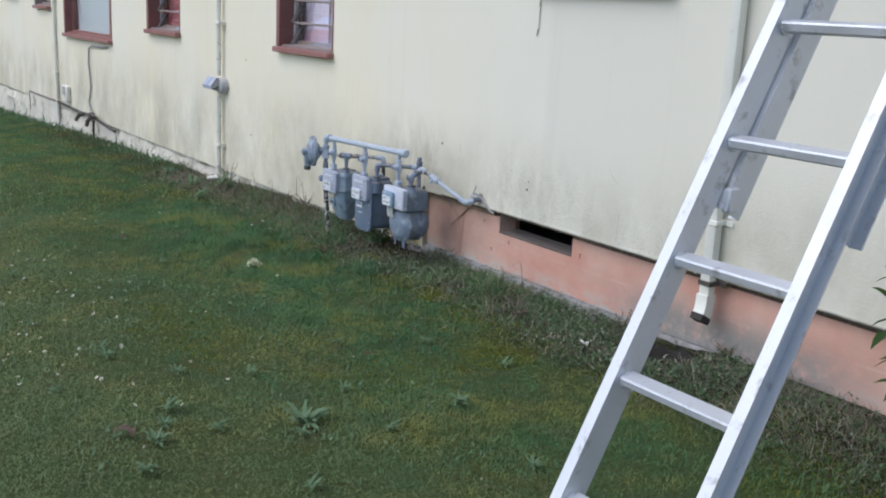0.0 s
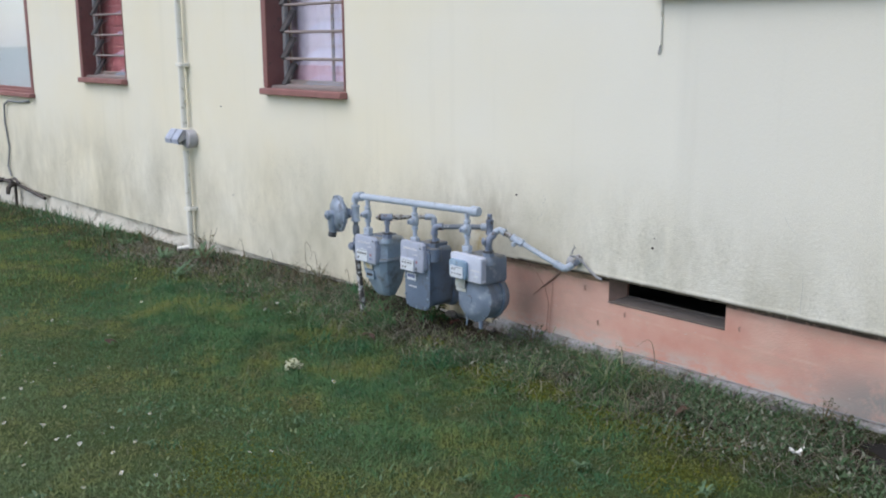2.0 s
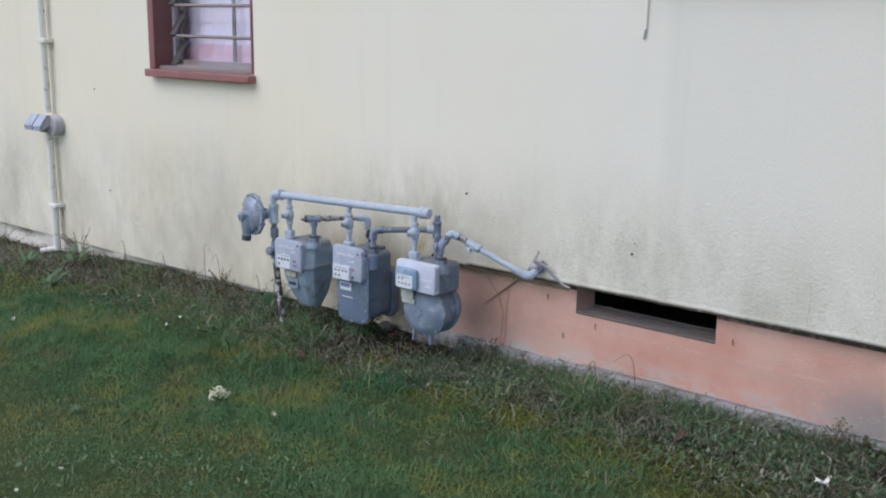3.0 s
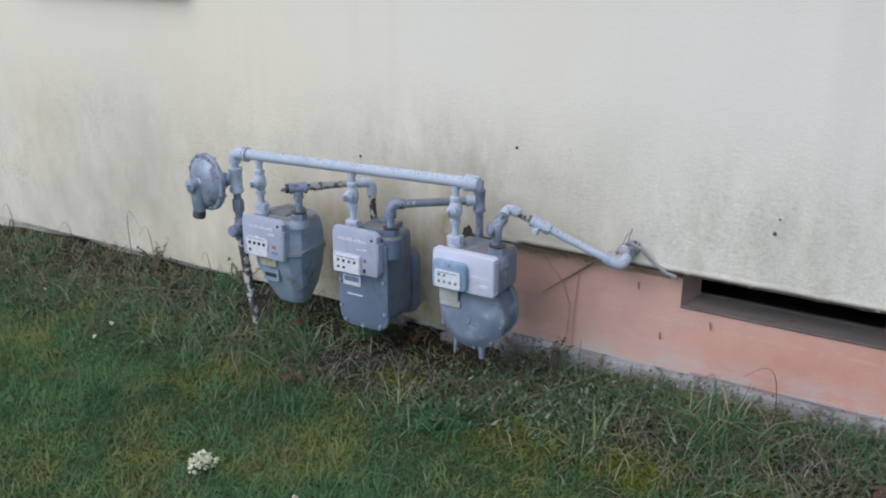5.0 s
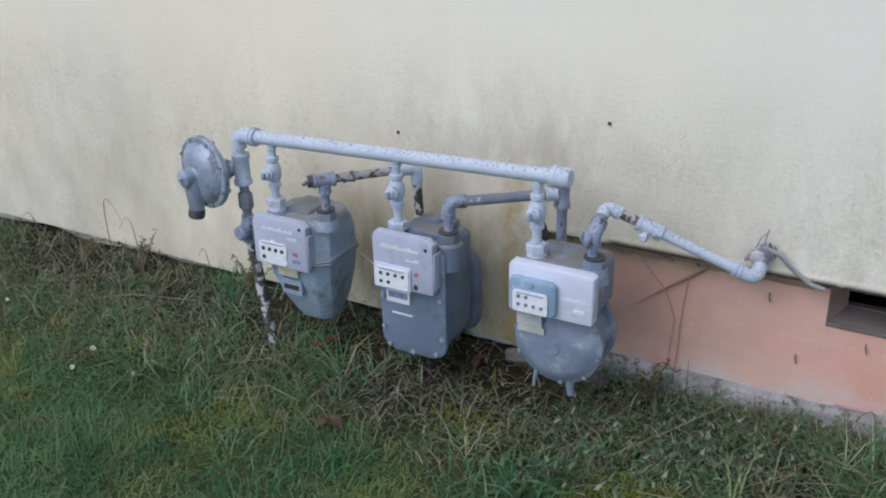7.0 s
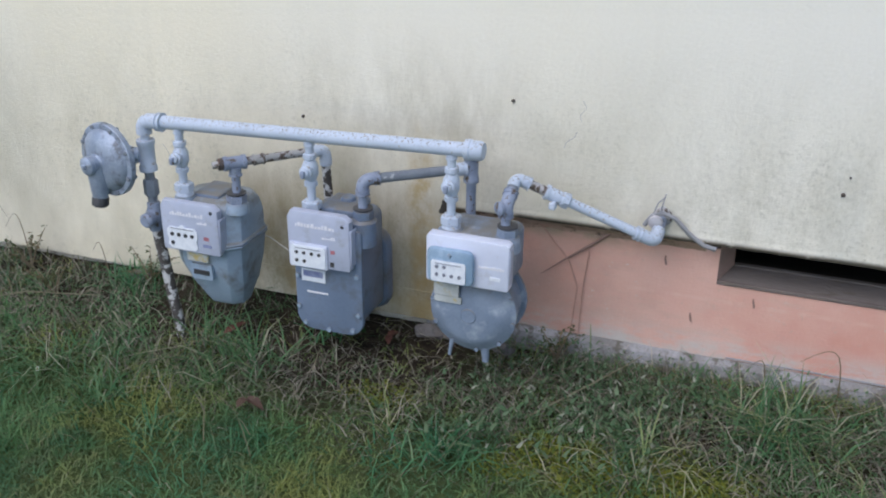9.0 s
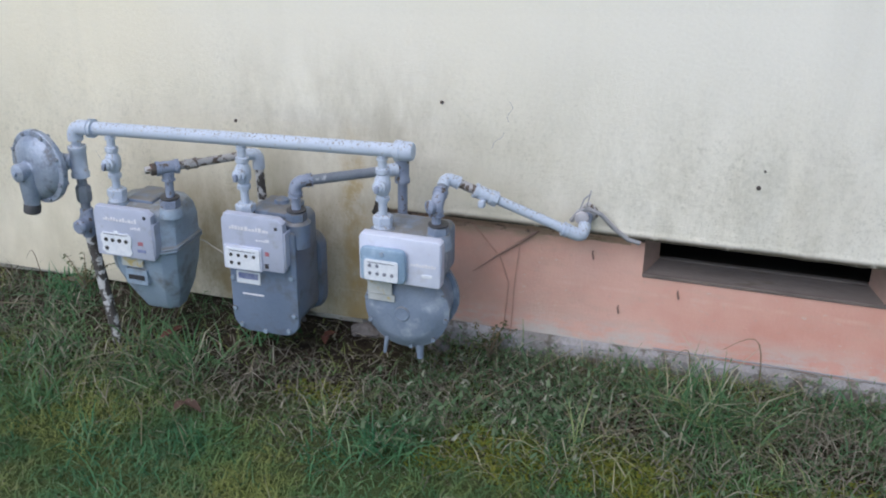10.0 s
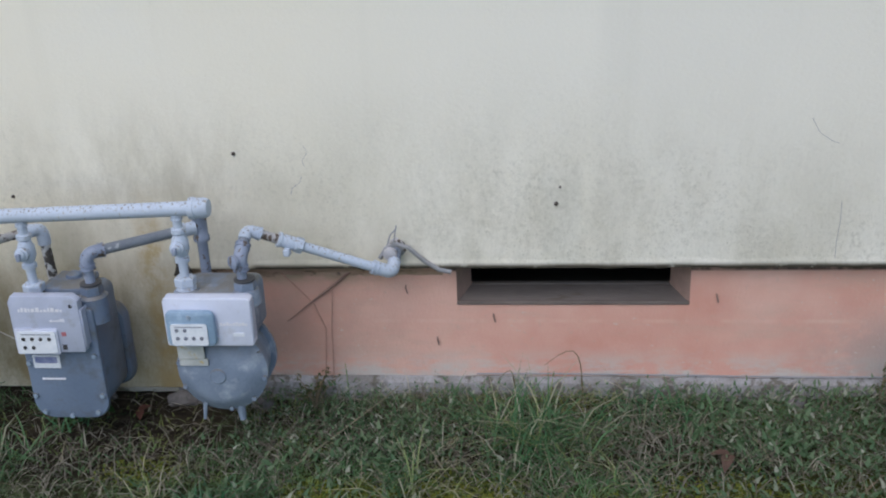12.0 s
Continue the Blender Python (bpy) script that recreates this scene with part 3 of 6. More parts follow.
rng = np.random.default_rng(7)


def smooth(a, b, v):
    t = np.clip((v - a) / (b - a), 0, 1)
    return t * t * (3 - 2 * t)


def ground_z(x, y):
    x, y = np.asarray(x, float), np.asarray(y, float)
    fall = np.interp(y, [-30, 2, 6.5, 8, 10.4, 12.9, 14.4, 17.4, 30], [0, 0, 0, -0.01, -0.07, -0.17, -0.24, -0.31, -0.45])
    bank = (0.066 + 0.05 * (1 - smooth(2.9, 3.7, y))) * smooth(2.7, 3.4, x) * (1 - smooth(6.0, 9.0, y))
    lumps = 0.012 * np.sin(3.1 * x + 1.3 * y) * np.sin(2.3 * y - 0.7 * x) + 0.006 * np.sin(9 * x - 4 * y)
    hollow = -0.06 * np.exp(-(((x - 3.33) / 0.09) ** 2 + ((y - 2.97) / 0.13) ** 2))
    return fall + bank + lumps * smooth(0.8, 1.4, x) + hollow


def path_edge(y):
    return np.interp(y, [-10, 2, 3.6, 4.78, 5.79, 7.39, 12, 20, 40], [0.3, 0.42, 0.56, 0.735, 0.96, 1.17, 1.3, 1.35, 1.4])


# ---- setting: ground, path ----
def build_ground():
    xs = np.concatenate([[-400, -120, -30, -8, -3, -1], np.arange(0, 3.6, 0.06), [3.7, 5, 12, 30, 120, 400]])
    ys = np.concatenate([[-400, -120, -30, -10], np.arange(-3, 8, 0.08), np.arange(8, 19, 0.3), [20, 24, 40, 120, 400]])
    X, Y = np.meshgrid(xs, ys, indexing="ij")
    Z = ground_z(X, Y)
    verts = np.stack([X, Y, Z], -1).reshape(-1, 3).tolist()
    m = len(ys)
    faces = [(i * m + j, (i + 1) * m + j, (i + 1) * m + j + 1, i * m + j + 1) for i in range(len(xs) - 1) for j in range(m - 1)]
    ob = mesh_of("ground", verts, faces, SOIL)
    ob.data.shade_smooth()
    tagged(ob, "mossy dark soil of a patchy lawn beside the house", "ground", kind="structure")


def build_path():
    # slabs of concrete, split by cracks and joints
    pav = thing("pavement", (0, 0, 0), "worn grey concrete path with a crack, along the lawn", "path", kind="structure")
    cuts = [-8, -3.2, -0.4, 2.4, 5.05, 5.9, 8.6, 11.4, 14.2, 17, 22]
    for a, b in zip(cuts, cuts[1:]):
        bm = bmesh.new()
        ys = np.linspace(a + 0.006, b - 0.006, 12)
        top, low = [], []
        for x_of in (lambda y: path_edge(y) - 1.5, lambda y: float(path_edge(y)) + 0.004 * math.sin(9 * y)):
            for y in ys:
                z = float(ground_z(0.5, y)) + 0.018
                top.append(bm.verts.new((float(x_of(y)), y, z)))
                low.append(bm.verts.new((float(x_of(y)), y, z - 0.12)))
        n = len(ys)
        for i in range(n - 1):
            bm.faces.new((top[i], top[i + 1], top[n + i + 1], top[n + i]))
            bm.faces.new((top[n + i], top[n + i + 1], low[n + i + 1], low[n + i]))
            bm.faces.new((top[i], top[i + 1], low[i + 1], low[i]))
        bm.faces.new((top[0], top[n], low[n], low[0]))
        bm.faces.new((top[n - 1], top[2 * n - 1], low[2 * n - 1], low[n - 1]))
        part("slab", bm, CONCRETE, pav)


build_ground()
build_path()

# ---- setting: house ----
# openings: y0, y1, z0, z1
OPENINGS = {"w4": (3.24, 4.05, 1.64, 2.15), "w3": (6.19, 6.93, 1.17, 2.1), "w2": (8.95, 9.68, 1.17, 2.1), "w1": (10.92, 12.5, 1.0, 2.15), "w0": (13.22, 13.82, 1.28, 2.1), "wA": (14.85, 15.45, 1.38, 2.05)}


def grid_wall(name, ys, zs, solid, x0, x1, mat, parent=None):
    """A wall along y between x0 and x1: front, back and the reveals of its openings."""
    bm = bmesh.new()
    ids = {}

    def v(x, j, k):
        if (x, j, k) not in ids:
            ids[x, j, k] = bm.verts.new((x, ys[j], zs[k]))
        return ids[x, j, k]
    J, K = len(ys) - 1, len(zs) - 1
    on = [[solid((ys[j] + ys[j + 1]) / 2, (zs[k] + zs[k + 1]) / 2) for k in range(K)] for j in range(J)]
    for j in range(J):
        for k in range(K):
            if not on[j][k]:
                continue
            for x in (x0, x1):
                bm.faces.new((v(x, j, k), v(x, j + 1, k), v(x, j + 1, k + 1), v(x, j, k + 1)))
            for dj, dk, a, b in ((-1, 0, (j, k), (j, k + 1)), (1, 0, (j + 1, k), (j + 1, k + 1)), (0, -1, (j, k), (j + 1, k)), (0, 1, (j, k + 1), (j + 1, k + 1))):
                jj, kk = j + dj, k + dk
                if not (0 <= jj < J and 0 <= kk < K and on[jj][kk]):
                    bm.faces.new((v(x0, *a), v(x0, *b), v(x1, *b), v(x1, *a)))
    return part(name, bm, mat, parent)


def build_house():
    ys = sorted({NEAR, END, EDGE, *[v for o in OPENINGS.values() for v in o[:2]]})
    zs = sorted({0.09, 0.433, EAVE, *[v for o in OPENINGS.values() for v in o[2:]]})

    def solid(y, z):
        if y < EDGE and z < 0.433:
            return False
        return not any(a < y < b and c < z < d for a, b, c, d in OPENINGS.values())
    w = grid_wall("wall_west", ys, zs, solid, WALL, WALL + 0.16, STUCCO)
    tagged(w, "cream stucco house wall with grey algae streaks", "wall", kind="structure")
    bm = bmesh.new()
    ys = np.arange(NEAR, EDGE + 0.01, 0.03)
    rows = []
    for dx, z in ((0.003, 0.47), (-0.0015, 0.45), (-0.002, 0.437), (0.003, 0.431), (0.03, 0.434)):
        rows.append([bm.verts.new((WALL + dx + (0.002 * noise.noise((y * 11, z * 60, 3)) if dx < 0.0025 else 0), y, z + 0.005 * noise.noise((y * 17, 4, 1)) + 0.003 * noise.noise((y * 60, 2, 1)))) for y in ys])
    for a, b in zip(rows, rows[1:]):
        for i in range(len(ys) - 1):
            bm.faces.new((a[i], a[i + 1], b[i + 1], b[i]))
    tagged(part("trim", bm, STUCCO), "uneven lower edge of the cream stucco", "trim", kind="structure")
    for pts in ([(4.70, 0.752), (4.69, 0.735), (4.705, 0.715), (4.70, 0.70)], [(4.71, 0.675), (4.715, 0.66), (4.735, 0.645), (4.74, 0.628)], [(3.52, 0.80), (3.50, 0.765), (3.47, 0.745), (3.455, 0.74)], [(3.435, 0.6), (3.433, 0.55), (3.437, 0.5), (3.436, 0.45)], [(5.9, 0.5), (5.88, 0.47), (5.89, 0.44)]):
        part("crack", tube([(WALL + 0.0005, y, z) for y, z in pts], 0.0009, 5), CABLE, w)
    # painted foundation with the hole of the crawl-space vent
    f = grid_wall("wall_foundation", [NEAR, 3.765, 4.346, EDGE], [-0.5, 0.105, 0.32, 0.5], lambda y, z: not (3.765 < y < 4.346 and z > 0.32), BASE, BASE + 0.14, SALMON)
    # mortar packed under the stucco beside the vent
    bm = bmesh.new()
    ys = np.arange(4.38, EDGE + 0.02, 0.02)
    rows = []
    for x, z in ((WALL + 0.02, 0.452), (WALL + 0.005, 0.431), (WALL + 0.012, 0.424), (BASE - 0.004, 0.408), (BASE + 0.004, 0.39)):
        rows.append([bm.verts.new((x + 0.004 * noise.noise((y * 21, z * 50, 7)), y, z + 0.007 * noise.noise((y * 13, 2, 9)))) for y in ys])
    for a, b in zip(rows, rows[1:]):
        for i in range(len(ys) - 1):
            bm.faces.new((a[i], a[i + 1], b[i + 1], b[i]))
    tagged(part("trim_mortar", bm, MORTAR), "rough tan mortar packed under the stucco edge", "mortar", kind="structure")
    # flat near-black blob, coloured for the shaded inside of a hole
    bm = bmesh.new()
    bmesh.ops.create_icosphere(bm, subdivisions=3, radius=1)
    for v in bm.verts:
        k = 1 + 0.6 * noise.noise(v.co * 2.1)
        v.co = Vector((WALL + 0.004 * v.co.x, EDGE + 0.008 + 0.019 * v.co.y * k, 0.428 + 0.03 * v.co.z * k))
    part("broken_corner", bm, DARK_HOLE, w)
    part("ledge", tube([(WALL + 0.0012, y, 0.174 + 0.004 * noise.noise((y * 9, 1, 5))) for y in np.arange(EDGE + 0.01, 6.1, 0.04)], 0.0022, 6), STUCCO, w)
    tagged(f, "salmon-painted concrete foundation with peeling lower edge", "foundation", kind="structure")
    # rough footing strip, its edge uneven
    bm = bmesh.new()
    ys = np.arange(NEAR, EDGE + 0.07, 0.05)
    rows = []
    for dx, z in ((0.0, 0.112), (-0.022, 0.102), (-0.034, 0.06), (-0.03, -0.3)):
        rows.append([bm.verts.new((BASE + dx + 0.007 * noise.noise((y * 5, z * 40, 2)), y, z + 0.006 * noise.noise((y * 9, 1, z * 9)))) for y in ys])
    for a, b in zip(rows, rows[1:]):
        for i in range(len(ys) - 1):
            bm.faces.new((a[i], a[i + 1], b[i + 1], b[i]))
    tagged(part("baseboard", bm, FOOTING), "pale bare concrete footing along the foundation", "footing", kind="structure")
    # rubble footing further along, whitewashed and uneven
    bm = bmesh.new()
    ys = np.arange(EDGE - 0.02, END + 0.01, 0.06)
    rows = []
    for dx, z in ((0.012, 0.11), (0.012, 0.04), (-0.005, -0.03), (-0.012, -0.12), (-0.02, -0.6)):
        rows.append([bm.verts.new((WALL + dx + 0.045 * noise.noise((y * 4.1, z * 12, 5)) + 0.012, y, z)) for y in ys])
    for a, b in zip(rows, rows[1:]):
        for i in range(len(ys) - 1):
            bm.faces.new((a[i], a[i + 1], b[i + 1], b[i]))
    tagged(part("wall_footing", bm, RUBBLE), "whitewashed uneven rubble footing under the stucco", "footing", kind="structure")
    for name, lo, hi in (("wall_north", (WALL, END, -0.7), (11, END + 0.16, EAVE)), ("wall_south", (WALL, NEAR - 0.16, -0.7), (11, NEAR, EAVE)), ("wall_east", (11, NEAR - 0.16, -0.7), (11.16, END + 0.16, EAVE))):
        tagged(part(name, box(lo, hi), STUCCO), "plain cream stucco house wall", "wall", kind="structure")
    tagged(part("floor", box((WALL + 0.17, NEAR, 0.5), (11, END, 0.56)), WOOD_GREY), "dark wooden house floor", "floor", kind="structure")
    bm = bmesh.new()
    prof = [(2.93, EAVE), (7.2, EAVE + 1.35), (11.6, EAVE), (11.6, EAVE + 0.14), (7.2, EAVE + 1.5), (2.93, EAVE + 0.14)]
    a = [bm.verts.new((x, NEAR - 0.4, z)) for x, z in prof]
    b = [bm.verts.new((x, END + 0.4, z)) for x, z in prof]
    for i in range(6):
        bm.faces.new((a[i], a[(i + 1) % 6], b[(i + 1) % 6], b[i]))
    bm.faces.new(a)
    bm.faces.new(b[::-1])
    tagged(part("roof", bm, ROOF), "low grey shingle roof with a wide eave", "roof", kind="structure")
    tagged(part("ceiling", box((2.96, NEAR, EAVE - 0.03), (11, END, EAVE)), WHITE_PIPE), "cream boarded eave soffit", "ceiling", kind="structure")


build_house()


def build_vent():
    v = thing("vent_opening", (BASE, 4.05, 0.34), "recessed crawl-space vent with weathered grey wooden sill", "vent", kind="structure")
    y0, y1, z0 = 3.765, 4.346, 0.32
    yi0, yi1, zi, xi = 3.803, 4.314, 0.336, BASE + 0.085
    e = 0.002
    bm = loft([[(BASE + e, y0, z0 + e), (BASE + e, y1, z0 + e), (BASE + e, y1, z0 - 0.02), (BASE + e, y0, z0 - 0.02)], [(xi, y0 - 0.01, zi), (xi, y1 + 0.01, zi), (xi, y1 + 0.01, zi - 0.05), (xi, y0 - 0.01, zi - 0.05)]])
    sill = part("sill", bm, WOOD_GREY, v)
    part("lip", box((BASE - 0.003, y0, z0 - 0.003), (BASE + 0.006, y1, z0 + 0.007), 0.0015), WOOD_DARK, sill)
    part("screen_rail", box((xi - 0.004, yi0 + 0.001, zi), (xi + 0.012, yi1 - 0.001, zi + 0.004), 0.001), WOOD_GREY, v)
    for a, b, s in ((y0, yi0, 1), (y1, yi1, -1)):
        bm = loft([[(BASE + e, a, z0 - 0.01), (BASE + e, a - 0.03 * s, z0 - 0.01), (BASE + e, a - 0.03 * s, 0.43), (BASE + e, a, 0.43)], [(xi, b, z0 - 0.01), (xi, b - 0.06 * s, z0 - 0.01), (xi, b - 0.06 * s, 0.43), (xi, b, 0.43)]])
        part("jamb", bm, JAMB, v, "salmon-painted splayed side, coloured darker for its shade")
    # near-black lining gives the crawl space its darkness by colour
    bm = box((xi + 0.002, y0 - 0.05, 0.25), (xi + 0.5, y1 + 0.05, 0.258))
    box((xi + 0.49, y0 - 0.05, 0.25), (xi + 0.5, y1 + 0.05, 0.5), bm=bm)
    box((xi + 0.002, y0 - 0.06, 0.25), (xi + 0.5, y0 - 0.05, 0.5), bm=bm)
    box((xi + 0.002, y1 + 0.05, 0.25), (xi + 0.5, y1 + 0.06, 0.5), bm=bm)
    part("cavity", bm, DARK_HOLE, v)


build_vent()


def frame_box(win, o, depth, mat, near=0.014, proud=0.028, side=0.05):
    """Casing round an opening: two jambs, head and sill."""
    y0, y1, z0, z1 = o
    for name, lo, hi, m in (("jamb", (WALL - 0.006, y0 - near, z0 - 0.01), (WALL + depth, y0 + 0.004, z1 + 0.05), mat), ("jamb", (WALL - proud, y1 - 0.004, z0 - 0.01), (WALL + depth, y1 + side, z1 + 0.05), mat), ("head", (WALL - proud, y0 + 0.006, z1 - 0.004), (WALL + depth, y1 - 0.006, z1 + 0.05), mat), ("sill", (WALL - proud - 0.025, y0 - near - 0.012, z0 - 0.05), (WALL + depth, y1 + side + 0.012, z0 - 0.012), SILL_PAINT)):
        part(name, box(lo, hi, 0.005), m, win)


def cloth(y0, y1, z0, z1, x, wave=0.012, n=36):
    bm = bmesh.new()
    a, b = [], []
    for i in range(n + 1):
        y = y0 + (y1 - y0) * i / n
        dx = wave * math.sin(i * 1.35) + 0.5 * wave * math.sin(i * 0.53 + 1)
        a.append(bm.verts.new((x + dx, y, z0)))
        b.append(bm.verts.new((x + 0.7 * dx, y, z1)))
    for i in range(n):
        bm.faces.new((a[i], a[i + 1], b[i + 1], b[i]))
    return bm


def pane_part(name, bm, win):
    p = part(name, bm, GLASS, win)
    p.visible_shadow = False
    return p


def build_louvre_window(name, o, upper, lower, label):
    y0, y1, z0, z1 = o
    win = thing(name, (WALL, (y0 + y1) / 2, z0), label, "window", kind="structure")
    frame_box(win, o, 0.15, TRIM)
    part("sash", box((WALL + 0.085, y0 + 0.006, z0 - 0.008), (WALL + 0.12, y1 - 0.006, z0 + 0.035), 0.003), SASH, win)
    for y in (y0 + 0.02, y1 - 0.02):
        part("louvre_rail", box((WALL + 0.085, y - 0.014, z0 + 0.036), (WALL + 0.115, y + 0.014, z1 - 0.006), 0.002), BOX_GREY, win)
    part("inner_sill", box((WALL - 0.004, y0 + 0.005, z0 - 0.012), (WALL + 0.084, y1 - 0.005, z0 + 0.006), 0.002), SASH, win)
    n = int((z1 - z0 - 0.06) / 0.155)
    for i in range(n):
        zc = z0 + 0.078 + i * 0.155
        bm = box((-0.003, y0 + 0.036, -0.085), (0.003, y1 - 0.036, 0.085))
        turned(bm, pose(WALL + 0.1, 0, zc, 0, 32, 0))
        pane_part("louvre", bm, win)
        bm = box((-0.006, y0 + 0.034, -0.092), (0.006, y1 - 0.086, -0.08))
        turned(bm, pose(WALL + 0.1, 0, zc, 0, 32, 0))
        part("louvre_edge", bm, SASH, win)
        bm = box((-0.014, y1 - 0.085, -0.088), (0.014, y1 - 0.037, 0.06), 0.004)
        turned(bm, pose(WALL + 0.1, 0, zc, 0, 32, 0))
        part("louvre_clip", bm, DARK_CLIP, win)
    zm = z0 + 0.12
    part("lower_curtain", cloth(y0 - 0.05, y1 + 0.05, z0 - 0.05, zm, WALL + 0.165), lower, win)
    part("curtain", cloth(y0 - 0.05, y1 + 0.05, zm - 0.02, z1 + 0.05, WALL + 0.18), upper, win)
    part("mullion", box((WALL + 0.14, (y0 + y1) / 2 - 0.085, z0), (WALL + 0.15, (y0 + y1) / 2 - 0.065, z1)), SASH, win)


def build_plain_window(name, o, backing, mat, label, depth=0.07):
    y0, y1, z0, z1 = o
    win = thing(name, (WALL, (y0 + y1) / 2, z0), label, "window", kind="structure")
    frame_box(win, o, 0.14, mat, 0.06 if y1 - y0 > 1 else 0.02)
    for nm, lo, hi in (("sash", (WALL + depth - 0.02, y0 + 0.006, z0 - 0.008), (WALL + depth + 0.03, y1 - 0.006, z0 + 0.03)), ("stile", (WALL + depth - 0.02, y0 + 0.006, z0 + 0.032), (WALL + depth + 0.03, y0 + 0.035, z1 - 0.006)), ("stile", (WALL + depth - 0.02, y1 - 0.035, z0 + 0.032), (WALL + depth + 0.03, y1 - 0.006, z1 - 0.006))):
        part(nm, box(lo, hi, 0.003), mat, win)
    part("inner_sill", box((WALL - 0.004, y0 + 0.005, z0 - 0.012), (WALL + depth - 0.021, y1 - 0.005, z0 + 0.006), 0.002), mat, win)
    pane_part("pane", box((WALL + depth, y0 + 0.03, z0 + 0.025), (WALL + depth + 0.005, y1 - 0.03, z1 - 0.003)), win)
    part("backing", cloth(y0 - 0.02, y1 + 0.02, z0 - 0.03, z1 + 0.03, WALL + 0.12, 0.002), backing, win)


build_louvre_window("window_1", OPENINGS["w3"], CURTAIN, CURTAIN_PINK, "red-brown framed louvre window with lilac curtain behind tilted glass")
build_louvre_window("window_2", OPENINGS["w2"], CURTAIN_RED, CURTAIN_RED, "red-brown framed louvre window with rose curtain inside")
build_plain_window("window_3", OPENINGS["w1"], SKY_SHEET, TRIM, "wide red-brown framed window backed in the pale blue of reflected sky")
build_plain_window("window_4", OPENINGS["w0"], GREY_BLIND, SASH, "narrow brown-grey framed window with grey curtain")
build_plain_window("window_5", OPENINGS["wA"], GREY_BLIND, SASH, "small grey-framed window with dark pane")
build_plain_window("window_6", OPENINGS["w4"], GREY_BLIND, SASH, "high small window with a grey sill over bare wall")


# ---- ladder ----
def build_ladder():
    slope, x00 = 0.523, 1.358
    up = Vector((slope, 0, 1)).normalized()
    out = Vector((-1, 0, slope)).normalized()
    yl, yr = 1.708, 1.385
    lad = thing("extension_ladder", (x00, (yl + yr) / 2, 0), "aluminium extension ladder leaning towards the eave", "ladder")

    def rail(y, s, start, end, shift, inward):
        """A channel along the ladder; its web stands at y, its flanges point inward."""
        bm = bmesh.new()
        d, w, t = 0.074, 0.03, 0.004
        sec = [(0, 0), (w, 0), (w, t), (t, t), (t, d - t), (w, d - t), (w, d), (0, d)]
        rings = []
        for k in (start, end):
            o = Vector((x00, y, 0)) + up * k - out * shift
            rings.append([o + Vector((0, inward * a, 0)) - out * b for a, b in sec])
        loft(rings, bm)
        return bm
    for y, inward in ((yl, 1), (yr, -1)):
        part("rail", rail(y, 1, 0.02, 3.55, 0, inward), ALU, lad)
        part("fly_rail", rail(y - inward * 0.012, 1, 1.24, 4.1, 0.085, inward), ALU, lad)
        o = Vector((x00, y + inward * 0.015, 0))
        shoe = part("shoe", box((o.x - 0.05, o.y - 0.03, 0.0), (o.x + 0.1, o.y + 0.03, 0.05), 0.008), RUBBER, lad)
        bm = box((-0.02, -0.012, -0.03), (0.02, 0.012, 0.03), 0.004)
        turned(bm, Matrix.Translation(Vector((x00, y - inward * 0.012, 0)) + up * 1.27 - out * 0.1))
        part("guide_bracket", bm, ALU, lad)
    first = 0.69 / up.z
    for sec, ks, shift in (("rung", [first + 0.305 * i for i in range(-2, 8)], 0.037), ("fly_rung", [first + 0.305 * i for i in range(4, 11)], 0.122)):
        for k in ks:
            o = Vector((x00, 0, 0)) + up * k - out * shift
            bm = bmesh.new()
            # a D-shaped tread, flat above
            prof = [(-0.022, 0.008), (-0.02, 0.013), (0.021, 0.019), (0.023, 0.014), (0.016, -0.006), (0.0, -0.014), (-0.016, -0.008)]
            rings = [[Vector((o.x + a, y, o.z + b)) for a, b in prof] for y in (yr + 0.002, yl - 0.002)]
            loft(rings, bm)
            part(sec, bm, ALU, lad)
            for y in (yr, yl):
                s = 1 if y == yl else -1
                part("rung_collar", lathe([(0.021, 0), (0.021, 0.004), (0.015, 0.008)], (o.x, y - s * 0.001, o.z), (0, -s, 0), 10), ALU, lad)


build_ladder()


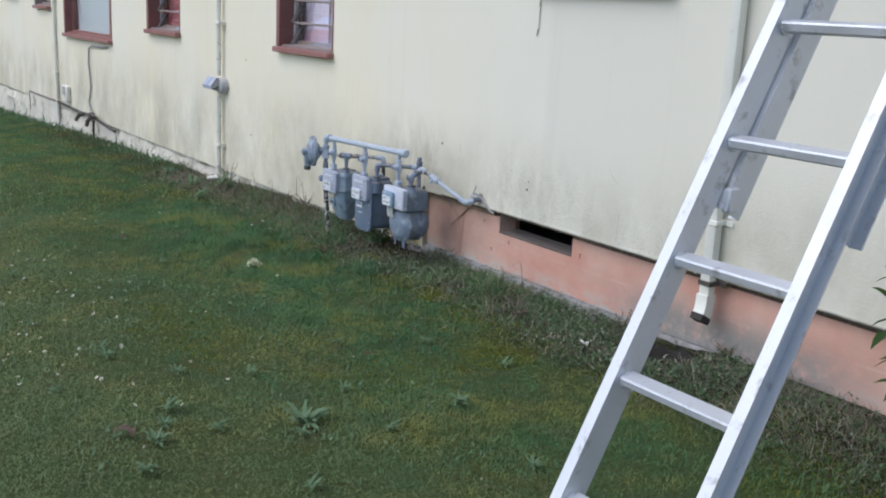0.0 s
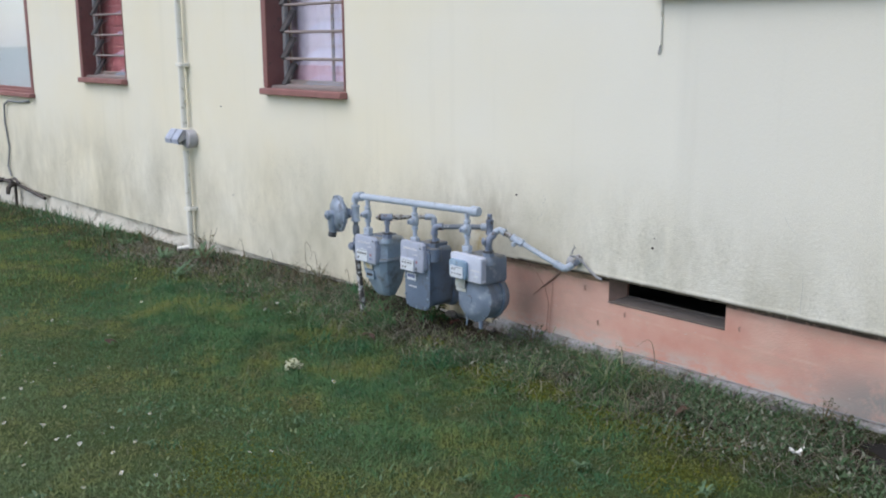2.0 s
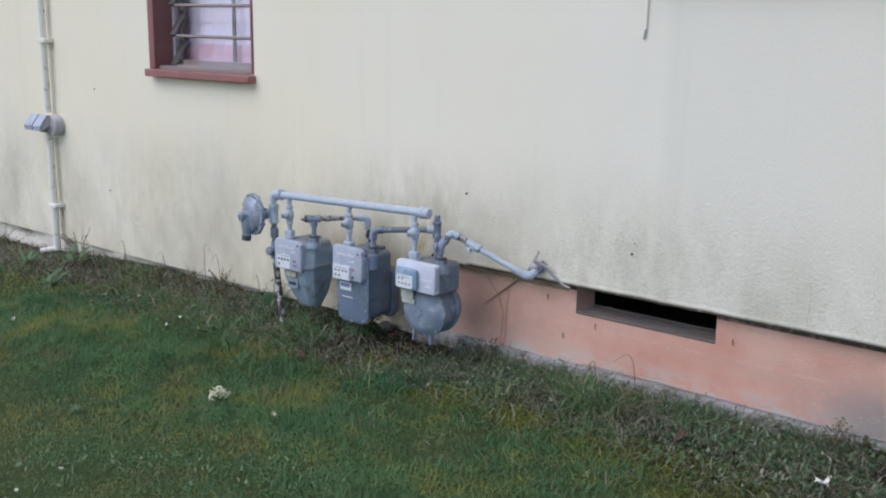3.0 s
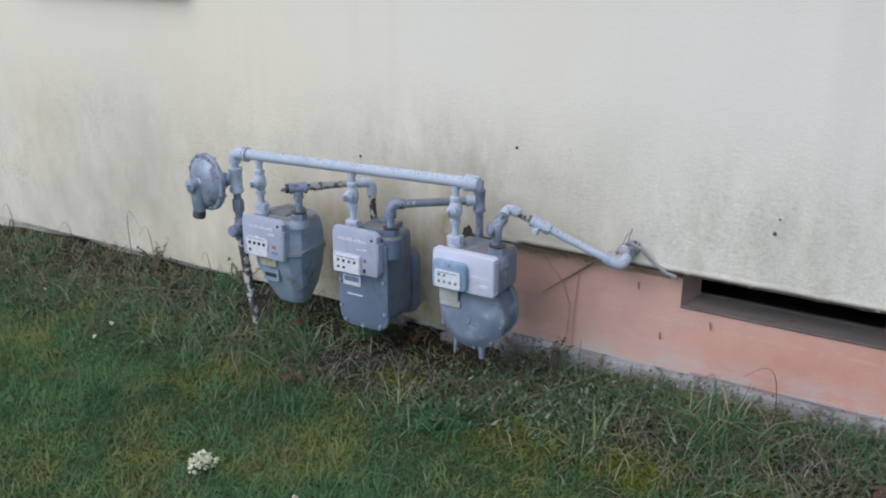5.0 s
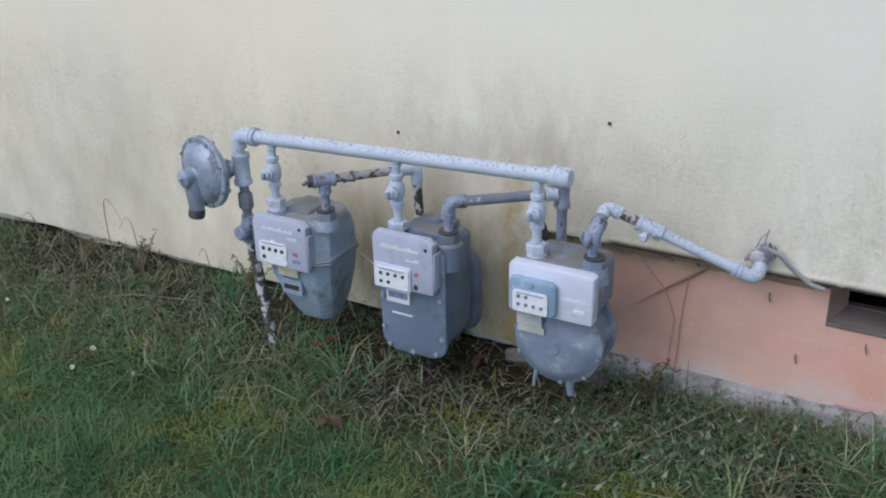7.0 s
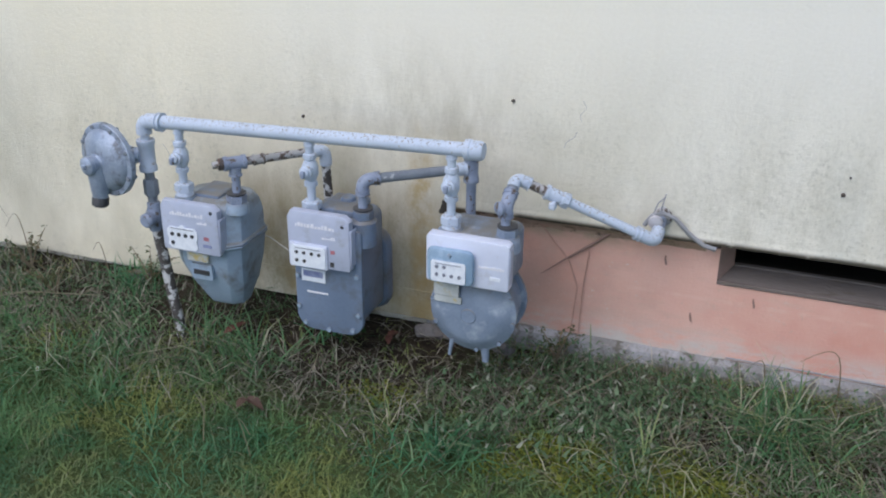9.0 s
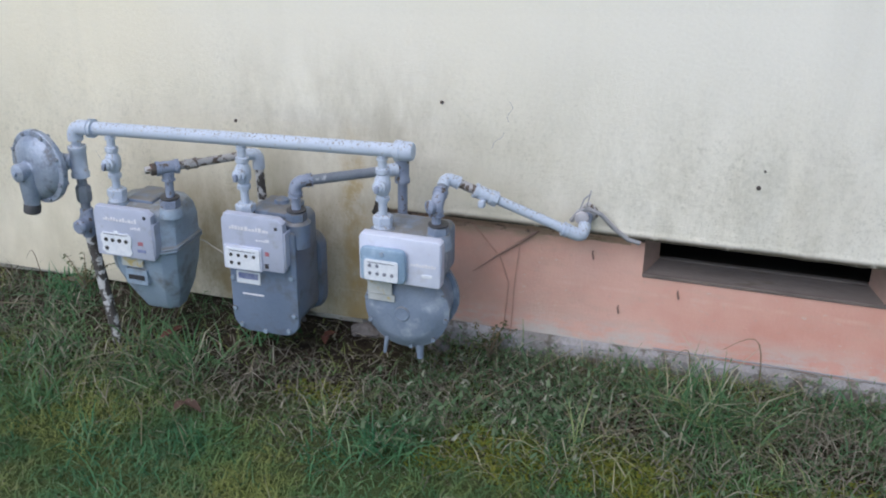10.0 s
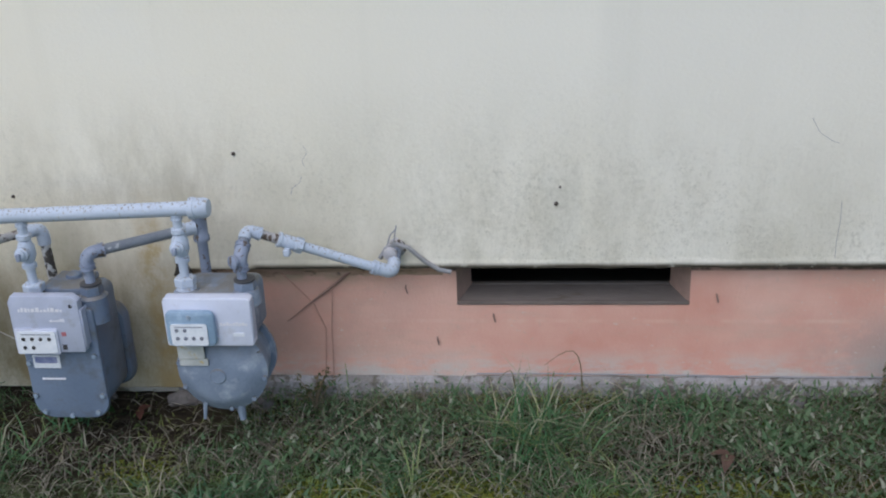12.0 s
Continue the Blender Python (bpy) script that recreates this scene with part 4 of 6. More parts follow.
# ---- downspouts and conduits ----
def build_downspout():
    d = thing("downspout", (3.4, 2.86, 0.22), "cream-painted square downspout with a dark open spout", "downspout")
    y0, y1, x0, x1 = 2.822, 2.875, 3.38, 3.425
    part("pipe", box((x0, y0, 0.36), (x1, y1, EAVE - 0.04), 0.008, seg=2), GUTTER, d)
    bm = bmesh.new()
    secs = []
    for x, z, tilt in ((3.40, 0.375, 0), (3.399, 0.335, 6), (3.392, 0.30, 18), (3.372, 0.262, 30)):
        a = radians(tilt)
        ux, uz = math.cos(a), math.sin(a)
        secs.append([(x - 0.027 * ux, y0 - 0.002, z + 0.027 * uz), (x - 0.027 * ux, y1 + 0.002, z + 0.027 * uz), (x + 0.027 * ux, y1 + 0.002, z - 0.027 * uz), (x + 0.027 * ux, y0 - 0.002, z - 0.027 * uz)])
    loft(secs, bm)
    sp = part("spout", bm, GUTTER, d)
    e = Vector((3.372, 0, 0.262))
    n = Vector((-math.sin(radians(30)), 0, -math.cos(radians(30))))
    bm = bmesh.new()
    u = Vector((math.cos(radians(30)), 0, -math.sin(radians(30))))
    ring = [[e + n * k + u * a + Vector((0, y, 0)) for a, y in ((-0.0285, y0 - 0.004), (-0.0285, y1 + 0.004), (0.0285, y1 + 0.004), (0.0285, y0 - 0.004))] for k in (-0.026, 0.002)]
    loft(ring, bm)
    part("mouth", bm, DARK_HOLE, sp, "near-black block painted as the spout's unlit inside")
    for z in (0.683, 0.425):
        bm = box((x0 - 0.004, y0 - 0.006, z - 0.011), (x1 + 0.012, y1 + 0.006, z + 0.011), 0.003)
        box((x1 + 0.006, y0 - 0.045, z - 0.011), (WALL - 0.001, y1 + 0.03, z + 0.011), 0.002, bm)
        part("strap", bm, GUTTER if z > 0.5 else IRON, d)


build_downspout()


def build_far_downspout():
    d = thing("downspout", (3.38, END - 0.06, -0.3), "slim cream downspout at the far house corner", "downspout")
    part("pipe", tube([(3.39, END - 0.05, -0.28), (3.39, END - 0.05, EAVE - 0.05)], 0.035, 12), GUTTER, d)
    for z in (0.3, 1.5, 2.4):
        part("strap", box((3.35, END - 0.09, z - 0.01), (WALL - 0.001, END - 0.01, z + 0.01), 0.002), GUTTER, d)


build_far_downspout()


def build_conduit():
    y = 7.995
    c = thing("conduit", (3.4, y, 0.0), "cream-painted electrical conduit running down to the ground", "conduit")
    part("pipe", tube([(3.40, y, 0.02), (3.40, y, 0.70)], 0.021, 12), WHITE_PIPE, c)
    part("pipe", tube([(3.40, y, 0.86), (3.40, y, EAVE - 0.04)], 0.021, 12), WHITE_PIPE, c)
    bm = tube(bend((3.40, y, 0.1), (3.40, y, 0.03), (3.33, y + 0.07, 0.015), 0.03), 0.017, 10)
    part("foot", bm, WHITE_PIPE, c)
    for z in (0.30, 1.28):
        bm = box((3.374, y - 0.05, z - 0.012), (WALL - 0.001, y + 0.03, z + 0.012), 0.003)
        part("strap", bm, WHITE_PIPE, c)
    b = thing("outlet_box", (3.4, y, 0.78), "grey weatherproof outlet box with raised flip covers on the conduit", "outlet box")
    part("body", lathe([(0.062, 0), (0.062, 0.05), (0.056, 0.058), (0.02, 0.06)], (3.438, y - 0.05, 0.785), (-1, 0, 0), 24), BOX_GREY, b)
    part("back_plate", box((3.392, y - 0.06, 0.735), (3.438, y + 0.125, 0.84), 0.012, seg=2), BOX_GREY, b)
    for dy in (0.085, -0.01):
        yy = y + dy
        prof = [(3.39, 0.846), (3.362, 0.848), (3.312, 0.786), (3.318, 0.756), (3.326, 0.756), (3.322, 0.784), (3.364, 0.838), (3.39, 0.836)]
        cover = part("cover", loft([[(px, yy + k, pz) for px, pz in prof] for k in (-0.042, 0.042)]), MODULE, b, "raised grey weather cover")
        for k in (-0.042, 0.039):
            part("cheek", loft([[(px, yy + k + q, pz) for px, pz in ((3.39, 0.84), (3.363, 0.842), (3.316, 0.785), (3.32, 0.76), (3.39, 0.79))] for q in (0, 0.003)]), BOX_GREY, cover)
        # black plate that paints the shade under the raised cover
        part("underside_shade", box((3.385, yy - 0.03, 0.745), (3.391, yy + 0.03, 0.81), 0.004), INK, b)


build_conduit()


def build_far_fixtures():
    y = 12.95
    c = thing("conduit", (3.41, y, 0.1), "thin cream conduit dropping beside the wide window", "conduit")
    part("pipe", tube([(3.415, y + 0.05, EAVE - 0.04), (3.415, y + 0.03, 1.0), (3.415, y, 0.05), (3.415, y, -0.05)], 0.02, 10), WHITE_PIPE, c)
    for z in (0.5, 1.4):
        part("strap", box((3.39, y - 0.035, z - 0.01), (WALL - 0.001, y + 0.06, z + 0.01), 0.002), WHITE_PIPE, c)
    b = thing("outlet_box", (3.4, 12.55, 0.28), "small cream outlet box low on the stucco", "outlet box")
    part("body", box((3.385, 12.45, 0.19), (3.439, 12.66, 0.38), 0.012), WHITE_PIPE, b)
    part("cover", box((3.374, 12.5, 0.27), (3.384, 12.6, 0.37), 0.006), BOX_GREY, b)
    t = thing("hose_bib", (3.4, 11.45, 0.1), "dark iron garden tap low on the wall", "tap")
    part("body", tube([(3.44, 11.45, 0.12), (3.36, 11.45, 0.12), (3.33, 11.45, 0.09), (3.32, 11.45, 0.03)], [0.018, 0.024, 0.022, 0.018], 10), IRON, t)
    part("wheel", lathe([(0.01, 0), (0.045, 0.004), (0.045, 0.014), (0.012, 0.018)], (3.37, 11.45, 0.16), (0, 0, 1), 10), IRON, t)
    part("stem", tube([(3.37, 11.45, 0.12), (3.37, 11.45, 0.17)], 0.009, 8), IRON, t)
    part("supply_pipe", tube([(3.415, 12.93, 0.15), (3.412, 12.2, 0.13), (3.41, 11.45, 0.12), (3.41, 10.75, 0.06)], 0.016, 8), IRON, t)
    part("side_body", tube([(3.42, 11.8, 0.13), (3.35, 11.82, 0.12), (3.32, 11.86, 0.05)], [0.02, 0.026, 0.018], 10), IRON, t)
    part("lever", tube([(3.36, 11.45, 0.17), (3.35, 11.3, 0.19), (3.34, 11.18, 0.16)], [0.012, 0.014, 0.01], 8), IRON, t)
    part("riser", tube([(3.40, 11.46, 0.1), (3.395, 11.46, -0.15)], 0.014, 8), IRON, t)
    w = thing("wall_cable", (3.43, 11.6, 0.2), "thin grey cable looping from the sill down the wall", "cable")
    part("cable", tube([(3.425, 10.98, 0.915), (3.422, 11.2, 0.90), (3.42, 11.5, 0.9), (3.42, 11.62, 0.86), (3.424, 11.66, 0.7), (3.425, 11.6, 0.45), (3.424, 11.68, 0.27), (3.42, 11.6, 0.18)], 0.009, 8), CABLE, w)
    p = thing("access_panel", (3.43, 13.6, 0.0), "cream-painted crawl-space access panel set into the footing", "panel")
    part("panel", box((3.425, 12.98, -0.2), (3.45, 14.34, 0.13), 0.004), RUBBLE, p)
    part("frame_top", box((3.418, 12.95, 0.131), (3.45, 14.37, 0.152), 0.003), SASH, p)
    part("frame_side", box((3.418, 14.342, -0.24), (3.45, 14.372, 0.13), 0.003), SASH, p)
    v = thing("wall_vent", (3.43, 16.47, 0.12), "small dark wall vent near the far corner", "vent")
    part("frame", box((3.425, 16.36, 0.02), (3.439, 16.58, 0.22), 0.004), BOX_GREY, v)
    for i in range(3):
        part("slat", box((3.418, 16.38, 0.05 + i * 0.055), (3.424, 16.56, 0.08 + i * 0.055)), INK, v)


build_far_fixtures()


# ---- gas installation ----
def fitting(p, axis, r, length, n=14):
    """A beaded pipe fitting's profile round a point."""
    h = length / 2
    return lathe([(r * 0.9, -h), (r * 1.12, -h), (r * 1.12, -h * 0.7), (r, -h * 0.62), (r, h * 0.62), (r * 1.12, h * 0.7), (r * 1.12, h), (r * 0.9, h)], p, axis, n)


def hexnut(p, axis, r, length):
    return lathe([(r * 0.85, -length / 2), (r, -length * 0.36), (r, length * 0.36), (r * 0.85, length / 2)], p, axis, 6)


HX, HL, HR, HZL, HZR = 3.17, 5.73, 4.885, 0.664, 0.684   # header pipe


def header_at(y):
    k = (HL - y) / (HL - HR)
    return Vector((HX + 0.025 * k, y, HZL + (HZR - HZL) * k))


DROPS = {"m1": 5.652, "m2": 5.296, "m3": 4.94}
TOPS = {"m1": 0.487, "m2": 0.487, "m3": 0.497}


def build_manifold():
    g = thing("gas_manifold", (HX, 5.3, 0.48), "pale grey gas header pipe with three shut-off cocks, paint flecked", "gas pipe")
    part("header", tube([header_at(HL), header_at(HR)], 0.0168, 16), PIPE_PAINT, g)
    c = header_at(HR)
    part("end_cap", lathe([(0.02, -0.024), (0.0248, -0.022), (0.0248, -0.010), (0.023, -0.008), (0.023, 0.014), (0.019, 0.021), (0.008, 0.0225)], c, (0, -1, 0.02), 16), PIPE_PAINT, g)
    a = header_at(HL)
    bm = tube(bend(a + Vector((0, -0.03, 0)), a + Vector((0, 0.022, 0)), a + Vector((0, 0.022, -0.035)), 0.026), 0.0195, 14)
    fit_l = part("elbow", bm, PIPE_PAINT, g)
    part("bead", fitting(a + Vector((0, -0.03, 0)), (0, 1, 0), 0.0215, 0.013), PIPE_PAINT, fit_l)
    for m, y in DROPS.items():
        h = header_at(y)
        zt = TOPS[m]
        part("tee_boss", fitting(h + Vector((0, 0, -0.019)), (0, 0, 1), 0.0125, 0.012, 12), PIPE_PAINT, g)
        part("drop_pipe", tube([h + Vector((0, 0, -0.015)), (h.x, y, zt + 0.01)], 0.0105, 12), PIPE_PAINT, g)
        cock = part("shutoff_cock", lathe([(0.012, -0.042), (0.0165, -0.04), (0.0165, -0.03), (0.013, -0.026), (0.0195, -0.012), (0.0195, 0.012), (0.013, 0.026), (0.0165, 0.03), (0.0165, 0.04), (0.012, 0.042)], (h.x, y, h.z - 0.086), (0, 0, 1), 12), PIPE_PAINT, g)
        part("cock_plug", lathe([(0.0165, 0), (0.0165, 0.012), (0.012, 0.014), (0.012, 0.02), (0.009, 0.023)], (h.x - 0.015, y, h.z - 0.086), (-1, 0, 0.1), 12), PIPE_PAINT, cock)
        part("cock_key", box((h.x - 0.046, y - 0.005, h.z - 0.095), (h.x - 0.036, y + 0.005, h.z - 0.077), 0.002), PIPE_OLD, cock)
        part("union_nut", hexnut((h.x, y, zt + 0.012), (0, 0, 1), 0.0248, 0.024), PIPE_PAINT, g)
        part("swivel", lathe([(0.02, 0), (0.0235, 0.004), (0.022, 0.012), (0.018, 0.016)], (h.x, y, zt - 0.012), (0, 0, 1), 12), METER_BLACK if m == "m2" else PIPE_PAINT, g)


build_manifold()


def build_riser():
    y, x = 5.752, HX
    g = thing("gas_riser", (x, y, 0.0), "gas riser pipe with peeling grey paint coming out of the grass", "gas pipe")
    part("nipple", tube([(x, y, 0.63), (x, y, 0.59)], 0.0118, 12), PIPE_PAINT, g)
    t = part("tee", fitting((x, y, 0.572), (0, 0, 1), 0.0205, 0.082), PIPE_PAINT, g)
    part("branch", fitting((x - 0.005, y + 0.034, 0.572), (0.1, -1, 0), 0.0185, 0.04, 12), PIPE_PAINT, t)
    part("upper_pipe", tube([(x, y, 0.53), (x, y - 0.002, 0.44)], 0.0125, 12), PIPE_DARK, g)
    part("union", hexnut((x, y - 0.001, 0.485), (0, 0, 1), 0.0195, 0.045), PIPE_DARK, g)
    v = part("service_cock", lathe([(0.014, -0.04), (0.018, -0.036), (0.018, -0.022), (0.022, -0.01), (0.022, 0.012), (0.017, 0.024), (0.017, 0.038), (0.014, 0.04)], (x, y - 0.002, 0.405), (0, 0, 1), 12), PIPE_OLD, g)
    part("cock_plug", lathe([(0.02, 0), (0.02, 0.02), (0.014, 0.026)], (x - 0.018, y - 0.002, 0.405), (-1, 0, 0), 10), PIPE_OLD, v)
    part("lower_pipe", tube([(x, y - 0.004, 0.37), (x + 0.004, y - 0.05, 0.0)], 0.0148, 12), PIPE_PEEL, g, "black pipe with peeling white paint")


build_riser()


def build_regulator():
    c, ax, left = Vector((3.122, 5.834, 0.566)), Vector((-0.97, 0.243, 0)), Vector((0.243, 0.97, 0))
    up = Vector((0, 0, 1))
    g = thing("gas_regulator", (c.x, c.y, 0.43), "grey cast gas regulator with round diaphragm housing and vent", "regulator")
    part("rear_housing", lathe([(0.028, -0.046), (0.04, -0.042), (0.058, -0.026), (0.076, -0.014), (0.082, -0.009), (0.094, -0.008), (0.095, -0.006), (0.095, -0.0005)], c, ax, 36), REG, g)
    front = part("front_housing", lathe([(0.095, 0.0005), (0.095, 0.006), (0.093, 0.008), (0.081, 0.009), (0.078, 0.014), (0.070, 0.021), (0.058, 0.027), (0.044, 0.031), (0.030, 0.033)], c, ax, 36), REG, g)
    for i in range(8):
        a = 2 * math.pi * (i + 0.5) / 8
        o = left * 0.0875 * math.cos(a) + up * 0.0875 * math.sin(a)
        part("bolt", hexnut(c + ax * 0.010 + o, ax, 0.006, 0.007), PIPE_DARK, front)
        part("nut", hexnut(c - ax * 0.011 + o, ax, 0.006, 0.008), PIPE_DARK, front)
    bon = c + ax * 0.026 + left * 0.008 - up * 0.004
    s = part("spring_bonnet", lathe([(0.03, 0), (0.027, 0.006), (0.022, 0.010), (0.0215, 0.024), (0.0235, 0.026), (0.0235, 0.036), (0.017, 0.040), (0.009, 0.041)], bon, ax, 18), REG, g)
    part("bonnet_lug", turned(box((-0.005, -0.005, -0.004), (0.005, 0.005, 0.006), 0.001), Matrix.Translation(bon + ax * 0.042)), REG, s)
    arm = [bon + ax * 0.008, bon + ax * 0.006 - up * 0.035, bon + ax * 0.004 + left * 0.003 - up * 0.07, bon + ax * 0.003 + left * 0.004 - up * 0.094]
    vent = part("vent_arm", tube(arm, [0.022, 0.024, 0.0215, 0.019], 14), REG, g)
    part("rib", tube([c + ax * 0.029 + up * 0.004 - left * 0.012, c + ax * 0.026 - left * 0.016 - up * 0.035, c + ax * 0.018 - left * 0.006 - up * 0.078], [0.004, 0.007, 0.004], 8), REG, front)
    part("rib", tube([c + ax * 0.031 + up * 0.012, c + ax * 0.026 - left * 0.03 + up * 0.026, c + ax * 0.014 - left * 0.058 + up * 0.036], [0.004, 0.005, 0.003], 8), REG, front)
    part("vent_cap", lathe([(0.019, 0), (0.0215, 0.004), (0.0215, 0.022), (0.017, 0.026), (0.0155, 0.014), (0.002, 0.012)], arm[-1] + up * 0.004, (-0.15, 0.12, -1), 16), METER_BLACK, vent)
    part("valve_body", tube([c - ax * 0.03, c - ax * 0.036 - left * 0.03 + up * 0.003, (HX - 0.002, 5.772, 0.572)], [0.03, 0.026, 0.0185], 14), REG, g)
    part("inlet_flange", fitting(c - ax * 0.036 - left * 0.038 + up * 0.004, (0.15, -1, 0.05), 0.0225, 0.018, 14), REG, g)


build_regulator()


def dial_card(parent, y0, y1, z0, z1, x, rows, cols=4, notch=False, ink=DIAL_INK):
    """A white register card with small round dials and pointers."""
    out = rounded(y0, y1, z0, z1, 0.006)
    if notch:
        ym, w = (y0 + y1) / 2, (y1 - y0)
        out = [(ym + w * 0.5 * a, (z0 + z1) / 2 + (z1 - z0) * 0.5 * b) for a, b in ((-0.8, -1), (0.7, -1), (1, -0.7), (0.92, -0.2), (1, 0.1), (1, 0.6), (0.85, 0.85), (0.2, 0.85), (0.1, 1.05), (-0.1, 1.05), (-0.2, 0.85), (-0.8, 0.9), (-1, 0.6), (-1, 0.1), (-0.9, -0.2), (-1, -0.7))]
    card = part("dial_card", slab(out, x, x - 0.003), DIAL, parent, "white register card with small dials")
    h = (z1 - z0)
    for r, (n, zz) in enumerate(rows):
        for i in range(n):
            yy = y1 - (y1 - y0) * (0.17 + 0.66 * i / max(1, cols - 1))
            part("dial", lathe([(h * 0.085, 0), (h * 0.085, 0.0015)], (x - 0.003, yy, z0 + h * zz), (-1, 0, 0), 12), ink, card)
    part("print_bar", box((x - 0.0042, y0 + (y1 - y0) * 0.12, z0 + h * 0.86), (x - 0.003, y1 - (y1 - y0) * 0.12, z0 + h * 0.89)), DIAL_INK, card)
    return card


def outlet_collar(parent, x, y, z, mat=METER_DARK):
    nut = part("outlet_nut", hexnut((x, y, z + 0.004), (0, 0, 1), 0.0255, 0.026), mat, parent)
    part("gasket", lathe([(0.0225, 0), (0.0245, 0.002), (0.0245, 0.005), (0.0125, 0.006)], (x, y, z + 0.0165), (0, 0, 1), 16), METER_BLACK, nut)


def module_plate(parent, y0, y1, z0, z1, x0, x1, mat, folded=True):
    c, k = 0.004, 0.016 if folded else 0.008
    out = [(y0, z0 + c), (y0 + c, z0), (y1 - c, z0), (y1, z0 + c), (y1, z1 - k), (y1 - k * 0.55, z1), (y0 + k, z1), (y0, z1 - k * 0.8)]
    p = part("index_module", slab(out, x0, x1, 0.003), mat, parent, "pale plastic reading module")
    if folded:
        part("module_edge", box((x0 + 0.002, y0 - 0.004, z0 + 0.012), (x1 + 0.012, y0 + 0.0005, z1 - 0.035), 0.002), mat, p)
    return p


def faded_print(parent, y, z, x, n, size, rnd):
    """A line of small pale bars."""
    for _ in range(n):
        w, h = size * rnd.uniform(0.35, 0.75), size * rnd.uniform(0.5, 1.0)
        part("print", box((x - 0.0008, y - w, z), (x, y, z + h)), PALE_INK, parent)
        y -= w + size * 0.22


def build_meter_one():
    y, zt = 5.592, 0.472
    g = thing("gas_meter", (3.2, y, 0.16), "blue-grey domestic gas meter with tapered lower case", "gas meter", "gas meters on the manifold")

    def sec(z, w, f, b, dy=0.0):
        """Rounded plan of the case at height z: half width w, front f, back b."""
        c, k = min(0.03, w * 0.42), y + dy
        out = [(f + c * 0.8, k - w, z), (f, k - w + c, z), (f, k + w - c, z), (f + c * 0.8, k + w, z), (b - c, k + w, z), (b, k + w - c, z), (b, k - w + c, z), (b - c, k - w, z)]
        return out
    lower = loft([sec(0.170, 0.044, 3.196, 3.255, -0.014), sec(0.175, 0.052, 3.188, 3.264, -0.014), sec(0.19, 0.058, 3.18, 3.272, -0.012), sec(0.235, 0.078, 3.162, 3.296, -0.006), sec(0.295, 0.093, 3.146, 3.31), sec(0.352, 0.098, 3.142, 3.316), sec(0.357, 0.103, 3.138, 3.321), sec(0.363, 0.103, 3.138, 3.321)])
    soften(lower, 0.004)
    part("lower_case", lower, METER_LIGHT, g)
    upper = loft([sec(0.364, 0.103, 3.138, 3.321), sec(0.369, 0.103, 3.138, 3.321), sec(0.373, 0.098, 3.145, 3.315), sec(0.425, 0.099, 3.148, 3.312), sec(0.455, 0.094, 3.153, 3.306), sec(0.469, 0.084, 3.163, 3.298), sec(0.473, 0.07, 3.175, 3.288)])
    soften(upper, 0.004)
    part("upper_case", upper, METER_LIGHT, g)
    part("top_cover", slab(rounded(y - 0.03, y + 0.046, 0.466, 0.481, 0.006), 3.185, 3.285, 0.005), METER_DARK, g)
    for dy in (0.06, -0.09):
        part("connection_boss", lathe([(0.03, -0.02), (0.0285, 0.0), (0.025, 0.006)], (HX + 0.005, y + dy, zt), (0, 0, 1), 16), METER_LIGHT, g)
    mod = module_plate(g, 5.527, 5.692, 0.346, 0.48, 3.117, 3.139, MODULE)
    dial_card(mod, 5.588, 5.676, 0.352, 0.416, 3.117, ((4, 0.62), (1, 0.25)), 4, True, INK)
    bars = random.Random(31)
    faded_print(mod, 5.664, 0.4435, 3.117, 12, 0.0115, bars)
    faded_print(mod, 5.588, 0.427, 3.117, 5, 0.0075, bars)
    part("badge", box((3.116, 5.556, 0.385), (3.117, 5.571, 0.395)), RED_INK, mod)
    part("badge", box((3.116, 5.55, 0.366), (3.117, 5.574, 0.374)), BLUE_INK, mod)
    part("rivet", lathe([(0.005, 0), (0.003, 0.003)], (3.117, 5.545, 0.462), (-1, 0, 0), 8), INK, mod)
    part("paper_tag", box((3.137, 5.578, 0.312), (3.142, 5.64, 0.336), 0.001), TAG, g)
    part("name_plate", slab(rounded(5.57, 5.632, 0.262, 0.305, 0.004), 3.138, 3.15), METER_LIGHT, g)
    part("print", box((3.136, 5.578, 0.276), (3.1378, 5.624, 0.289)), INK, g)
    outlet_collar(g, HX + 0.005, y - 0.09, 0.483, PIPE_OLD)
    return g


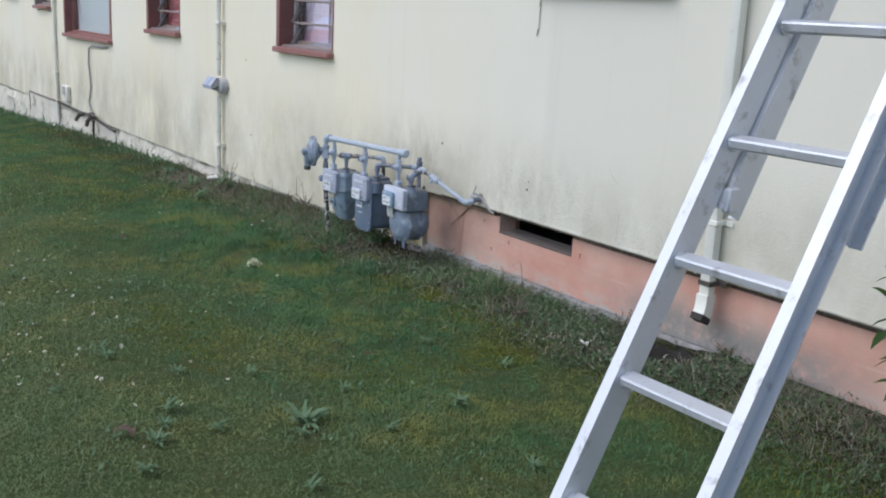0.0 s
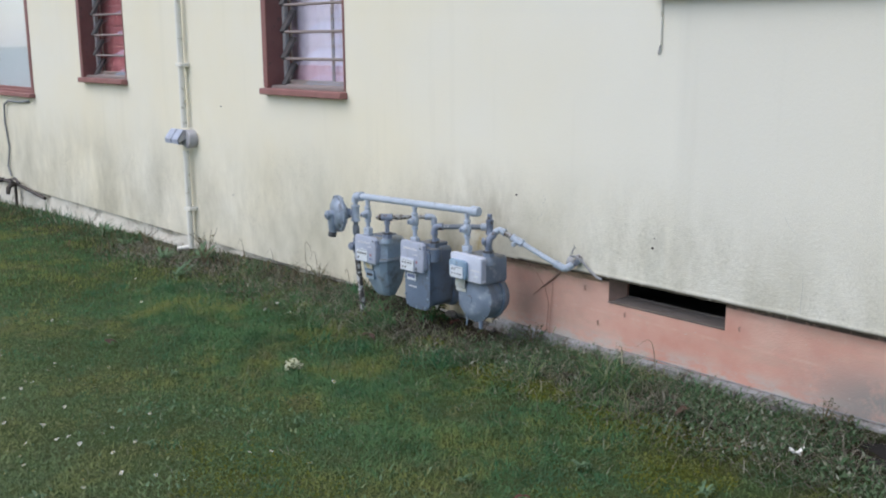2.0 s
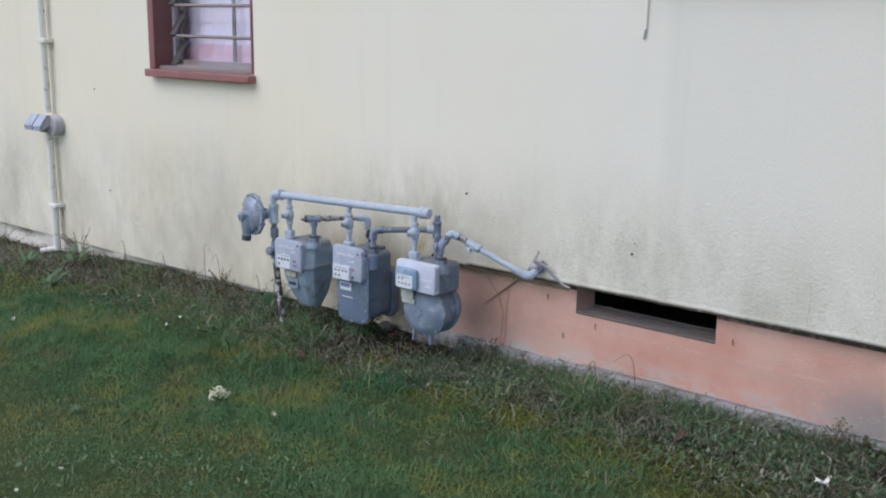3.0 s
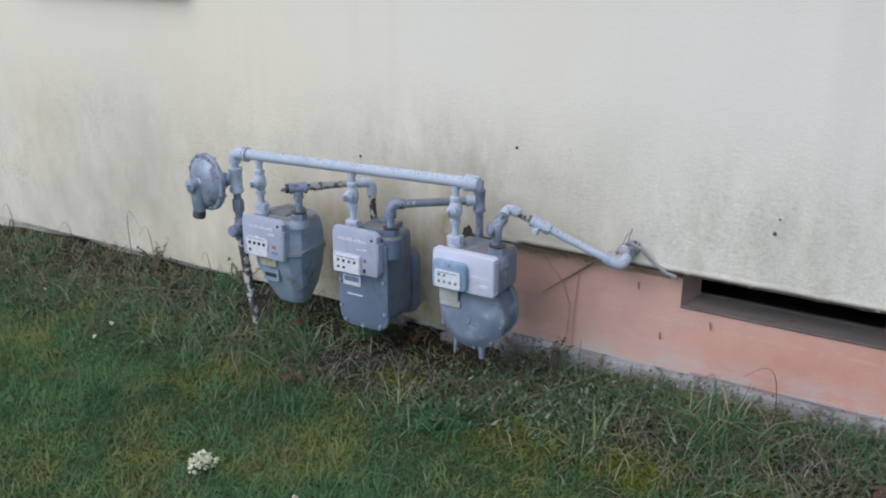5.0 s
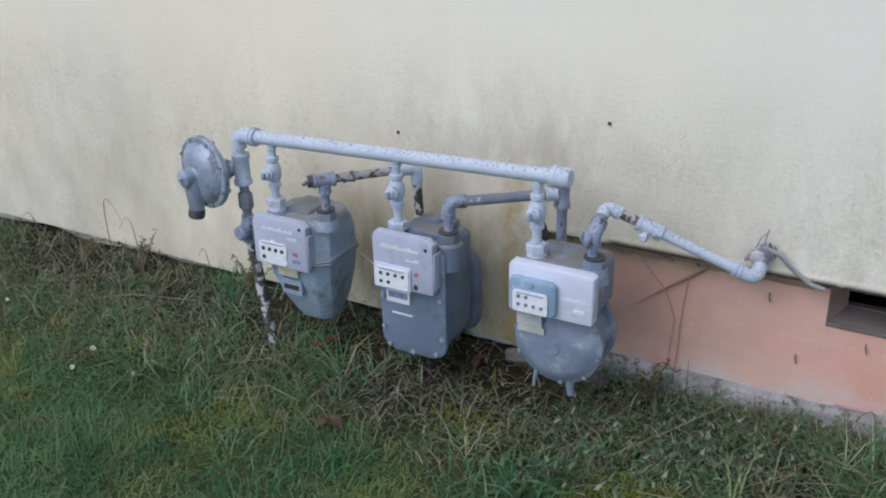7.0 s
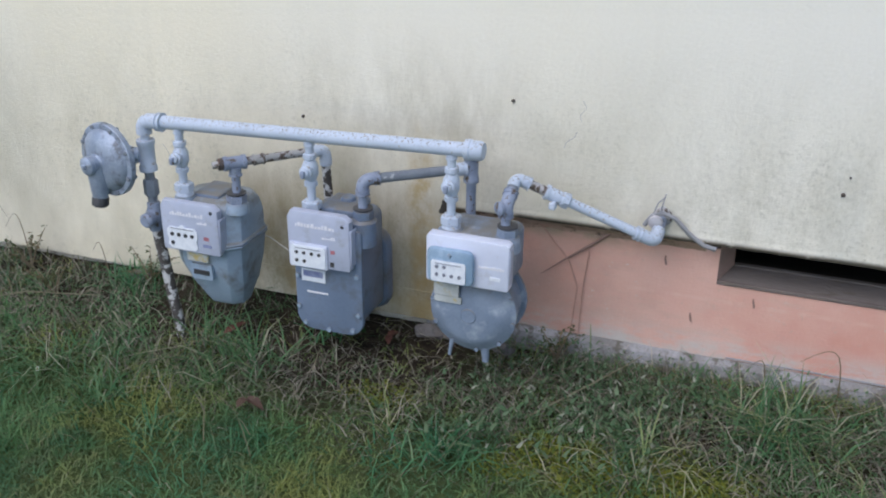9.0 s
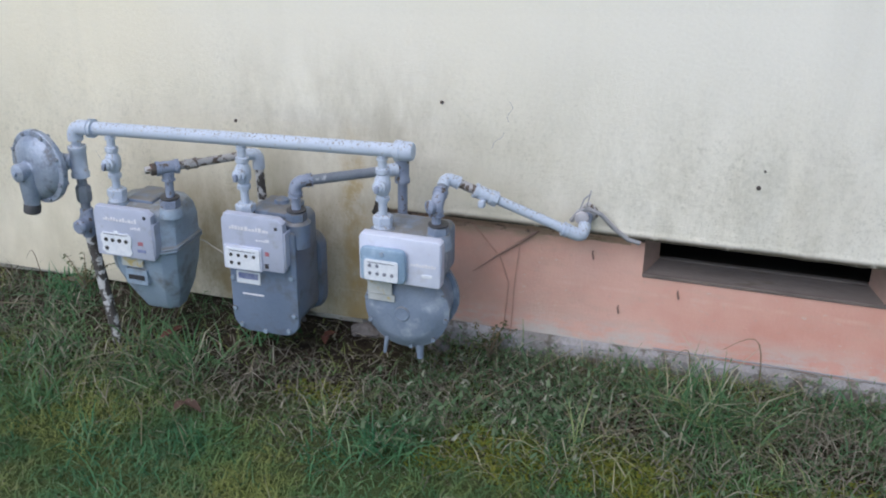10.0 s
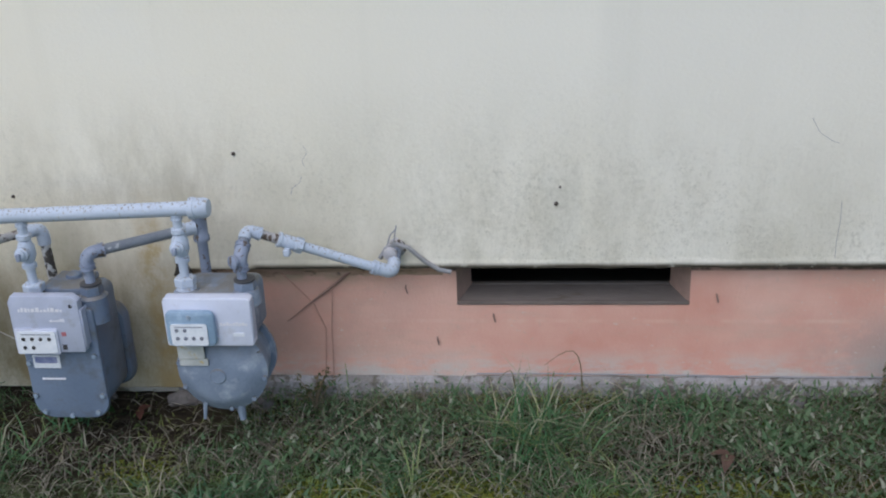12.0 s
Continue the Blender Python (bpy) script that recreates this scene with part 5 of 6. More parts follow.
def build_meter_two():
    y = 5.24
    g = thing("gas_meter", (3.2, y, 0.14), "slate-grey flat-fronted gas meter with rounded bolted cover", "gas meter", "gas meters on the manifold")
    face = rounded(5.152, 5.335, 0.172, 0.46, (0.045, 0.045, 0.012, 0.012), 6)
    part("front_cover", slab(face, 3.148, 3.164, 0.005), METER_DARK, g)
    body = rounded(5.16, 5.327, 0.185, 0.475, (0.04, 0.04, 0.025, 0.025), 6)
    part("case", slab(body, 3.165, 3.30, 0.008), METER_DARK, g)
    back = rounded(5.15, 5.337, 0.168, 0.40, (0.05, 0.05, 0.05, 0.05), 6)
    part("back_cover", slab(back, 3.302, 3.352, 0.02), METER_DARK, g)
    for yy, zz in ((5.165, 0.34), (5.163, 0.235), (5.18, 0.19), (5.245, 0.18), (5.31, 0.19), (5.326, 0.235), (5.326, 0.32)):
        part("bolt", hexnut((3.146, yy, zz), (-1, 0, 0), 0.0065, 0.008), METER_LIGHT, g)
    part("top_cover", slab(rounded(5.19, 5.285, 0.472, 0.492, 0.008), 3.19, 3.3, 0.006), METER_DARK, g)
    part("top_knob", lathe([(0.02, 0), (0.018, 0.01), (0.008, 0.016)], (3.26, 5.235, 0.49), (0, 0, 1), 12), METER_DARK, g)
    for yy in (5.296, 5.163):
        part("connection_boss", lathe([(0.036, -0.06), (0.034, 0.0), (0.027, 0.006)], (HX + 0.02, yy, 0.474), (0, 0, 1), 14), METER_DARK, g)
    mod = module_plate(g, 5.17, 5.334, 0.362, 0.503, 3.122, 3.147, MODULE)
    card = dial_card(mod, 5.232, 5.324, 0.364, 0.418, 3.117, ((4, 0.66), (2, 0.26)), 4, False, INK)
    part("card_frame", slab(rounded(5.228, 5.329, 0.36, 0.423, 0.004), 3.1172, 3.1218), MODULE_WHITE, mod)
    bars = random.Random(32)
    faded_print(mod, 5.312, 0.4640, 3.122, 12, 0.0115, bars)
    faded_print(mod, 5.242, 0.4395, 3.122, 6, 0.0085, bars)
    part("badge", box((3.121, 5.209, 0.404), (3.122, 5.22, 0.414)), RED_INK, mod)
    part("seal", box((3.1205, 5.212, 0.37), (3.122, 5.222, 0.382)), INK, mod)
    part("rivet", lathe([(0.005, 0), (0.003, 0.003)], (3.122, 5.188, 0.478), (-1, 0, 0), 8), INK, mod)
    pl = part("name_plate", box((3.145, 5.25, 0.308), (3.148, 5.315, 0.342), 0.0008), DIAL, g)
    part("print", box((3.1438, 5.256, 0.322), (3.145, 5.309, 0.338)), BLUE_INK, pl)
    part("print", box((3.146, 5.245, 0.277), (3.148, 5.302, 0.281)), PALE_INK, g)
    outlet_collar(g, HX + 0.02, 5.163, 0.486)
    return g


def build_meter_three():
    y, zc = 4.878, 0.288
    g = thing("gas_meter", (3.2, y, 0.15), "chalky grey round-cased gas meter with wide white module", "gas meter", "gas meters on the manifold")
    o = Vector((0, y, zc))
    part("front_case", lathe([(0.005, -0.007), (0.017, -0.0075), (0.02, -0.0045), (0.06, -0.002), (0.085, 0.008), (0.098, 0.024), (0.108, 0.03), (0.108, 0.04)], Vector((3.152, 0, 0)) + o, (1, 0, 0), 32), METER_TIN, g)
    part("middle_case", lathe([(0.096, 0), (0.096, 0.075)], Vector((3.192, 0, 0)) + o, (1, 0, 0), 32), METER_TIN, g)
    part("back_case", lathe([(0.108, 0), (0.108, 0.01), (0.1, 0.018), (0.088, 0.05), (0.06, 0.07), (0.02, 0.076)], Vector((3.267, 0, 0)) + o, (1, 0, 0), 32), METER_TIN, g)
    for i in range(10):
        a = 2 * math.pi * (i + 0.3) / 10
        if math.sin(a) < 0.55:
            part("bolt", hexnut((3.178, y + 0.102 * math.cos(a), zc + 0.102 * math.sin(a)), (-1, 0, 0), 0.0065, 0.012), METER_TIN, g)
    part("upper_case", slab(rounded(y - 0.088, y + 0.088, 0.36, 0.486, 0.02), 3.158, 3.305, 0.014, 3), METER_TIN, g)
    for dy, fr in ((0.055, 0.004), (-0.03, 0.008)):
        f = part("foot", tube([(3.19, y + dy, zc - 0.095), (3.188, y + dy * 1.1, zc - 0.138)], [fr * 1.5, fr], 10), METER_TIN, g)
    for yy in (4.94, 4.803):
        part("connection_boss", lathe([(0.034, -0.03), (0.031, 0.0), (0.026, 0.006)], (HX + 0.025, yy, 0.484), (0, 0, 1), 14), METER_TIN, g)
    mod = module_plate(g, 4.776, 4.975, 0.38, 0.497, 3.122, 3.155, MODULE_WHITE, False)
    h = part("dial_housing", slab(rounded(4.855, 4.968, 0.385, 0.473, 0.016), 3.104, 3.1225, 0.008), LENS_GLASS, mod)
    dial_card(h, 4.872, 4.955, 0.392, 0.444, 3.1035, ((4, 0.34), (2, 0.72)), 4)
    part("screw", lathe([(0.006, 0), (0.004, 0.004)], (3.104, 4.912, 0.459), (-1, 0, 0), 8), METER_LIGHT, h)
    faded_print(mod, 4.848, 0.431, 3.122, 9, 0.0085, random.Random(33))
    part("print", box((3.1205, 4.795, 0.405), (3.122, 4.82, 0.413)), DIAL, mod)
    part("module_rim", box((3.126, 4.7735, 0.395), (3.15, 4.7765, 0.482), 0.001), MODULE, mod)
    t = part("paper_tag", box((3.138, 4.9, 0.338), (3.143, 4.962, 0.379), 0.001), TAG, g)
    part("name_plate", box((3.142, 4.895, 0.318), (3.147, 4.962, 0.336), 0.001), TAG, g)
    outlet_collar(g, HX + 0.025, 4.803, 0.493, METER_TIN)
    return g


build_meter_one()
build_meter_two()
build_meter_three()


def build_outlets():
    a = thing("outlet_pipe", (3.25, 5.4, 0.3), "rust-flecked grey outlet pipe from the tapered meter", "gas pipe", "meter outlet pipes")
    s = Vector((HX + 0.005, 5.50, 0.5))
    part("nipple", tube([s, (s.x, s.y, 0.57)], 0.011, 12), PIPE_OLD, a)
    t = part("tee", fitting((s.x, s.y, 0.582), (0.69, -0.72, 0), 0.0165, 0.056, 14), PIPE_OLD, a)
    part("tee_branch", fitting((s.x, s.y, 0.56), (0, 0, 1), 0.0155, 0.022, 14), PIPE_OLD, t)
    part("plug", tube([(s.x - 0.02, s.y + 0.021, 0.582), (s.x - 0.028, s.y + 0.029, 0.582)], 0.0155, 12), IRON, t)
    part("plug_head", tube([(s.x - 0.028, s.y + 0.029, 0.582), (s.x - 0.038, s.y + 0.04, 0.582)], 0.0095, 4), PIPE_MOTTLED, t)
    part("run", tube([(s.x + 0.015, s.y - 0.015, 0.582), (3.325, 5.345, 0.586)], 0.0108, 12), PIPE_MOTTLED, a)
    part("coupling", fitting((s.x + 0.042, s.y - 0.043, 0.5828), (0.69, -0.72, 0.02), 0.013, 0.028, 12), PIPE_MOTTLED, a)
    part("elbow", tube(bend((3.305, 5.365, 0.586), (3.337, 5.333, 0.586), (3.337, 5.333, 0.545), 0.022), 0.0162, 12), PIPE_PAINT, a)
    part("drop", tube([(3.337, 5.333, 0.56), (3.345, 5.32, 0.12)], 0.0118, 12), PIPE_PEEL, a)
    b = thing("outlet_pipe", (3.25, 5.05, 0.3), "dark grey outlet pipe from the flat-fronted meter", "gas pipe", "meter outlet pipes")
    s = Vector((HX + 0.02, 5.163, 0.49))
    part("nipple", tube([s, (s.x, s.y, 0.545)], 0.0115, 12), PIPE_OLD, b)
    e = Vector((s.x, s.y, 0.578))
    far = Vector((3.335, 4.94, 0.588))
    d = (far - e).normalized()
    el = part("elbow", tube(bend((s.x, s.y, 0.545), e, e + d * 0.036, 0.022), 0.0158, 12), PIPE_OLD, b)
    part("lower_bead", fitting((s.x, s.y, 0.546), (0, 0, 1), 0.0165, 0.012, 12), PIPE_OLD, el)
    part("bead", fitting(e + d * 0.036, d, 0.0165, 0.012, 12), PIPE_OLD, el)
    part("run", tube([e + d * 0.034, far], 0.0125, 12), PIPE_DARK, b)
    tt = part("tee", fitting(far, (0, 0, 1), 0.0175, 0.07, 12), PIPE_OLD, b)
    part("branch", fitting(far - d * 0.026, d, 0.0165, 0.028, 12), PIPE_PAINT, tt)
    part("drop", tube([far + Vector((0, 0, 0.06)), far + Vector((0.004, 0, -0.42))], 0.0125, 12), PIPE_OLD, b)
    c = thing("outlet_pipe", (3.3, 4.65, 0.45), "pale grey outlet pipe slanting down into the house wall", "gas pipe", "meter outlet pipes")
    s = Vector((HX + 0.025, 4.808, 0.49))
    part("nipple", tube([s, (s.x, s.y, 0.555)], 0.0115, 12), PIPE_OLD, c)
    p1, p2, end = Vector((s.x, s.y, 0.562)), Vector((3.262, 4.806, 0.606)), Vector((3.345, 4.508, 0.469))
    d = (end - p2).normalized()
    q = (p2 - p1).normalized()
    el = part("elbow", tube(bend((s.x, s.y, 0.538), p1, p1 + q * 0.034, 0.016), 0.0162, 12), PIPE_OLD, c)
    part("bead", fitting((s.x, s.y, 0.54), (0, 0, 1), 0.0165, 0.012, 12), PIPE_OLD, el)
    part("bead", fitting(p1 + q * 0.034, q, 0.0165, 0.012, 12), PIPE_OLD, el)
    part("cock_plug", lathe([(0.0165, 0), (0.0165, 0.008), (0.010, 0.012)], (s.x - 0.014, s.y + 0.008, 0.56), (-0.8, 0.6, 0), 12), PIPE_OLD, el)
    part("close_nipple", tube([p1 + q * 0.03, p2 - q * 0.026], 0.0122, 12), PIPE_DARK, c)
    st = part("street_elbow", tube(bend(p2 - q * 0.028, p2, p2 + d * 0.03, 0.018), 0.0148, 12), PIPE_PAINT, c)
    part("bead", fitting(p2 + d * 0.03, d, 0.0155, 0.01, 12), PIPE_PAINT, st)
    part("bare_nipple", tube([p2 + d * 0.03, p2 + d * 0.08], 0.0115, 12), PIPE_MOTTLED, c)
    u = part("union", fitting(p2 + d * 0.10, d, 0.0165, 0.05, 12), PIPE_PAINT, c)
    part("union_nut", hexnut(p2 + d * 0.128, d, 0.0195, 0.016), PIPE_PAINT, u)
    part("lug", box((p2 + d * 0.1 - Vector((0.03, 0.008, 0.026))), (p2 + d * 0.1 + Vector((-0.01, 0.008, -0.008))), 0.003), PIPE_PAINT, u)
    part("run", tube([p2 + d * 0.11, end], 0.0118, 12), PIPE_PAINT, c)
    part("wall_elbow", tube(bend(end - d * 0.03, end + d * 0.022, end + d * 0.022 + Vector((0.04, 0.0, 0.012)), 0.02), 0.0162, 12), PIPE_PAINT, c)
    part("wall_bead", fitting(end - d * 0.022, d, 0.0165, 0.012, 12), PIPE_PAINT, c)
    part("stub", tube([end + d * 0.022 + Vector((0.04, 0, 0.01)), (WALL + 0.03, end.y + d.y * 0.022, end.z + 0.02)], 0.0135, 10), PIPE_OLD, c)
    w = thing("bonding_wire", (3.43, 4.43, 0.45), "stiff grey bonding wire bent along the stucco's lower edge", "wire")
    part("wire", tube([(3.405, 4.525, 0.475), (3.40, 4.508, 0.503), (3.405, 4.485, 0.512), (3.415, 4.455, 0.498), (3.428, 4.420, 0.458), (3.437, 4.385, 0.43), (3.437, 4.355, 0.424)], 0.0058, 8), CABLE, w)
    part("clamp", lathe([(0.012, -0.007), (0.017, -0.005), (0.017, 0.005), (0.012, 0.007)], (3.395, 4.498, 0.49), (1, 0, 0.2), 10), BOX_GREY, w)
    part("tail", tube([(3.40, 4.508, 0.5), (3.405, 4.497, 0.535), (3.41, 4.482, 0.55)], 0.002, 6), CABLE, w)
    part("tail", tube([(3.40, 4.508, 0.5), (3.395, 4.488, 0.52), (3.4, 4.480, 0.562)], 0.0018, 6), CABLE, w)
    w = thing("thin_wire", (3.3, 5.45, 0.3), "thin pale wire strung between two gas meters", "wire")
    part("wire", tube([(3.30, 5.57, 0.346), (3.30, 5.49, 0.333), (3.272, 5.41, 0.312), (3.225, 5.325, 0.30)], 0.0014, 6), PALE_WIRE, w)
    pl = thing("mortar_patch", (3.436, 4.47, 0.49), "broken grey mortar round the gas pipe entry", "mortar")
    bm = bmesh.new()
    bmesh.ops.create_icosphere(bm, subdivisions=2, radius=1)
    for v in bm.verts:
        k = 1 + 0.35 * noise.noise(v.co * 2.3)
        v.co = Vector((3.44 + 0.01 * v.co.x * k, 4.488 + 0.024 * v.co.y * k, 0.492 + 0.024 * v.co.z * k))
    part("patch", bm, PIPE_MOTTLED, pl)


build_outlets()


# ---- small things on the wall ----
def build_wall_marks():
    def bolt(y, z, r=0.006, x=WALL):
        t = thing("wall_bolt", (x, y, z), "small dark rusty bolt head in the stucco", "bolt", "bolts in the wall")
        part("head", lathe([(r, 0), (r, 0.004), (r * 0.6, 0.007)], (x + 0.001, y, z), (-1, 0, 0), 8), IRON, t)
    for y, z, r in ((4.871, 0.735, 0.005), (5.446, 0.632, 0.0045), (4.097, 0.6, 0.0055), (4.088, 0.642, 0.003), (7.45, 0.45, 0.004), (7.55, 1.02, 0.004)):
        bolt(y, z, r)
    for y, z in ((4.254, 0.28), (4.4, 0.215), (3.70, 0.335), (4.475, 0.36)):
        t = thing("bent_nail", (BASE, y, z), "short bent rusty nail in the painted foundation", "nail", "nails in the foundation")
        part("nail", tube([(BASE + 0.004, y, z + 0.012), (BASE - 0.008, y, z + 0.008), (BASE - 0.009, y - 0.004, z - 0.008)], 0.0022, 6), VINE, t)
    w = thing("hanging_cable", (WALL, 4.09, 1.37), "cut cable end hanging below the high window", "cable")
    part("cable", tube([(WALL - 0.006, 4.088, 1.64), (WALL - 0.006, 4.09, 1.41)], 0.004, 6), WHITE_PIPE, w)
    part("tip", tube([(WALL - 0.006, 4.09, 1.412), (WALL - 0.009, 4.096, 1.375)], 0.0035, 6), CABLE, w)
    w = thing("footing_cable", (BASE, 3.7, 0.118), "thin dark cable lying along the top of the footing", "cable")
    part("cable", tube([(BASE - 0.006, y, 0.119 + 0.003 * math.sin(5 * y)) for y in (4.3, 4.1, 3.8, 3.5, 3.2, 2.9, 2.6)], 0.002, 6), CABLE, w)
    v = thing("dead_vine", (BASE, 4.7, 0.1), "dark dead vine stems clinging to the salmon foundation", "vine")
    for pts, r in (([(BASE - 0.004, 4.61, 0.415), (BASE - 0.006, 4.66, 0.375), (BASE - 0.005, 4.73, 0.32), (BASE - 0.004, 4.79, 0.27)], [0.0035, 0.004, 0.0022, 0.001]), ([(BASE - 0.004, 4.80, 0.415), (BASE - 0.005, 4.75, 0.36), (BASE - 0.005, 4.715, 0.32), (BASE - 0.006, 4.69, 0.25), (BASE - 0.008, 4.70, 0.12)], 0.0016), ([(BASE - 0.005, 4.665, 0.36), (BASE - 0.006, 4.675, 0.25), (BASE - 0.01, 4.68, 0.08)], 0.0014)):
        part("stem", tube(pts, r, 6), VINE if isinstance(r, list) else VINE_FAINT, v)


build_wall_marks()


# ---- growing things ----
def blades(name, roots, height, width, lean, mat, parent=None, label="", seed=1, droop=0.5):
    """Grass blades with a bent tip on the given roots (x, y, z)."""
    r = np.random.default_rng(seed)
    n = len(roots)
    h, w, ln = np.broadcast_to(height, n), np.broadcast_to(width, n), np.broadcast_to(lean, n)
    a = r.uniform(0, 2 * np.pi, n)
    b = a + np.pi / 2 + r.normal(0, 0.5, n)
    away = np.stack([np.cos(a), np.sin(a), np.zeros(n)], 1)
    side = np.stack([np.cos(b), np.sin(b), np.zeros(n)], 1) * (w / 2)[:, None]
    up = np.array([0, 0, 1.0])
    mid = roots + away * (h * ln * 0.35)[:, None] + up * (h * (0.62 - 0.15 * ln))[:, None]
    tip = roots + away * (h * ln)[:, None] + up * (h * np.clip(1.0 - droop * ln ** 2, 0.1, 1))[:, None]
    v = np.stack([roots - side, roots + side, mid + side * 0.8, mid - side * 0.8, tip], 1).reshape(-1, 3)
    i = np.arange(n)[:, None] * 5
    loops = np.concatenate([i + 0, i + 1, i + 2, i + 3, i + 3, i + 2, i + 4], 1).reshape(-1)
    starts = (np.arange(n)[:, None] * 7 + np.array([0, 4])).reshape(-1)
    me = bpy.data.meshes.new(name)
    me.vertices.add(len(v))
    me.vertices.foreach_set("co", v.astype(np.float32).ravel())
    me.loops.add(len(loops))
    me.loops.foreach_set("vertex_index", loops.astype(np.int32))
    me.polygons.add(len(starts))
    me.polygons.foreach_set("loop_start", starts.astype(np.int32))
    me.update(calc_edges=True)
    me.materials.append(mat)
    ob = new(name, me)
    ob.parent = parent
    return tagged(ob, label)


def scatter(x0, x1, y0, y1, per_m2, keep=None, seed=0):
    r = np.random.default_rng(seed)
    n = int((x1 - x0) * (y1 - y0) * per_m2)
    x, y = r.uniform(x0, x1, n), r.uniform(y0, y1, n)
    ok = x > path_edge(y) + 0.01
    ok &= ~((((x - 3.31) / 0.125) ** 2 + ((y - 2.97) / 0.17) ** 2) < r.uniform(0.8, 1.3, n))
    ok &= ~((x > 3.06) & (y > 4.88) & (y < 5.88) & (r.uniform(0, 1, n) < 0.8 * smooth(3.1, 3.26, x)))
    ok &= ~((y > 5.88) & (y < 8.2) & (r.uniform(0, 1, n) < 0.6 * smooth(3.12, 3.28, x)))
    if keep is not None:
        ok &= r.uniform(0, 1, n) < keep(x, y)
    x, y = x[ok], y[ok]
    return np.stack([x, y, ground_z(x, y) - 0.004], 1)


def build_grass():
    r = np.random.default_rng(3)
    def off_moss(x, y):
        return 1 - 0.85 * mossy(x, y)

    def mossy(x, y):
        out = np.zeros_like(x)
        ragged = 0.45 * np.sin(19 * x + 7 * y + 2 * np.sin(11 * y)) * np.sin(17 * y - 8 * x) + 0.25 * np.sin(41 * x) * np.sin(37 * y + 9 * x)
        for cx, cy, rx, ry, full in ((3.0, 4.58, 0.10, 0.16, 1.0), (3.03, 4.33, 0.10, 0.14, 1.0), (2.97, 4.70, 0.06, 0.10, 1.0), (3.11, 5.095, 0.045, 0.10, 1.0), (2.98, 4.0, 0.08, 0.16, 0.8), (3.03, 3.72, 0.10, 0.2, 0.55), (2.8, 3.5, 0.15, 0.2, 0.55), (1.75, 4.4, 0.25, 0.4, 0.25), (2.9, 1.9, 0.3, 0.3, 0.3), (2.2, 3.5, 0.3, 0.3, 0.2)):
            out = np.maximum(out, full * np.clip(1.3 + ragged - ((x - cx) / rx) ** 2 - ((y - cy) / ry) ** 2, 0, 1))
        return out * (x > 1.0)
    lawn = thing("lawn", (0, 0, 0), "short patchy green lawn grass with olive mossy patches", "grass", kind="stuff")

    def thin(x, y):
        gaps = np.sin(7.3 * x + 2.1 * y + 1.5 * np.sin(3 * y)) * np.sin(6.1 * y - 2.7 * x + np.sin(5 * x))
        return off_moss(x, y) * (1 - 0.5 * smooth(2.9, 3.2, x)) * (1 - 0.3 * smooth(2.3, 2.8, x) * (gaps < -0.2)) - 0.1 * (np.sin(2.2 * x + 1.7 * y) * np.sin(1.9 * y - 1.1 * x) > 0.3)
    a = scatter(0.4, 3.44, 2.0, 7.2, 28000, thin, 11)
    n = len(a)
    patch = 0.7 + 0.6 * (0.5 + 0.5 * np.sin(4 * a[:, 0] + 2 * a[:, 1]) * np.sin(3.1 * a[:, 1] - a[:, 0]))
    clump = np.sin(7.3 * a[:, 0] + 2.1 * a[:, 1] + 1.5 * np.sin(3 * a[:, 1])) * np.sin(6.1 * a[:, 1] - 2.7 * a[:, 0] + np.sin(5 * a[:, 0]))
    reach = 0.6 + 0.2 * smooth(1.6, 2.4, a[:, 0]) + (0.45 + 0.55 * clump) * smooth(2.0, 2.8, a[:, 0]) * smooth(3.6, 4.4, a[:, 1])
    blades("near_grass", a, r.gamma(4, 0.0052, n) * patch * reach, r.uniform(0.0018, 0.004, n), r.uniform(0.5, 1.9, n), GRASS, lawn, seed=4, droop=0.28)
    b = scatter(0.3, 3.44, 7.2, 18.5, 4200, None, 12)
    n = len(b)
    blades("far_grass", b, r.gamma(5, 0.0045, n), r.uniform(0.004, 0.008, n), r.uniform(0.2, 1.0, n), GRASS, lawn, seed=5)
    c = scatter(0.3, 3.44, -2.0, 2.0, 5000, None, 13)
    n = len(c)
    blades("side_grass", c, r.gamma(4, 0.0075, n), r.uniform(0.002, 0.005, n), r.uniform(0.2, 1.1, n), GRASS, lawn, seed=6)
    e = scatter(-14, 3.3, 18.5, 40, 160, None, 14)
    n = len(e)
    blades("distant_grass", e, r.gamma(5, 0.012, n), r.uniform(0.02, 0.04, n), r.uniform(0.2, 1.0, n), GRASS, lawn, seed=7)
    # fuller tufts standing out of the lawn
    def tufts(name, spots, spread, width, lean, mat, parent, seed, droop=0.27):
        roots, hs = [], []
        for x, y, h, k in spots:
            roots.append(np.stack([np.minimum(x + r.normal(0, spread, k), 3.425), y + r.normal(0, spread * 1.1, k)], 1))
            hs.append(h * r.uniform(0.45, 1.15, k))
        rt, hh = np.concatenate(roots), np.concatenate(hs)
        rt = np.column_stack([rt, ground_z(rt[:, 0], rt[:, 1]) - 0.005])
        n = len(rt)
        blades(name, rt, hh, r.uniform(*width, n), r.uniform(*lean, n), mat, parent, seed=seed, droop=droop)
    spots = []
    for _ in range(330):
        x, y = r.uniform(1.5, 3.12), r.uniform(3.6, 7.4)
        if float(mossy(np.array([x]), np.array([y]))[0]) < 0.3:
            spots.append((x, y, r.uniform(0.03, 0.062) * (0.75 + 0.45 * float(smooth(2.2, 3.0, x))), int(r.uniform(16, 46))))
    tufts("lush_tufts", spots[::2], 0.034, (0.0022, 0.0042), (0.6, 1.8), LUSH, lawn, 41)
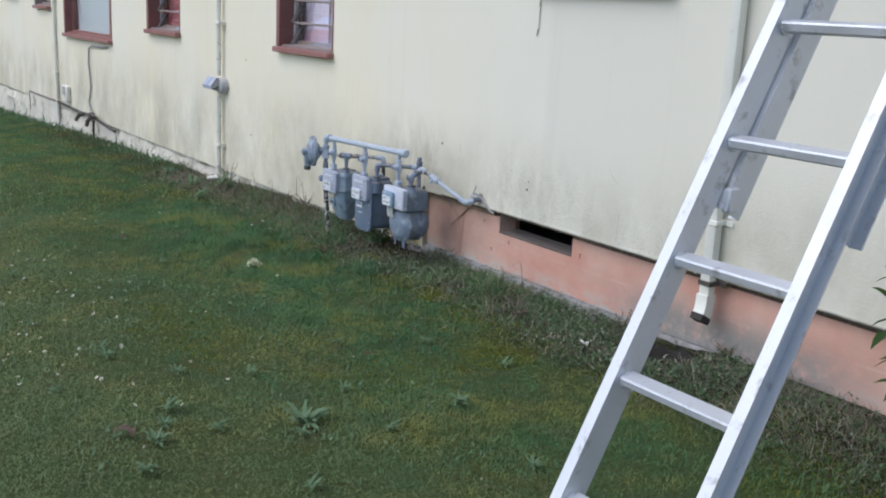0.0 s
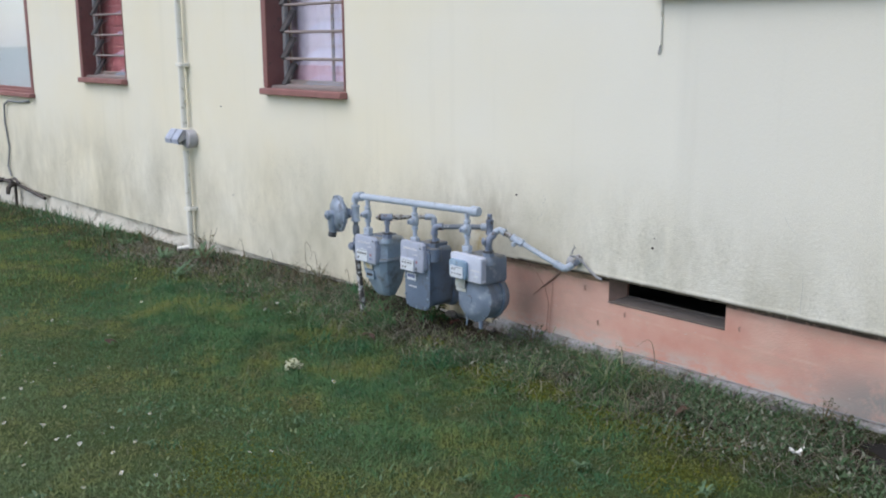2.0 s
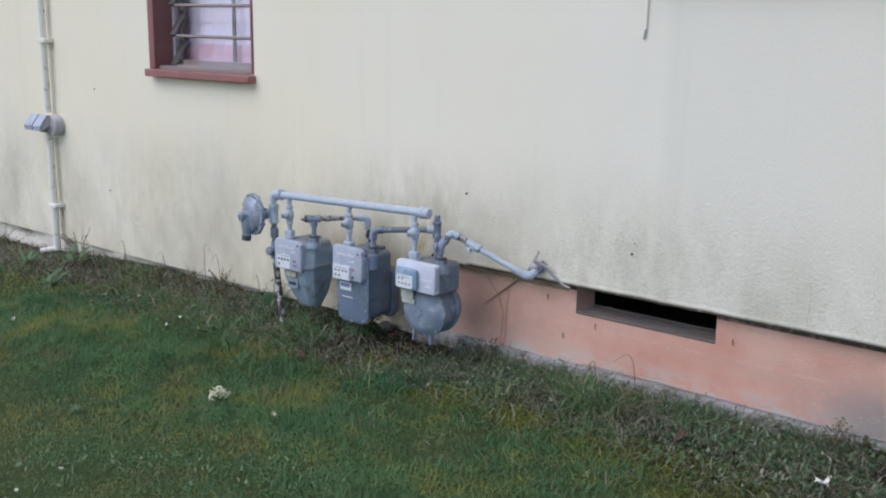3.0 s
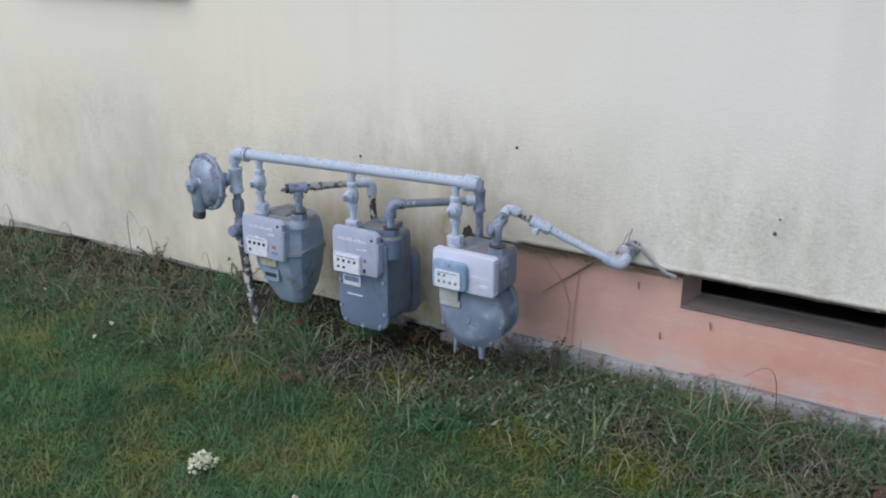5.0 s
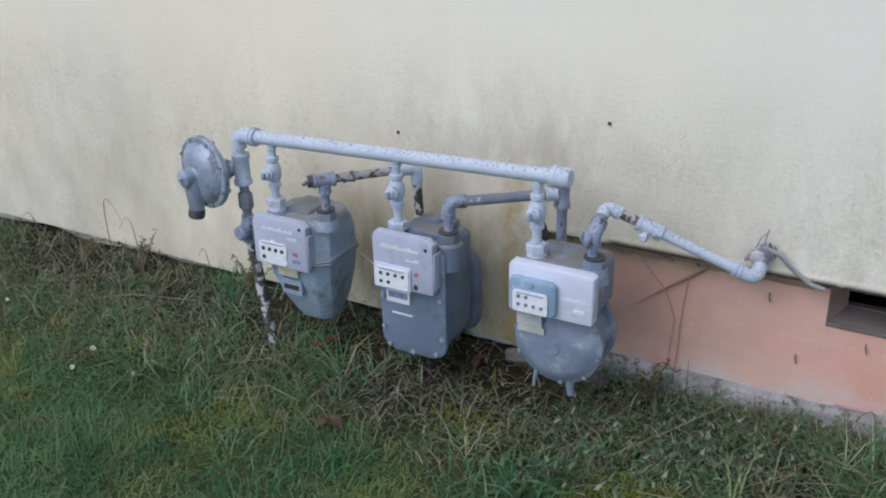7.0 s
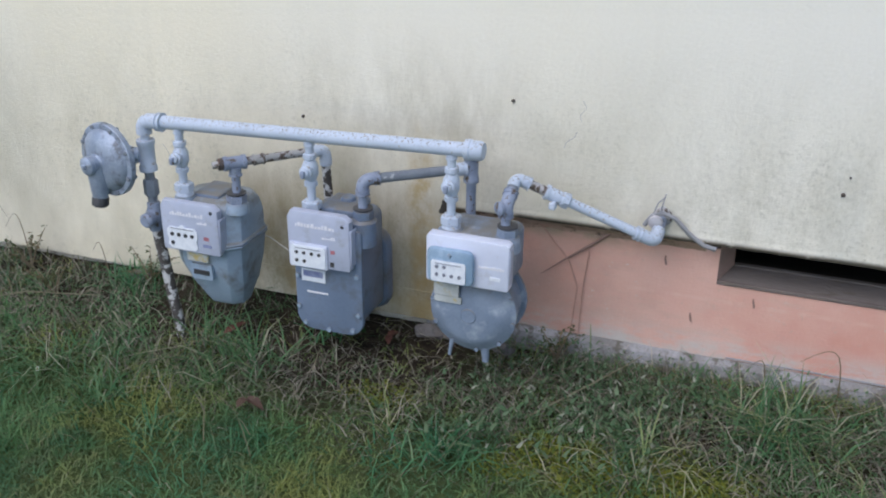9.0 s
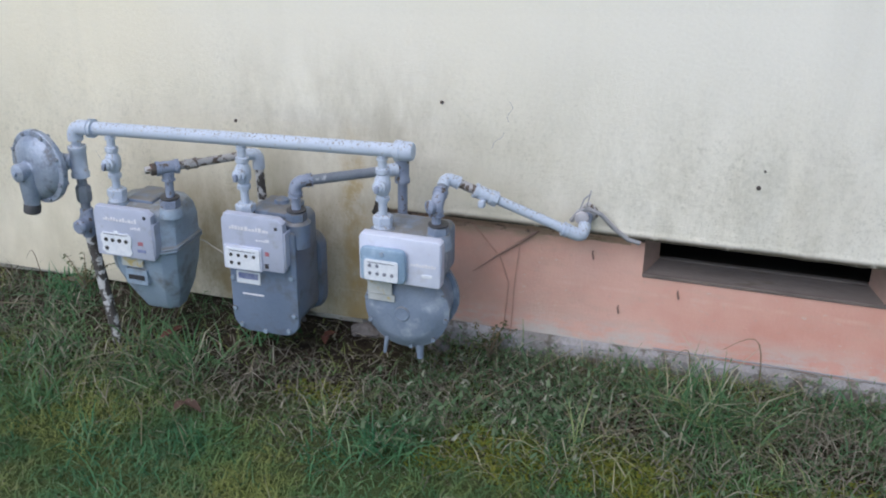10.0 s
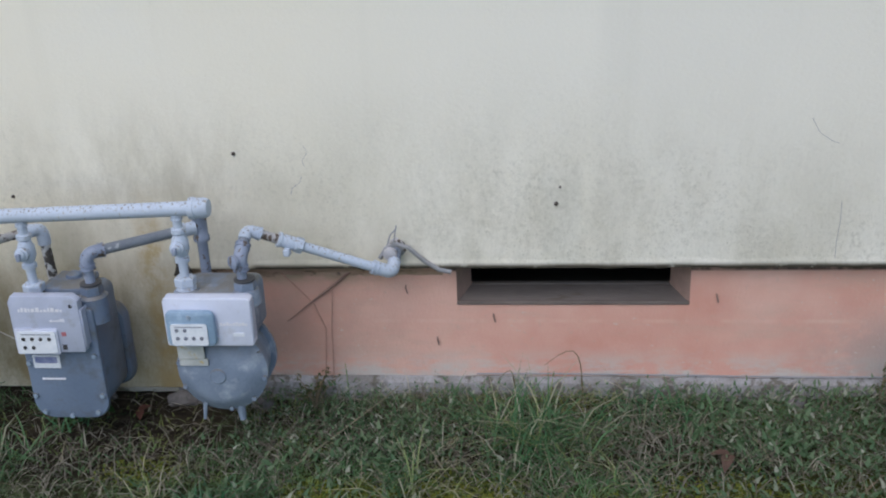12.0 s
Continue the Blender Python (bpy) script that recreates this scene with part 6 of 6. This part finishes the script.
    tufts("lawn_tufts", spots[1::2], 0.034, (0.002, 0.004), (0.6, 1.9), TUFT, lawn, 42)
    # flat broad-leaved plants and clover in patches of the lawn
    w = scatter(0.85, 2.3, 2.2, 5.4, 2600, lambda x, y: np.clip(np.sin(5.1 * x + 3 * np.sin(2.3 * y)) * np.sin(4.3 * y + 2 * np.sin(3 * x)) - 0.3, 0.03, 1) * (0.5 + 0.5 * np.sin(31 * x + 5 * y) * np.sin(27 * y - 9 * x)), 43)
    n = len(w)
    w[:, 2] += r.uniform(0.012, 0.03, n)
    blades("broad_leaves", w, r.uniform(0.009, 0.02, n), r.uniform(0.004, 0.010, n), r.uniform(0.8, 1.6, n), ROSETTE, lawn, seed=44, droop=0.2)
    # longer grass along the wall, in clumps
    long_ = thing("wall_grass", (0, 0, 0), "long arching grass and dead stalks along the foot of the wall", "grass", kind="stuff")
    spots = []
    for _ in range(230):
        y = r.uniform(1.0, 9.5) if r.uniform() < 0.75 else r.uniform(4.0, 7.0)
        x = 3.42 - abs(r.normal(0, 0.2))
        if ((x - 3.3) / 0.2) ** 2 + ((y - 2.97) / 0.26) ** 2 < 1 or float(mossy(np.array([x]), np.array([y]))[0]) > 0.3 or x < 2.75 or (x > 3.12 and 4.6 < y < 5.85):
            continue
        spots.append((x, y, r.uniform(0.035, 0.09) * (0.7 if y < 3.9 else 1.0), int(r.uniform(10, 30))))
    tufts("clumps", spots, 0.026, (0.0018, 0.0042), (0.5, 1.9), TALL, long_, 8)
    w = scatter(2.5, 3.42, 2.4, 7.0, 190, lambda x, y: smooth(2.5, 3.1, x), 31)
    n = len(w)
    w[:, 2] += 0.02
    blades("straw", w, r.uniform(0.04, 0.11, n), r.uniform(0.0014, 0.003, n), r.uniform(1.2, 2.4, n), STRAW, long_, seed=32, droop=0.15)
    # a few large arching tufts
    tufts("arching_tufts", ((3.26, 4.17, 0.17, 90), (3.25, 4.06, 0.13, 46), (3.3, 4.3, 0.12, 46), (3.18, 4.16, 0.13, 50), (3.32, 3.76, 0.10, 60), (3.24, 3.6, 0.09, 50), (3.16, 5.62, 0.15, 60), (3.08, 5.5, 0.13, 50), (3.13, 5.42, 0.15, 36), (2.88, 5.75, 0.13, 50), (2.96, 5.98, 0.12, 60), (3.2, 5.92, 0.10, 36), (3.32, 3.42, 0.08, 40), (3.12, 4.46, 0.10, 40), (3.05, 6.5, 0.11, 50), (3.2, 6.9, 0.11, 50)), 0.036, (0.003, 0.0062), (0.7, 1.9), TUFT, long_, 28)
    tufts("green_tufts", ((2.96, 4.86, 0.10, 90), (2.9, 4.98, 0.08, 60), (3.40, 6.02, 0.11, 70), (3.34, 5.98, 0.09, 40), (3.26, 4.14, 0.11, 26), (3.3, 5.33, 0.07, 40), (2.86, 5.3, 0.07, 60), (2.8, 5.55, 0.07, 50), (3.36, 3.85, 0.09, 40)), 0.03, (0.0028, 0.006), (0.5, 1.7), LUSH, long_, 45)
    tufts("pale_tufts", ((3.06, 4.42, 0.13, 36), (3.0, 4.5, 0.09, 24), (3.02, 5.02, 0.10, 26), (3.14, 5.55, 0.12, 20), (2.95, 4.3, 0.08, 20), (3.1, 3.95, 0.09, 24), (3.24, 4.15, 0.17, 30), (3.27, 4.26, 0.14, 22), (3.22, 4.05, 0.12, 18)), 0.03, (0.002, 0.0045), (0.8, 2.0), SPIKY, long_, 46, 0.2)
    d = scatter(2.8, 3.43, 1.0, 8.6, 7500, lambda x, y: smooth(2.85, 3.2, x) * off_moss(x, y), 15)
    n = len(d)
    blades("dead_grass", d, r.gamma(4, 0.011, n), r.uniform(0.0018, 0.0042, n), r.uniform(0.8, 1.9, n), DRY, long_, seed=9, droop=0.28)
    f = scatter(3.25, 3.44, 8.6, 17, 900, None, 16)
    n = len(f)
    blades("far_clumps", f, r.gamma(4, 0.016, n), r.uniform(0.005, 0.012, n), r.uniform(0.2, 1.1, n), TALL, long_, seed=10)
    # low chickweed at the foot of the wall
    g = scatter(2.95, 3.43, 1.6, 5.0, 5200, lambda x, y: off_moss(x, y) * (0.1 + 0.9 * (np.sin(5 * y) * np.sin(3 * x + 2 * y) > 0)), 17)
    n = len(g)
    g[:, 2] += r.uniform(0.01, 0.05, n)
    blades("chickweed", g, r.uniform(0.008, 0.022, n), r.uniform(0.006, 0.012, n), r.uniform(0.8, 1.6, n), CHICKWEED, long_, seed=11, droop=0.2)
    for x0, y0, y1, k, seed in ((3.14, 4.32, 4.9, 8500, 51), (3.14, 3.3, 3.72, 5200, 52), (3.28, 3.72, 4.34, 5000, 53)):
        g = scatter(x0, 3.43, y0, y1, k, None, seed)
        n = len(g)
        g[:, 2] += r.uniform(0.005, 0.055, n) + r.uniform(0, 0.022, n) * smooth(3.3, 3.38, g[:, 0])
        blades("chickweed", g, r.uniform(0.006, 0.015, n), r.uniform(0.004, 0.008, n), r.uniform(0.7, 1.7, n), CHICKWEED, long_, seed=seed, droop=0.2)
    # scruffy dark growth at the wall further along
    g = scatter(2.85, 3.43, 6.3, 13.0, 2600, lambda x, y: 0.15 + 0.85 * smooth(2.9, 3.3, x) * (np.sin(2.9 * y) > -0.6), 55)
    n = len(g)
    blades("scruff", g, r.gamma(4, 0.011, n), r.uniform(0.004, 0.011, n), r.uniform(0.5, 1.6, n), OLIVE, long_, seed=56)
    moss = thing("moss_patch", (0, 0, 0), "yellow-green moss between the grass", "moss", kind="stuff")

    m = scatter(1.2, 3.4, 1.4, 5.2, 55000, mossy, 18)
    n = len(m)
    blades("cushions", m, r.uniform(0.006, 0.02, n), r.uniform(0.004, 0.008, n), r.uniform(0.5, 1.6, n), MOSS, moss, seed=12)


build_grass()


def leaf_mesh(bm, base, heading, length, width, rise, curl=0.3, n=4):
    """A pointed leaf with a bent midrib."""
    d, s = Vector((math.cos(heading), math.sin(heading), 0)), Vector((-math.sin(heading), math.cos(heading), 0))
    left, mid, right = [], [], []
    for i in range(n + 1):
        t = i / n
        w = width * (math.sin(math.pi * (0.12 + 0.88 * t) ** 0.8) * 0.5 + (0.04 if i < n else 0))
        c = Vector(base) + d * length * t + Vector((0, 0, length * (rise * t - curl * t * t)))
        left.append(bm.verts.new(c + s * w + Vector((0, 0, w * 0.35))))
        mid.append(bm.verts.new(c))
        right.append(bm.verts.new(c - s * w + Vector((0, 0, w * 0.35))))
    for i in range(n):
        bm.faces.new((left[i], mid[i], mid[i + 1], left[i + 1]))
        bm.faces.new((mid[i], right[i], right[i + 1], mid[i + 1]))
    return bm


def build_weeds():
    r = random.Random(5)
    first = None
    spots = [(1.705, 3.17, 1.25), (2.6, 3.73, 0.9), (1.3, 4.17, 0.9), (1.33, 3.54, 1.0), (1.95, 3.0, 0.8), (2.3, 3.05, 1.0), (1.02, 3.9, 0.7), (1.15, 4.75, 0.8), (2.75, 3.35, 0.8), (1.6, 4.9, 0.6), (2.05, 5.6, 0.55), (1.25, 5.6, 0.8), (1.75, 3.75, 0.7), (1.1, 3.1, 1.0), (2.95, 7.3, 1.3), (3.25, 7.55, 1.6), (3.1, 7.8, 1.2), (3.2, 8.6, 1.2), (3.3, 9.2, 1.3), (2.2, 2.5, 0.8), (1.5, 2.75, 0.8), (1.2, 3.28, 1.1), (1.27, 3.4, 0.8), (1.42, 3.3, 0.9), (1.78, 3.22, 0.9), (1.66, 3.1, 0.8), (2.0, 3.42, 0.8), (1.5, 3.9, 0.8), (2.25, 3.95, 0.7), (1.32, 4.3, 0.7)]
    for i, (x, y, s) in enumerate(spots):
        s *= 1.0 if i == 0 or y > 7 else 0.66
        z = float(ground_z(x, y)) + 0.012
        if first is None:
            first = thing("weed", (x, y, z), "green dandelion rosette flat in the lawn", "weed", "rosette weeds in the lawn")
            for k in range(26):
                bm = leaf_mesh(bmesh.new(), (x + r.uniform(-0.02, 0.02), y + r.uniform(-0.02, 0.02), z + 0.008), k * 2.4, r.uniform(0.03, 0.08), r.uniform(0.010, 0.018), r.uniform(0.25, 1.1), r.uniform(0.3, 0.5))
                part("leaf", bm, ROSETTE, first)
            first.matrix_basis = pose(x, y, z) @ Matrix.Diagonal((s, s, s, 1))
        else:
            c = copy_thing(first, pose(x, y, z, 0, 0, r.uniform(0, 360)))
            c.scale = (s, s, s)


build_weeds()


def build_dock():
    r = random.Random(17)
    x, y = 3.30, 5.31
    z = float(ground_z(x, y))
    t = thing("dock_weed", (x, y, z), "low dark green weed with round leaves under the meters", "weed")
    for k in range(9):
        a = k * 2.4
        b = Vector((x + 0.03 * math.cos(a), y + 0.045 * math.sin(a), z + r.uniform(0.03, 0.075)))
        part("stalk", tube([(x, y, z), (Vector((x, y, z)) + b) / 2 + Vector((0, 0, 0.012)), b], [0.002, 0.0016, 0.0012], 5), LEAF, t)
        part("leaf", leaf_mesh(bmesh.new(), b, a, r.uniform(0.04, 0.06), r.uniform(0.034, 0.048), r.uniform(0.1, 0.5), 0.5, 5), LEAF, t)


build_dock()


def build_daisies():
    r = np.random.default_rng(21)
    lawn = thing("daisies", (0, 0, 0), "small white daisies scattered over the lawn", "daisies", kind="stuff")
    pts = [(2.848, 6.142), (2.926, 6.142), (2.884, 5.952), (3.02, 6.6), (2.96, 6.8)]
    for cx, cy, sx, sy, n in ((1.15, 5.1, 0.25, 0.5, 52), (1.35, 6.0, 0.25, 0.6, 42), (1.05, 4.4, 0.2, 0.5, 36), (1.6, 6.8, 0.35, 0.8, 30), (1.3, 3.6, 0.3, 0.4, 10), (1.9, 8.0, 0.5, 1.2, 14), (2.6, 7.0, 0.3, 0.5, 8), (2.0, 5.0, 0.6, 1.2, 10)):
        pts += list(zip(r.normal(cx, sx, n), r.normal(cy, sy, n)))
    pv, pf, cv, cf = [], [], [], []
    for x, y in pts:
        if x < path_edge(y) + 0.03 or x > 3.3:
            continue
        z = float(ground_z(x, y)) + r.uniform(0.03, 0.055)
        rad = r.uniform(0.0045, 0.0085)
        tx, ty = r.normal(0, 0.3, 2)
        m = 9
        for k in range(m):
            a, w = 2 * np.pi * k / m, 0.26
            b = len(pv)
            for q, aa in ((0.3, a), (1.0, a - w), (1.0, a + w)):
                dx, dy = rad * q * np.cos(aa), rad * q * np.sin(aa)
                pv.append((x + dx, y + dy, z + tx * dx + ty * dy + 0.001 * q))
            pf.append((b, b + 1, b + 2))
        b = len(cv)
        for k in range(6):
            dx, dy = rad * 0.36 * np.cos(k * np.pi / 3), rad * 0.36 * np.sin(k * np.pi / 3)
            cv.append((x + dx, y + dy, z + 0.001 + tx * dx + ty * dy))
        cv.append((x, y, z + 0.004))
        cf += [(b + k, b + (k + 1) % 6, b + 6) for k in range(6)]
    mesh_of("petals", pv, pf, PETAL, lawn)
    mesh_of("eyes", cv, cf, POLLEN, lawn)


build_daisies()


def build_litter():
    r = random.Random(9)
    # pale blossom head lying in the grass
    x, y = 2.48, 5.31
    z = float(ground_z(x, y)) + 0.03
    t = thing("fallen_blossom", (x, y, z - 0.03), "cream flower cluster lying in the grass", "flower")
    bm = bmesh.new()
    for i in range(150):
        a, q = r.uniform(0, 6.28), math.sqrt(r.uniform(0, 1))
        c = Vector((x + 0.042 * q * math.cos(a), y + 0.042 * q * math.sin(a), z + 0.035 * (1 - q * q) + r.uniform(-0.012, 0.012)))
        h = r.uniform(0, 6.28)
        leaf_mesh(bm, c, h, r.uniform(0.012, 0.02), r.uniform(0.008, 0.012), r.uniform(-0.2, 1.0), 0.3, 2)
    part("petals", turned(bm, Matrix.Translation((x, y, z)) @ Matrix.Scale(0.85, 4) @ Matrix.Translation((-x, -y, -z - 0.018))), CREAM_BLOOM, t)
    # crumpled white litter
    x, y = 3.09, 3.235
    z = float(ground_z(x, y)) + 0.035
    t = thing("paper_scrap", (x, y, z - 0.02), "crumpled white paper scrap on the grass", "litter")
    bm = bmesh.new()
    for k in range(6):
        leaf_mesh(bm, (x + r.uniform(-0.01, 0.01), y + r.uniform(-0.012, 0.012), z), k * 1.05 + r.uniform(-0.3, 0.3), r.uniform(0.016, 0.028), r.uniform(0.014, 0.022), r.uniform(0.0, 0.7), r.uniform(-0.3, 0.6), 3)
    part("sheet", bm, PAPER, t)
    for x, y, mat, s, lab in ((2.28, 3.70, RED_LEAF, 0.035, "red-brown fallen leaf on the lawn"), (1.134, 3.373, BROWN_LEAF, 0.07, "dark brown fallen leaf on the lawn"), (2.961, 5.386, BROWN_LEAF, 0.055, "dark brown fallen leaf in long grass"), (3.156, 3.708, BROWN_LEAF, 0.055, "dark brown fallen leaf in long grass"), (2.13, 2.3, RED_LEAF, 0.07, "red-brown fallen leaf on the lawn"), (2.0, 6.2, BROWN_LEAF, 0.06, "dark brown fallen leaf on the lawn"), (3.3, 5.15, RED_LEAF, 0.05, "red-brown fallen leaf under the meters"), (3.2, 5.55, RED_LEAF, 0.05, "red-brown fallen leaf under the meters")):
        z = float(ground_z(x, y)) + 0.035
        t = thing("dead_leaf", (x, y, z), lab, "leaf", "fallen leaves")
        part("blade", leaf_mesh(leaf_mesh(bmesh.new(), (x, y, z), r.uniform(0, 6), s, s * 0.5, 0.2, 0.5), (x, y, z), r.uniform(0, 6), s * 0.8, s * 0.4, 0.3, 0.4), mat, t)
    # sticks and dead stalks
    for pts in ([(3.12, 4.72, 0.06), (3.27, 4.6, 0.09), (3.36, 4.54, 0.10), (3.42, 4.5, 0.11)], [(3.14, 6.42, 0.05), (3.2, 6.25, 0.08), (3.27, 6.05, 0.07)], [(3.0, 3.5, 0.04), (3.12, 3.38, 0.06), (3.2, 3.2, 0.05)], [(3.3, 6.05, 0.06), (3.33, 5.9, 0.07), (3.36, 5.7, 0.06)]):
        t = thing("dry_stick", pts[0], "thin dry stick lying along the wall", "stick", "sticks by the wall")
        part("stem", tube(pts, [0.0028, 0.0024, 0.0018, 0.0012][:len(pts)], 6), STRAW if pts[0][1] > 4.6 else TWIG, t)
    for x, y, h, dy in ((3.34, 6.35, 0.2, 0.05), (3.36, 6.5, 0.24, -0.04), (3.38, 6.1, 0.12, 0.03), (3.3, 6.75, 0.16, 0.06), (3.4, 4.03, 0.16, 0.06), (3.41, 4.2, 0.1, 0.025), (3.36, 7.2, 0.15, 0.05)):
        z = float(ground_z(x, y))
        t = thing("dry_stalk", (x, y, z), "bent dry grass stalk standing by the wall", "stalk", "dry stalks by the wall")
        loop = [(x - 0.012 * math.sin(3 * k), y + dy * (0.1 * k + 1.5 * k ** 3), z + h * math.sin(2.35 * k)) for k in [i / 8 for i in range(9)]]
        part("stem", tube(loop, [0.0019 - 0.00015 * i for i in range(9)], 5), TWIG if y > 5 else OLIVE, t)
    # low bushy weeds against the wall
    for x, y, h, n in ((3.36, 6.38, 0.12, 10), (3.32, 6.6, 0.11, 9), (3.38, 5.95, 0.1, 10), (3.2, 7.45, 0.13, 12), (3.34, 7.65, 0.16, 14), (3.4, 4.72, 0.11, 9), (3.4, 3.3, 0.1, 10), (3.42, 2.72, 0.08, 10), (3.41, 3.2, 0.07, 8), (3.25, 6.2, 0.1, 10), (3.3, 8.5, 0.13, 10)):
        z = float(ground_z(x, y))
        t = thing("wall_weed", (x, y, z), "straggly half-dry weed with tiny leaves against the wall", "weed", "straggly weeds by the wall")
        stems, leaves = bmesh.new(), bmesh.new()
        for k in range(n):
            a, q = r.uniform(0, 6.28), r.uniform(0.3, 0.8)
            e = Vector((min(x + h * q * math.cos(a), WALL - 0.012), y + h * q * math.sin(a), z + h * r.uniform(0.5, 1.1)))
            m = Vector((x, y, z)).lerp(e, 0.5) + Vector((0, 0, h * 0.12))
            tube([(x, y, z), m, e], [0.0022, 0.0018, 0.001], 4, stems)
            for c in (m, m.lerp(e, 0.4), m.lerp(e, 0.7), e):
                for _ in range(2):
                    b = c + Vector((0, r.uniform(-0.006, 0.006), r.uniform(-0.006, 0.006)))
                    leaf_mesh(leaves, b, r.uniform(1.6, 4.7), r.uniform(0.008, 0.018), r.uniform(0.005, 0.009), r.uniform(-0.3, 0.8), 0.3, 2)
        tagged(part("stem_tangle", stems, TWIG, t), kind="stuff")
        tagged(part("foliage", leaves, OLIVE, t), kind="stuff")
    for x, y, s in ((3.41, 5.08, 0.038), (3.41, 5.01, 0.025), (3.40, 4.86, 0.03), (3.41, 3.5, 0.03), (3.42, 5.3, 0.04), (3.4, 6.0, 0.035)):
        z = float(ground_z(x, y))
        t = thing("stone", (x, y, z), "rough grey stone at the foot of the wall", "stone", "stones at the wall")
        bm = bmesh.new()
        bmesh.ops.create_icosphere(bm, subdivisions=2, radius=1)
        for v in bm.verts:
            k = 1 + 0.5 * noise.noise(v.co * 1.4 + Vector((x * 9, y * 9, 0)))
            v.co = Vector((min(x + s * 0.7 * v.co.x * k, WALL + 0.02), y + s * v.co.y * k, z + 0.012 + s * 0.55 * v.co.z * k))
        part("rock", bm, STONE, t)
    # soil in the hollow under the spout, near-black for a hole's shade
    t = thing("bare_soil", (3.33, 2.97, 0), "near-black soil painted as a shaded hole below the downspout", "soil", kind="stuff")
    bm = bmesh.new()
    ring = [bm.verts.new((3.33, 2.97, float(ground_z(3.33, 2.97)) + 0.006))]
    rows = [[bm.verts.new((3.33 + 0.105 * q * math.cos(a) * (1 + 0.25 * math.sin(3 * a)), 2.97 + 0.15 * q * math.sin(a) * (1 + 0.2 * math.cos(4 * a)), float(ground_z(3.33 + 0.105 * q * math.cos(a), 2.97 + 0.15 * q * math.sin(a))) + 0.007 * (1.4 - q) + 0.006 * noise.noise((q * 5, a * 3, 1)))) for a in [2 * math.pi * k / 28 for k in range(28)]] for q in (0.35, 0.7, 1.0)]
    for k in range(28):
        bm.faces.new((ring[0], rows[0][k], rows[0][(k + 1) % 28]))
        for p, q in zip(rows, rows[1:]):
            bm.faces.new((p[k], q[k], q[(k + 1) % 28], p[(k + 1) % 28]))
    part("soil", bm, DIRT, t)


build_litter()


def build_shrub(name, at, size, leaves, leaf, label, mats, flowers=0, seed=1):
    r = random.Random(seed)
    x, y, z = at
    t = thing(name, at, label, "shrub")
    tips = []
    for i in range(9):
        a = r.uniform(0, 6.28)
        e = Vector((x + size[0] * 0.7 * math.cos(a) * r.uniform(0.3, 1), y + size[1] * 0.7 * math.sin(a) * r.uniform(0.3, 1), z + size[2] * r.uniform(0.55, 0.95)))
        m = (Vector(at) + e) / 2 + Vector((0, 0, size[2] * 0.12))
        part("branch", tube([at, m, e], [0.012, 0.008, 0.003], 6), BARK, t)
        tips += [m, e, (m + e) / 2]
    bm = bmesh.new()
    for i in range(leaves):
        c = r.choice(tips) + Vector((r.gauss(0, size[0] * 0.22), r.gauss(0, size[1] * 0.22), r.gauss(0, size[2] * 0.14)))
        if c.x > WALL - 0.04:
            continue
        c.z = max(c.z, z + 0.03)
        leaf_mesh(bm, c, r.uniform(0, 6.28), leaf * r.uniform(0.7, 1.3), leaf * 0.45, r.uniform(-0.5, 0.9), 0.4, 3)
    part("crown", bm, mats, t)
    for i in range(flowers):
        c = r.choice(tips) + Vector((-size[0] * 0.25, r.gauss(0, size[1] * 0.3), r.gauss(0, size[2] * 0.2)))
        bm = bmesh.new()
        for k in range(9):
            leaf_mesh(bm, c, k * 0.75, 0.04, 0.034, 0.7 - 0.05 * k, 0.2, 3)
        part("blossom", bm, PINK, t, "bright pink blossom")


build_shrub("camellia", (3.12, 1.69, float(ground_z(3.12, 1.69))), (0.2, 0.18, 0.8), 380, 0.075, "small glossy-leaved shrub with bright pink blossoms by the wall", SHRUB, 5, 3)
build_shrub("hedge_shrub", (2.75, 19.4, -0.33), (0.7, 0.9, 1.7), 3600, 0.12, "dark green shrub beyond the far house corner", SHRUB, 0, 4)
build_shrub("hedge_shrub", (2.2, 21.5, -0.36), (0.9, 0.9, 1.3), 2400, 0.13, "dark green shrub beyond the far house corner", SHRUB, 0, 5)
build_shrub("border_plant", (3.1, 18.0, -0.33), (0.35, 0.5, 0.25), 900, 0.09, "low yellow-green border plant past the house corner", LIME, 0, 6)
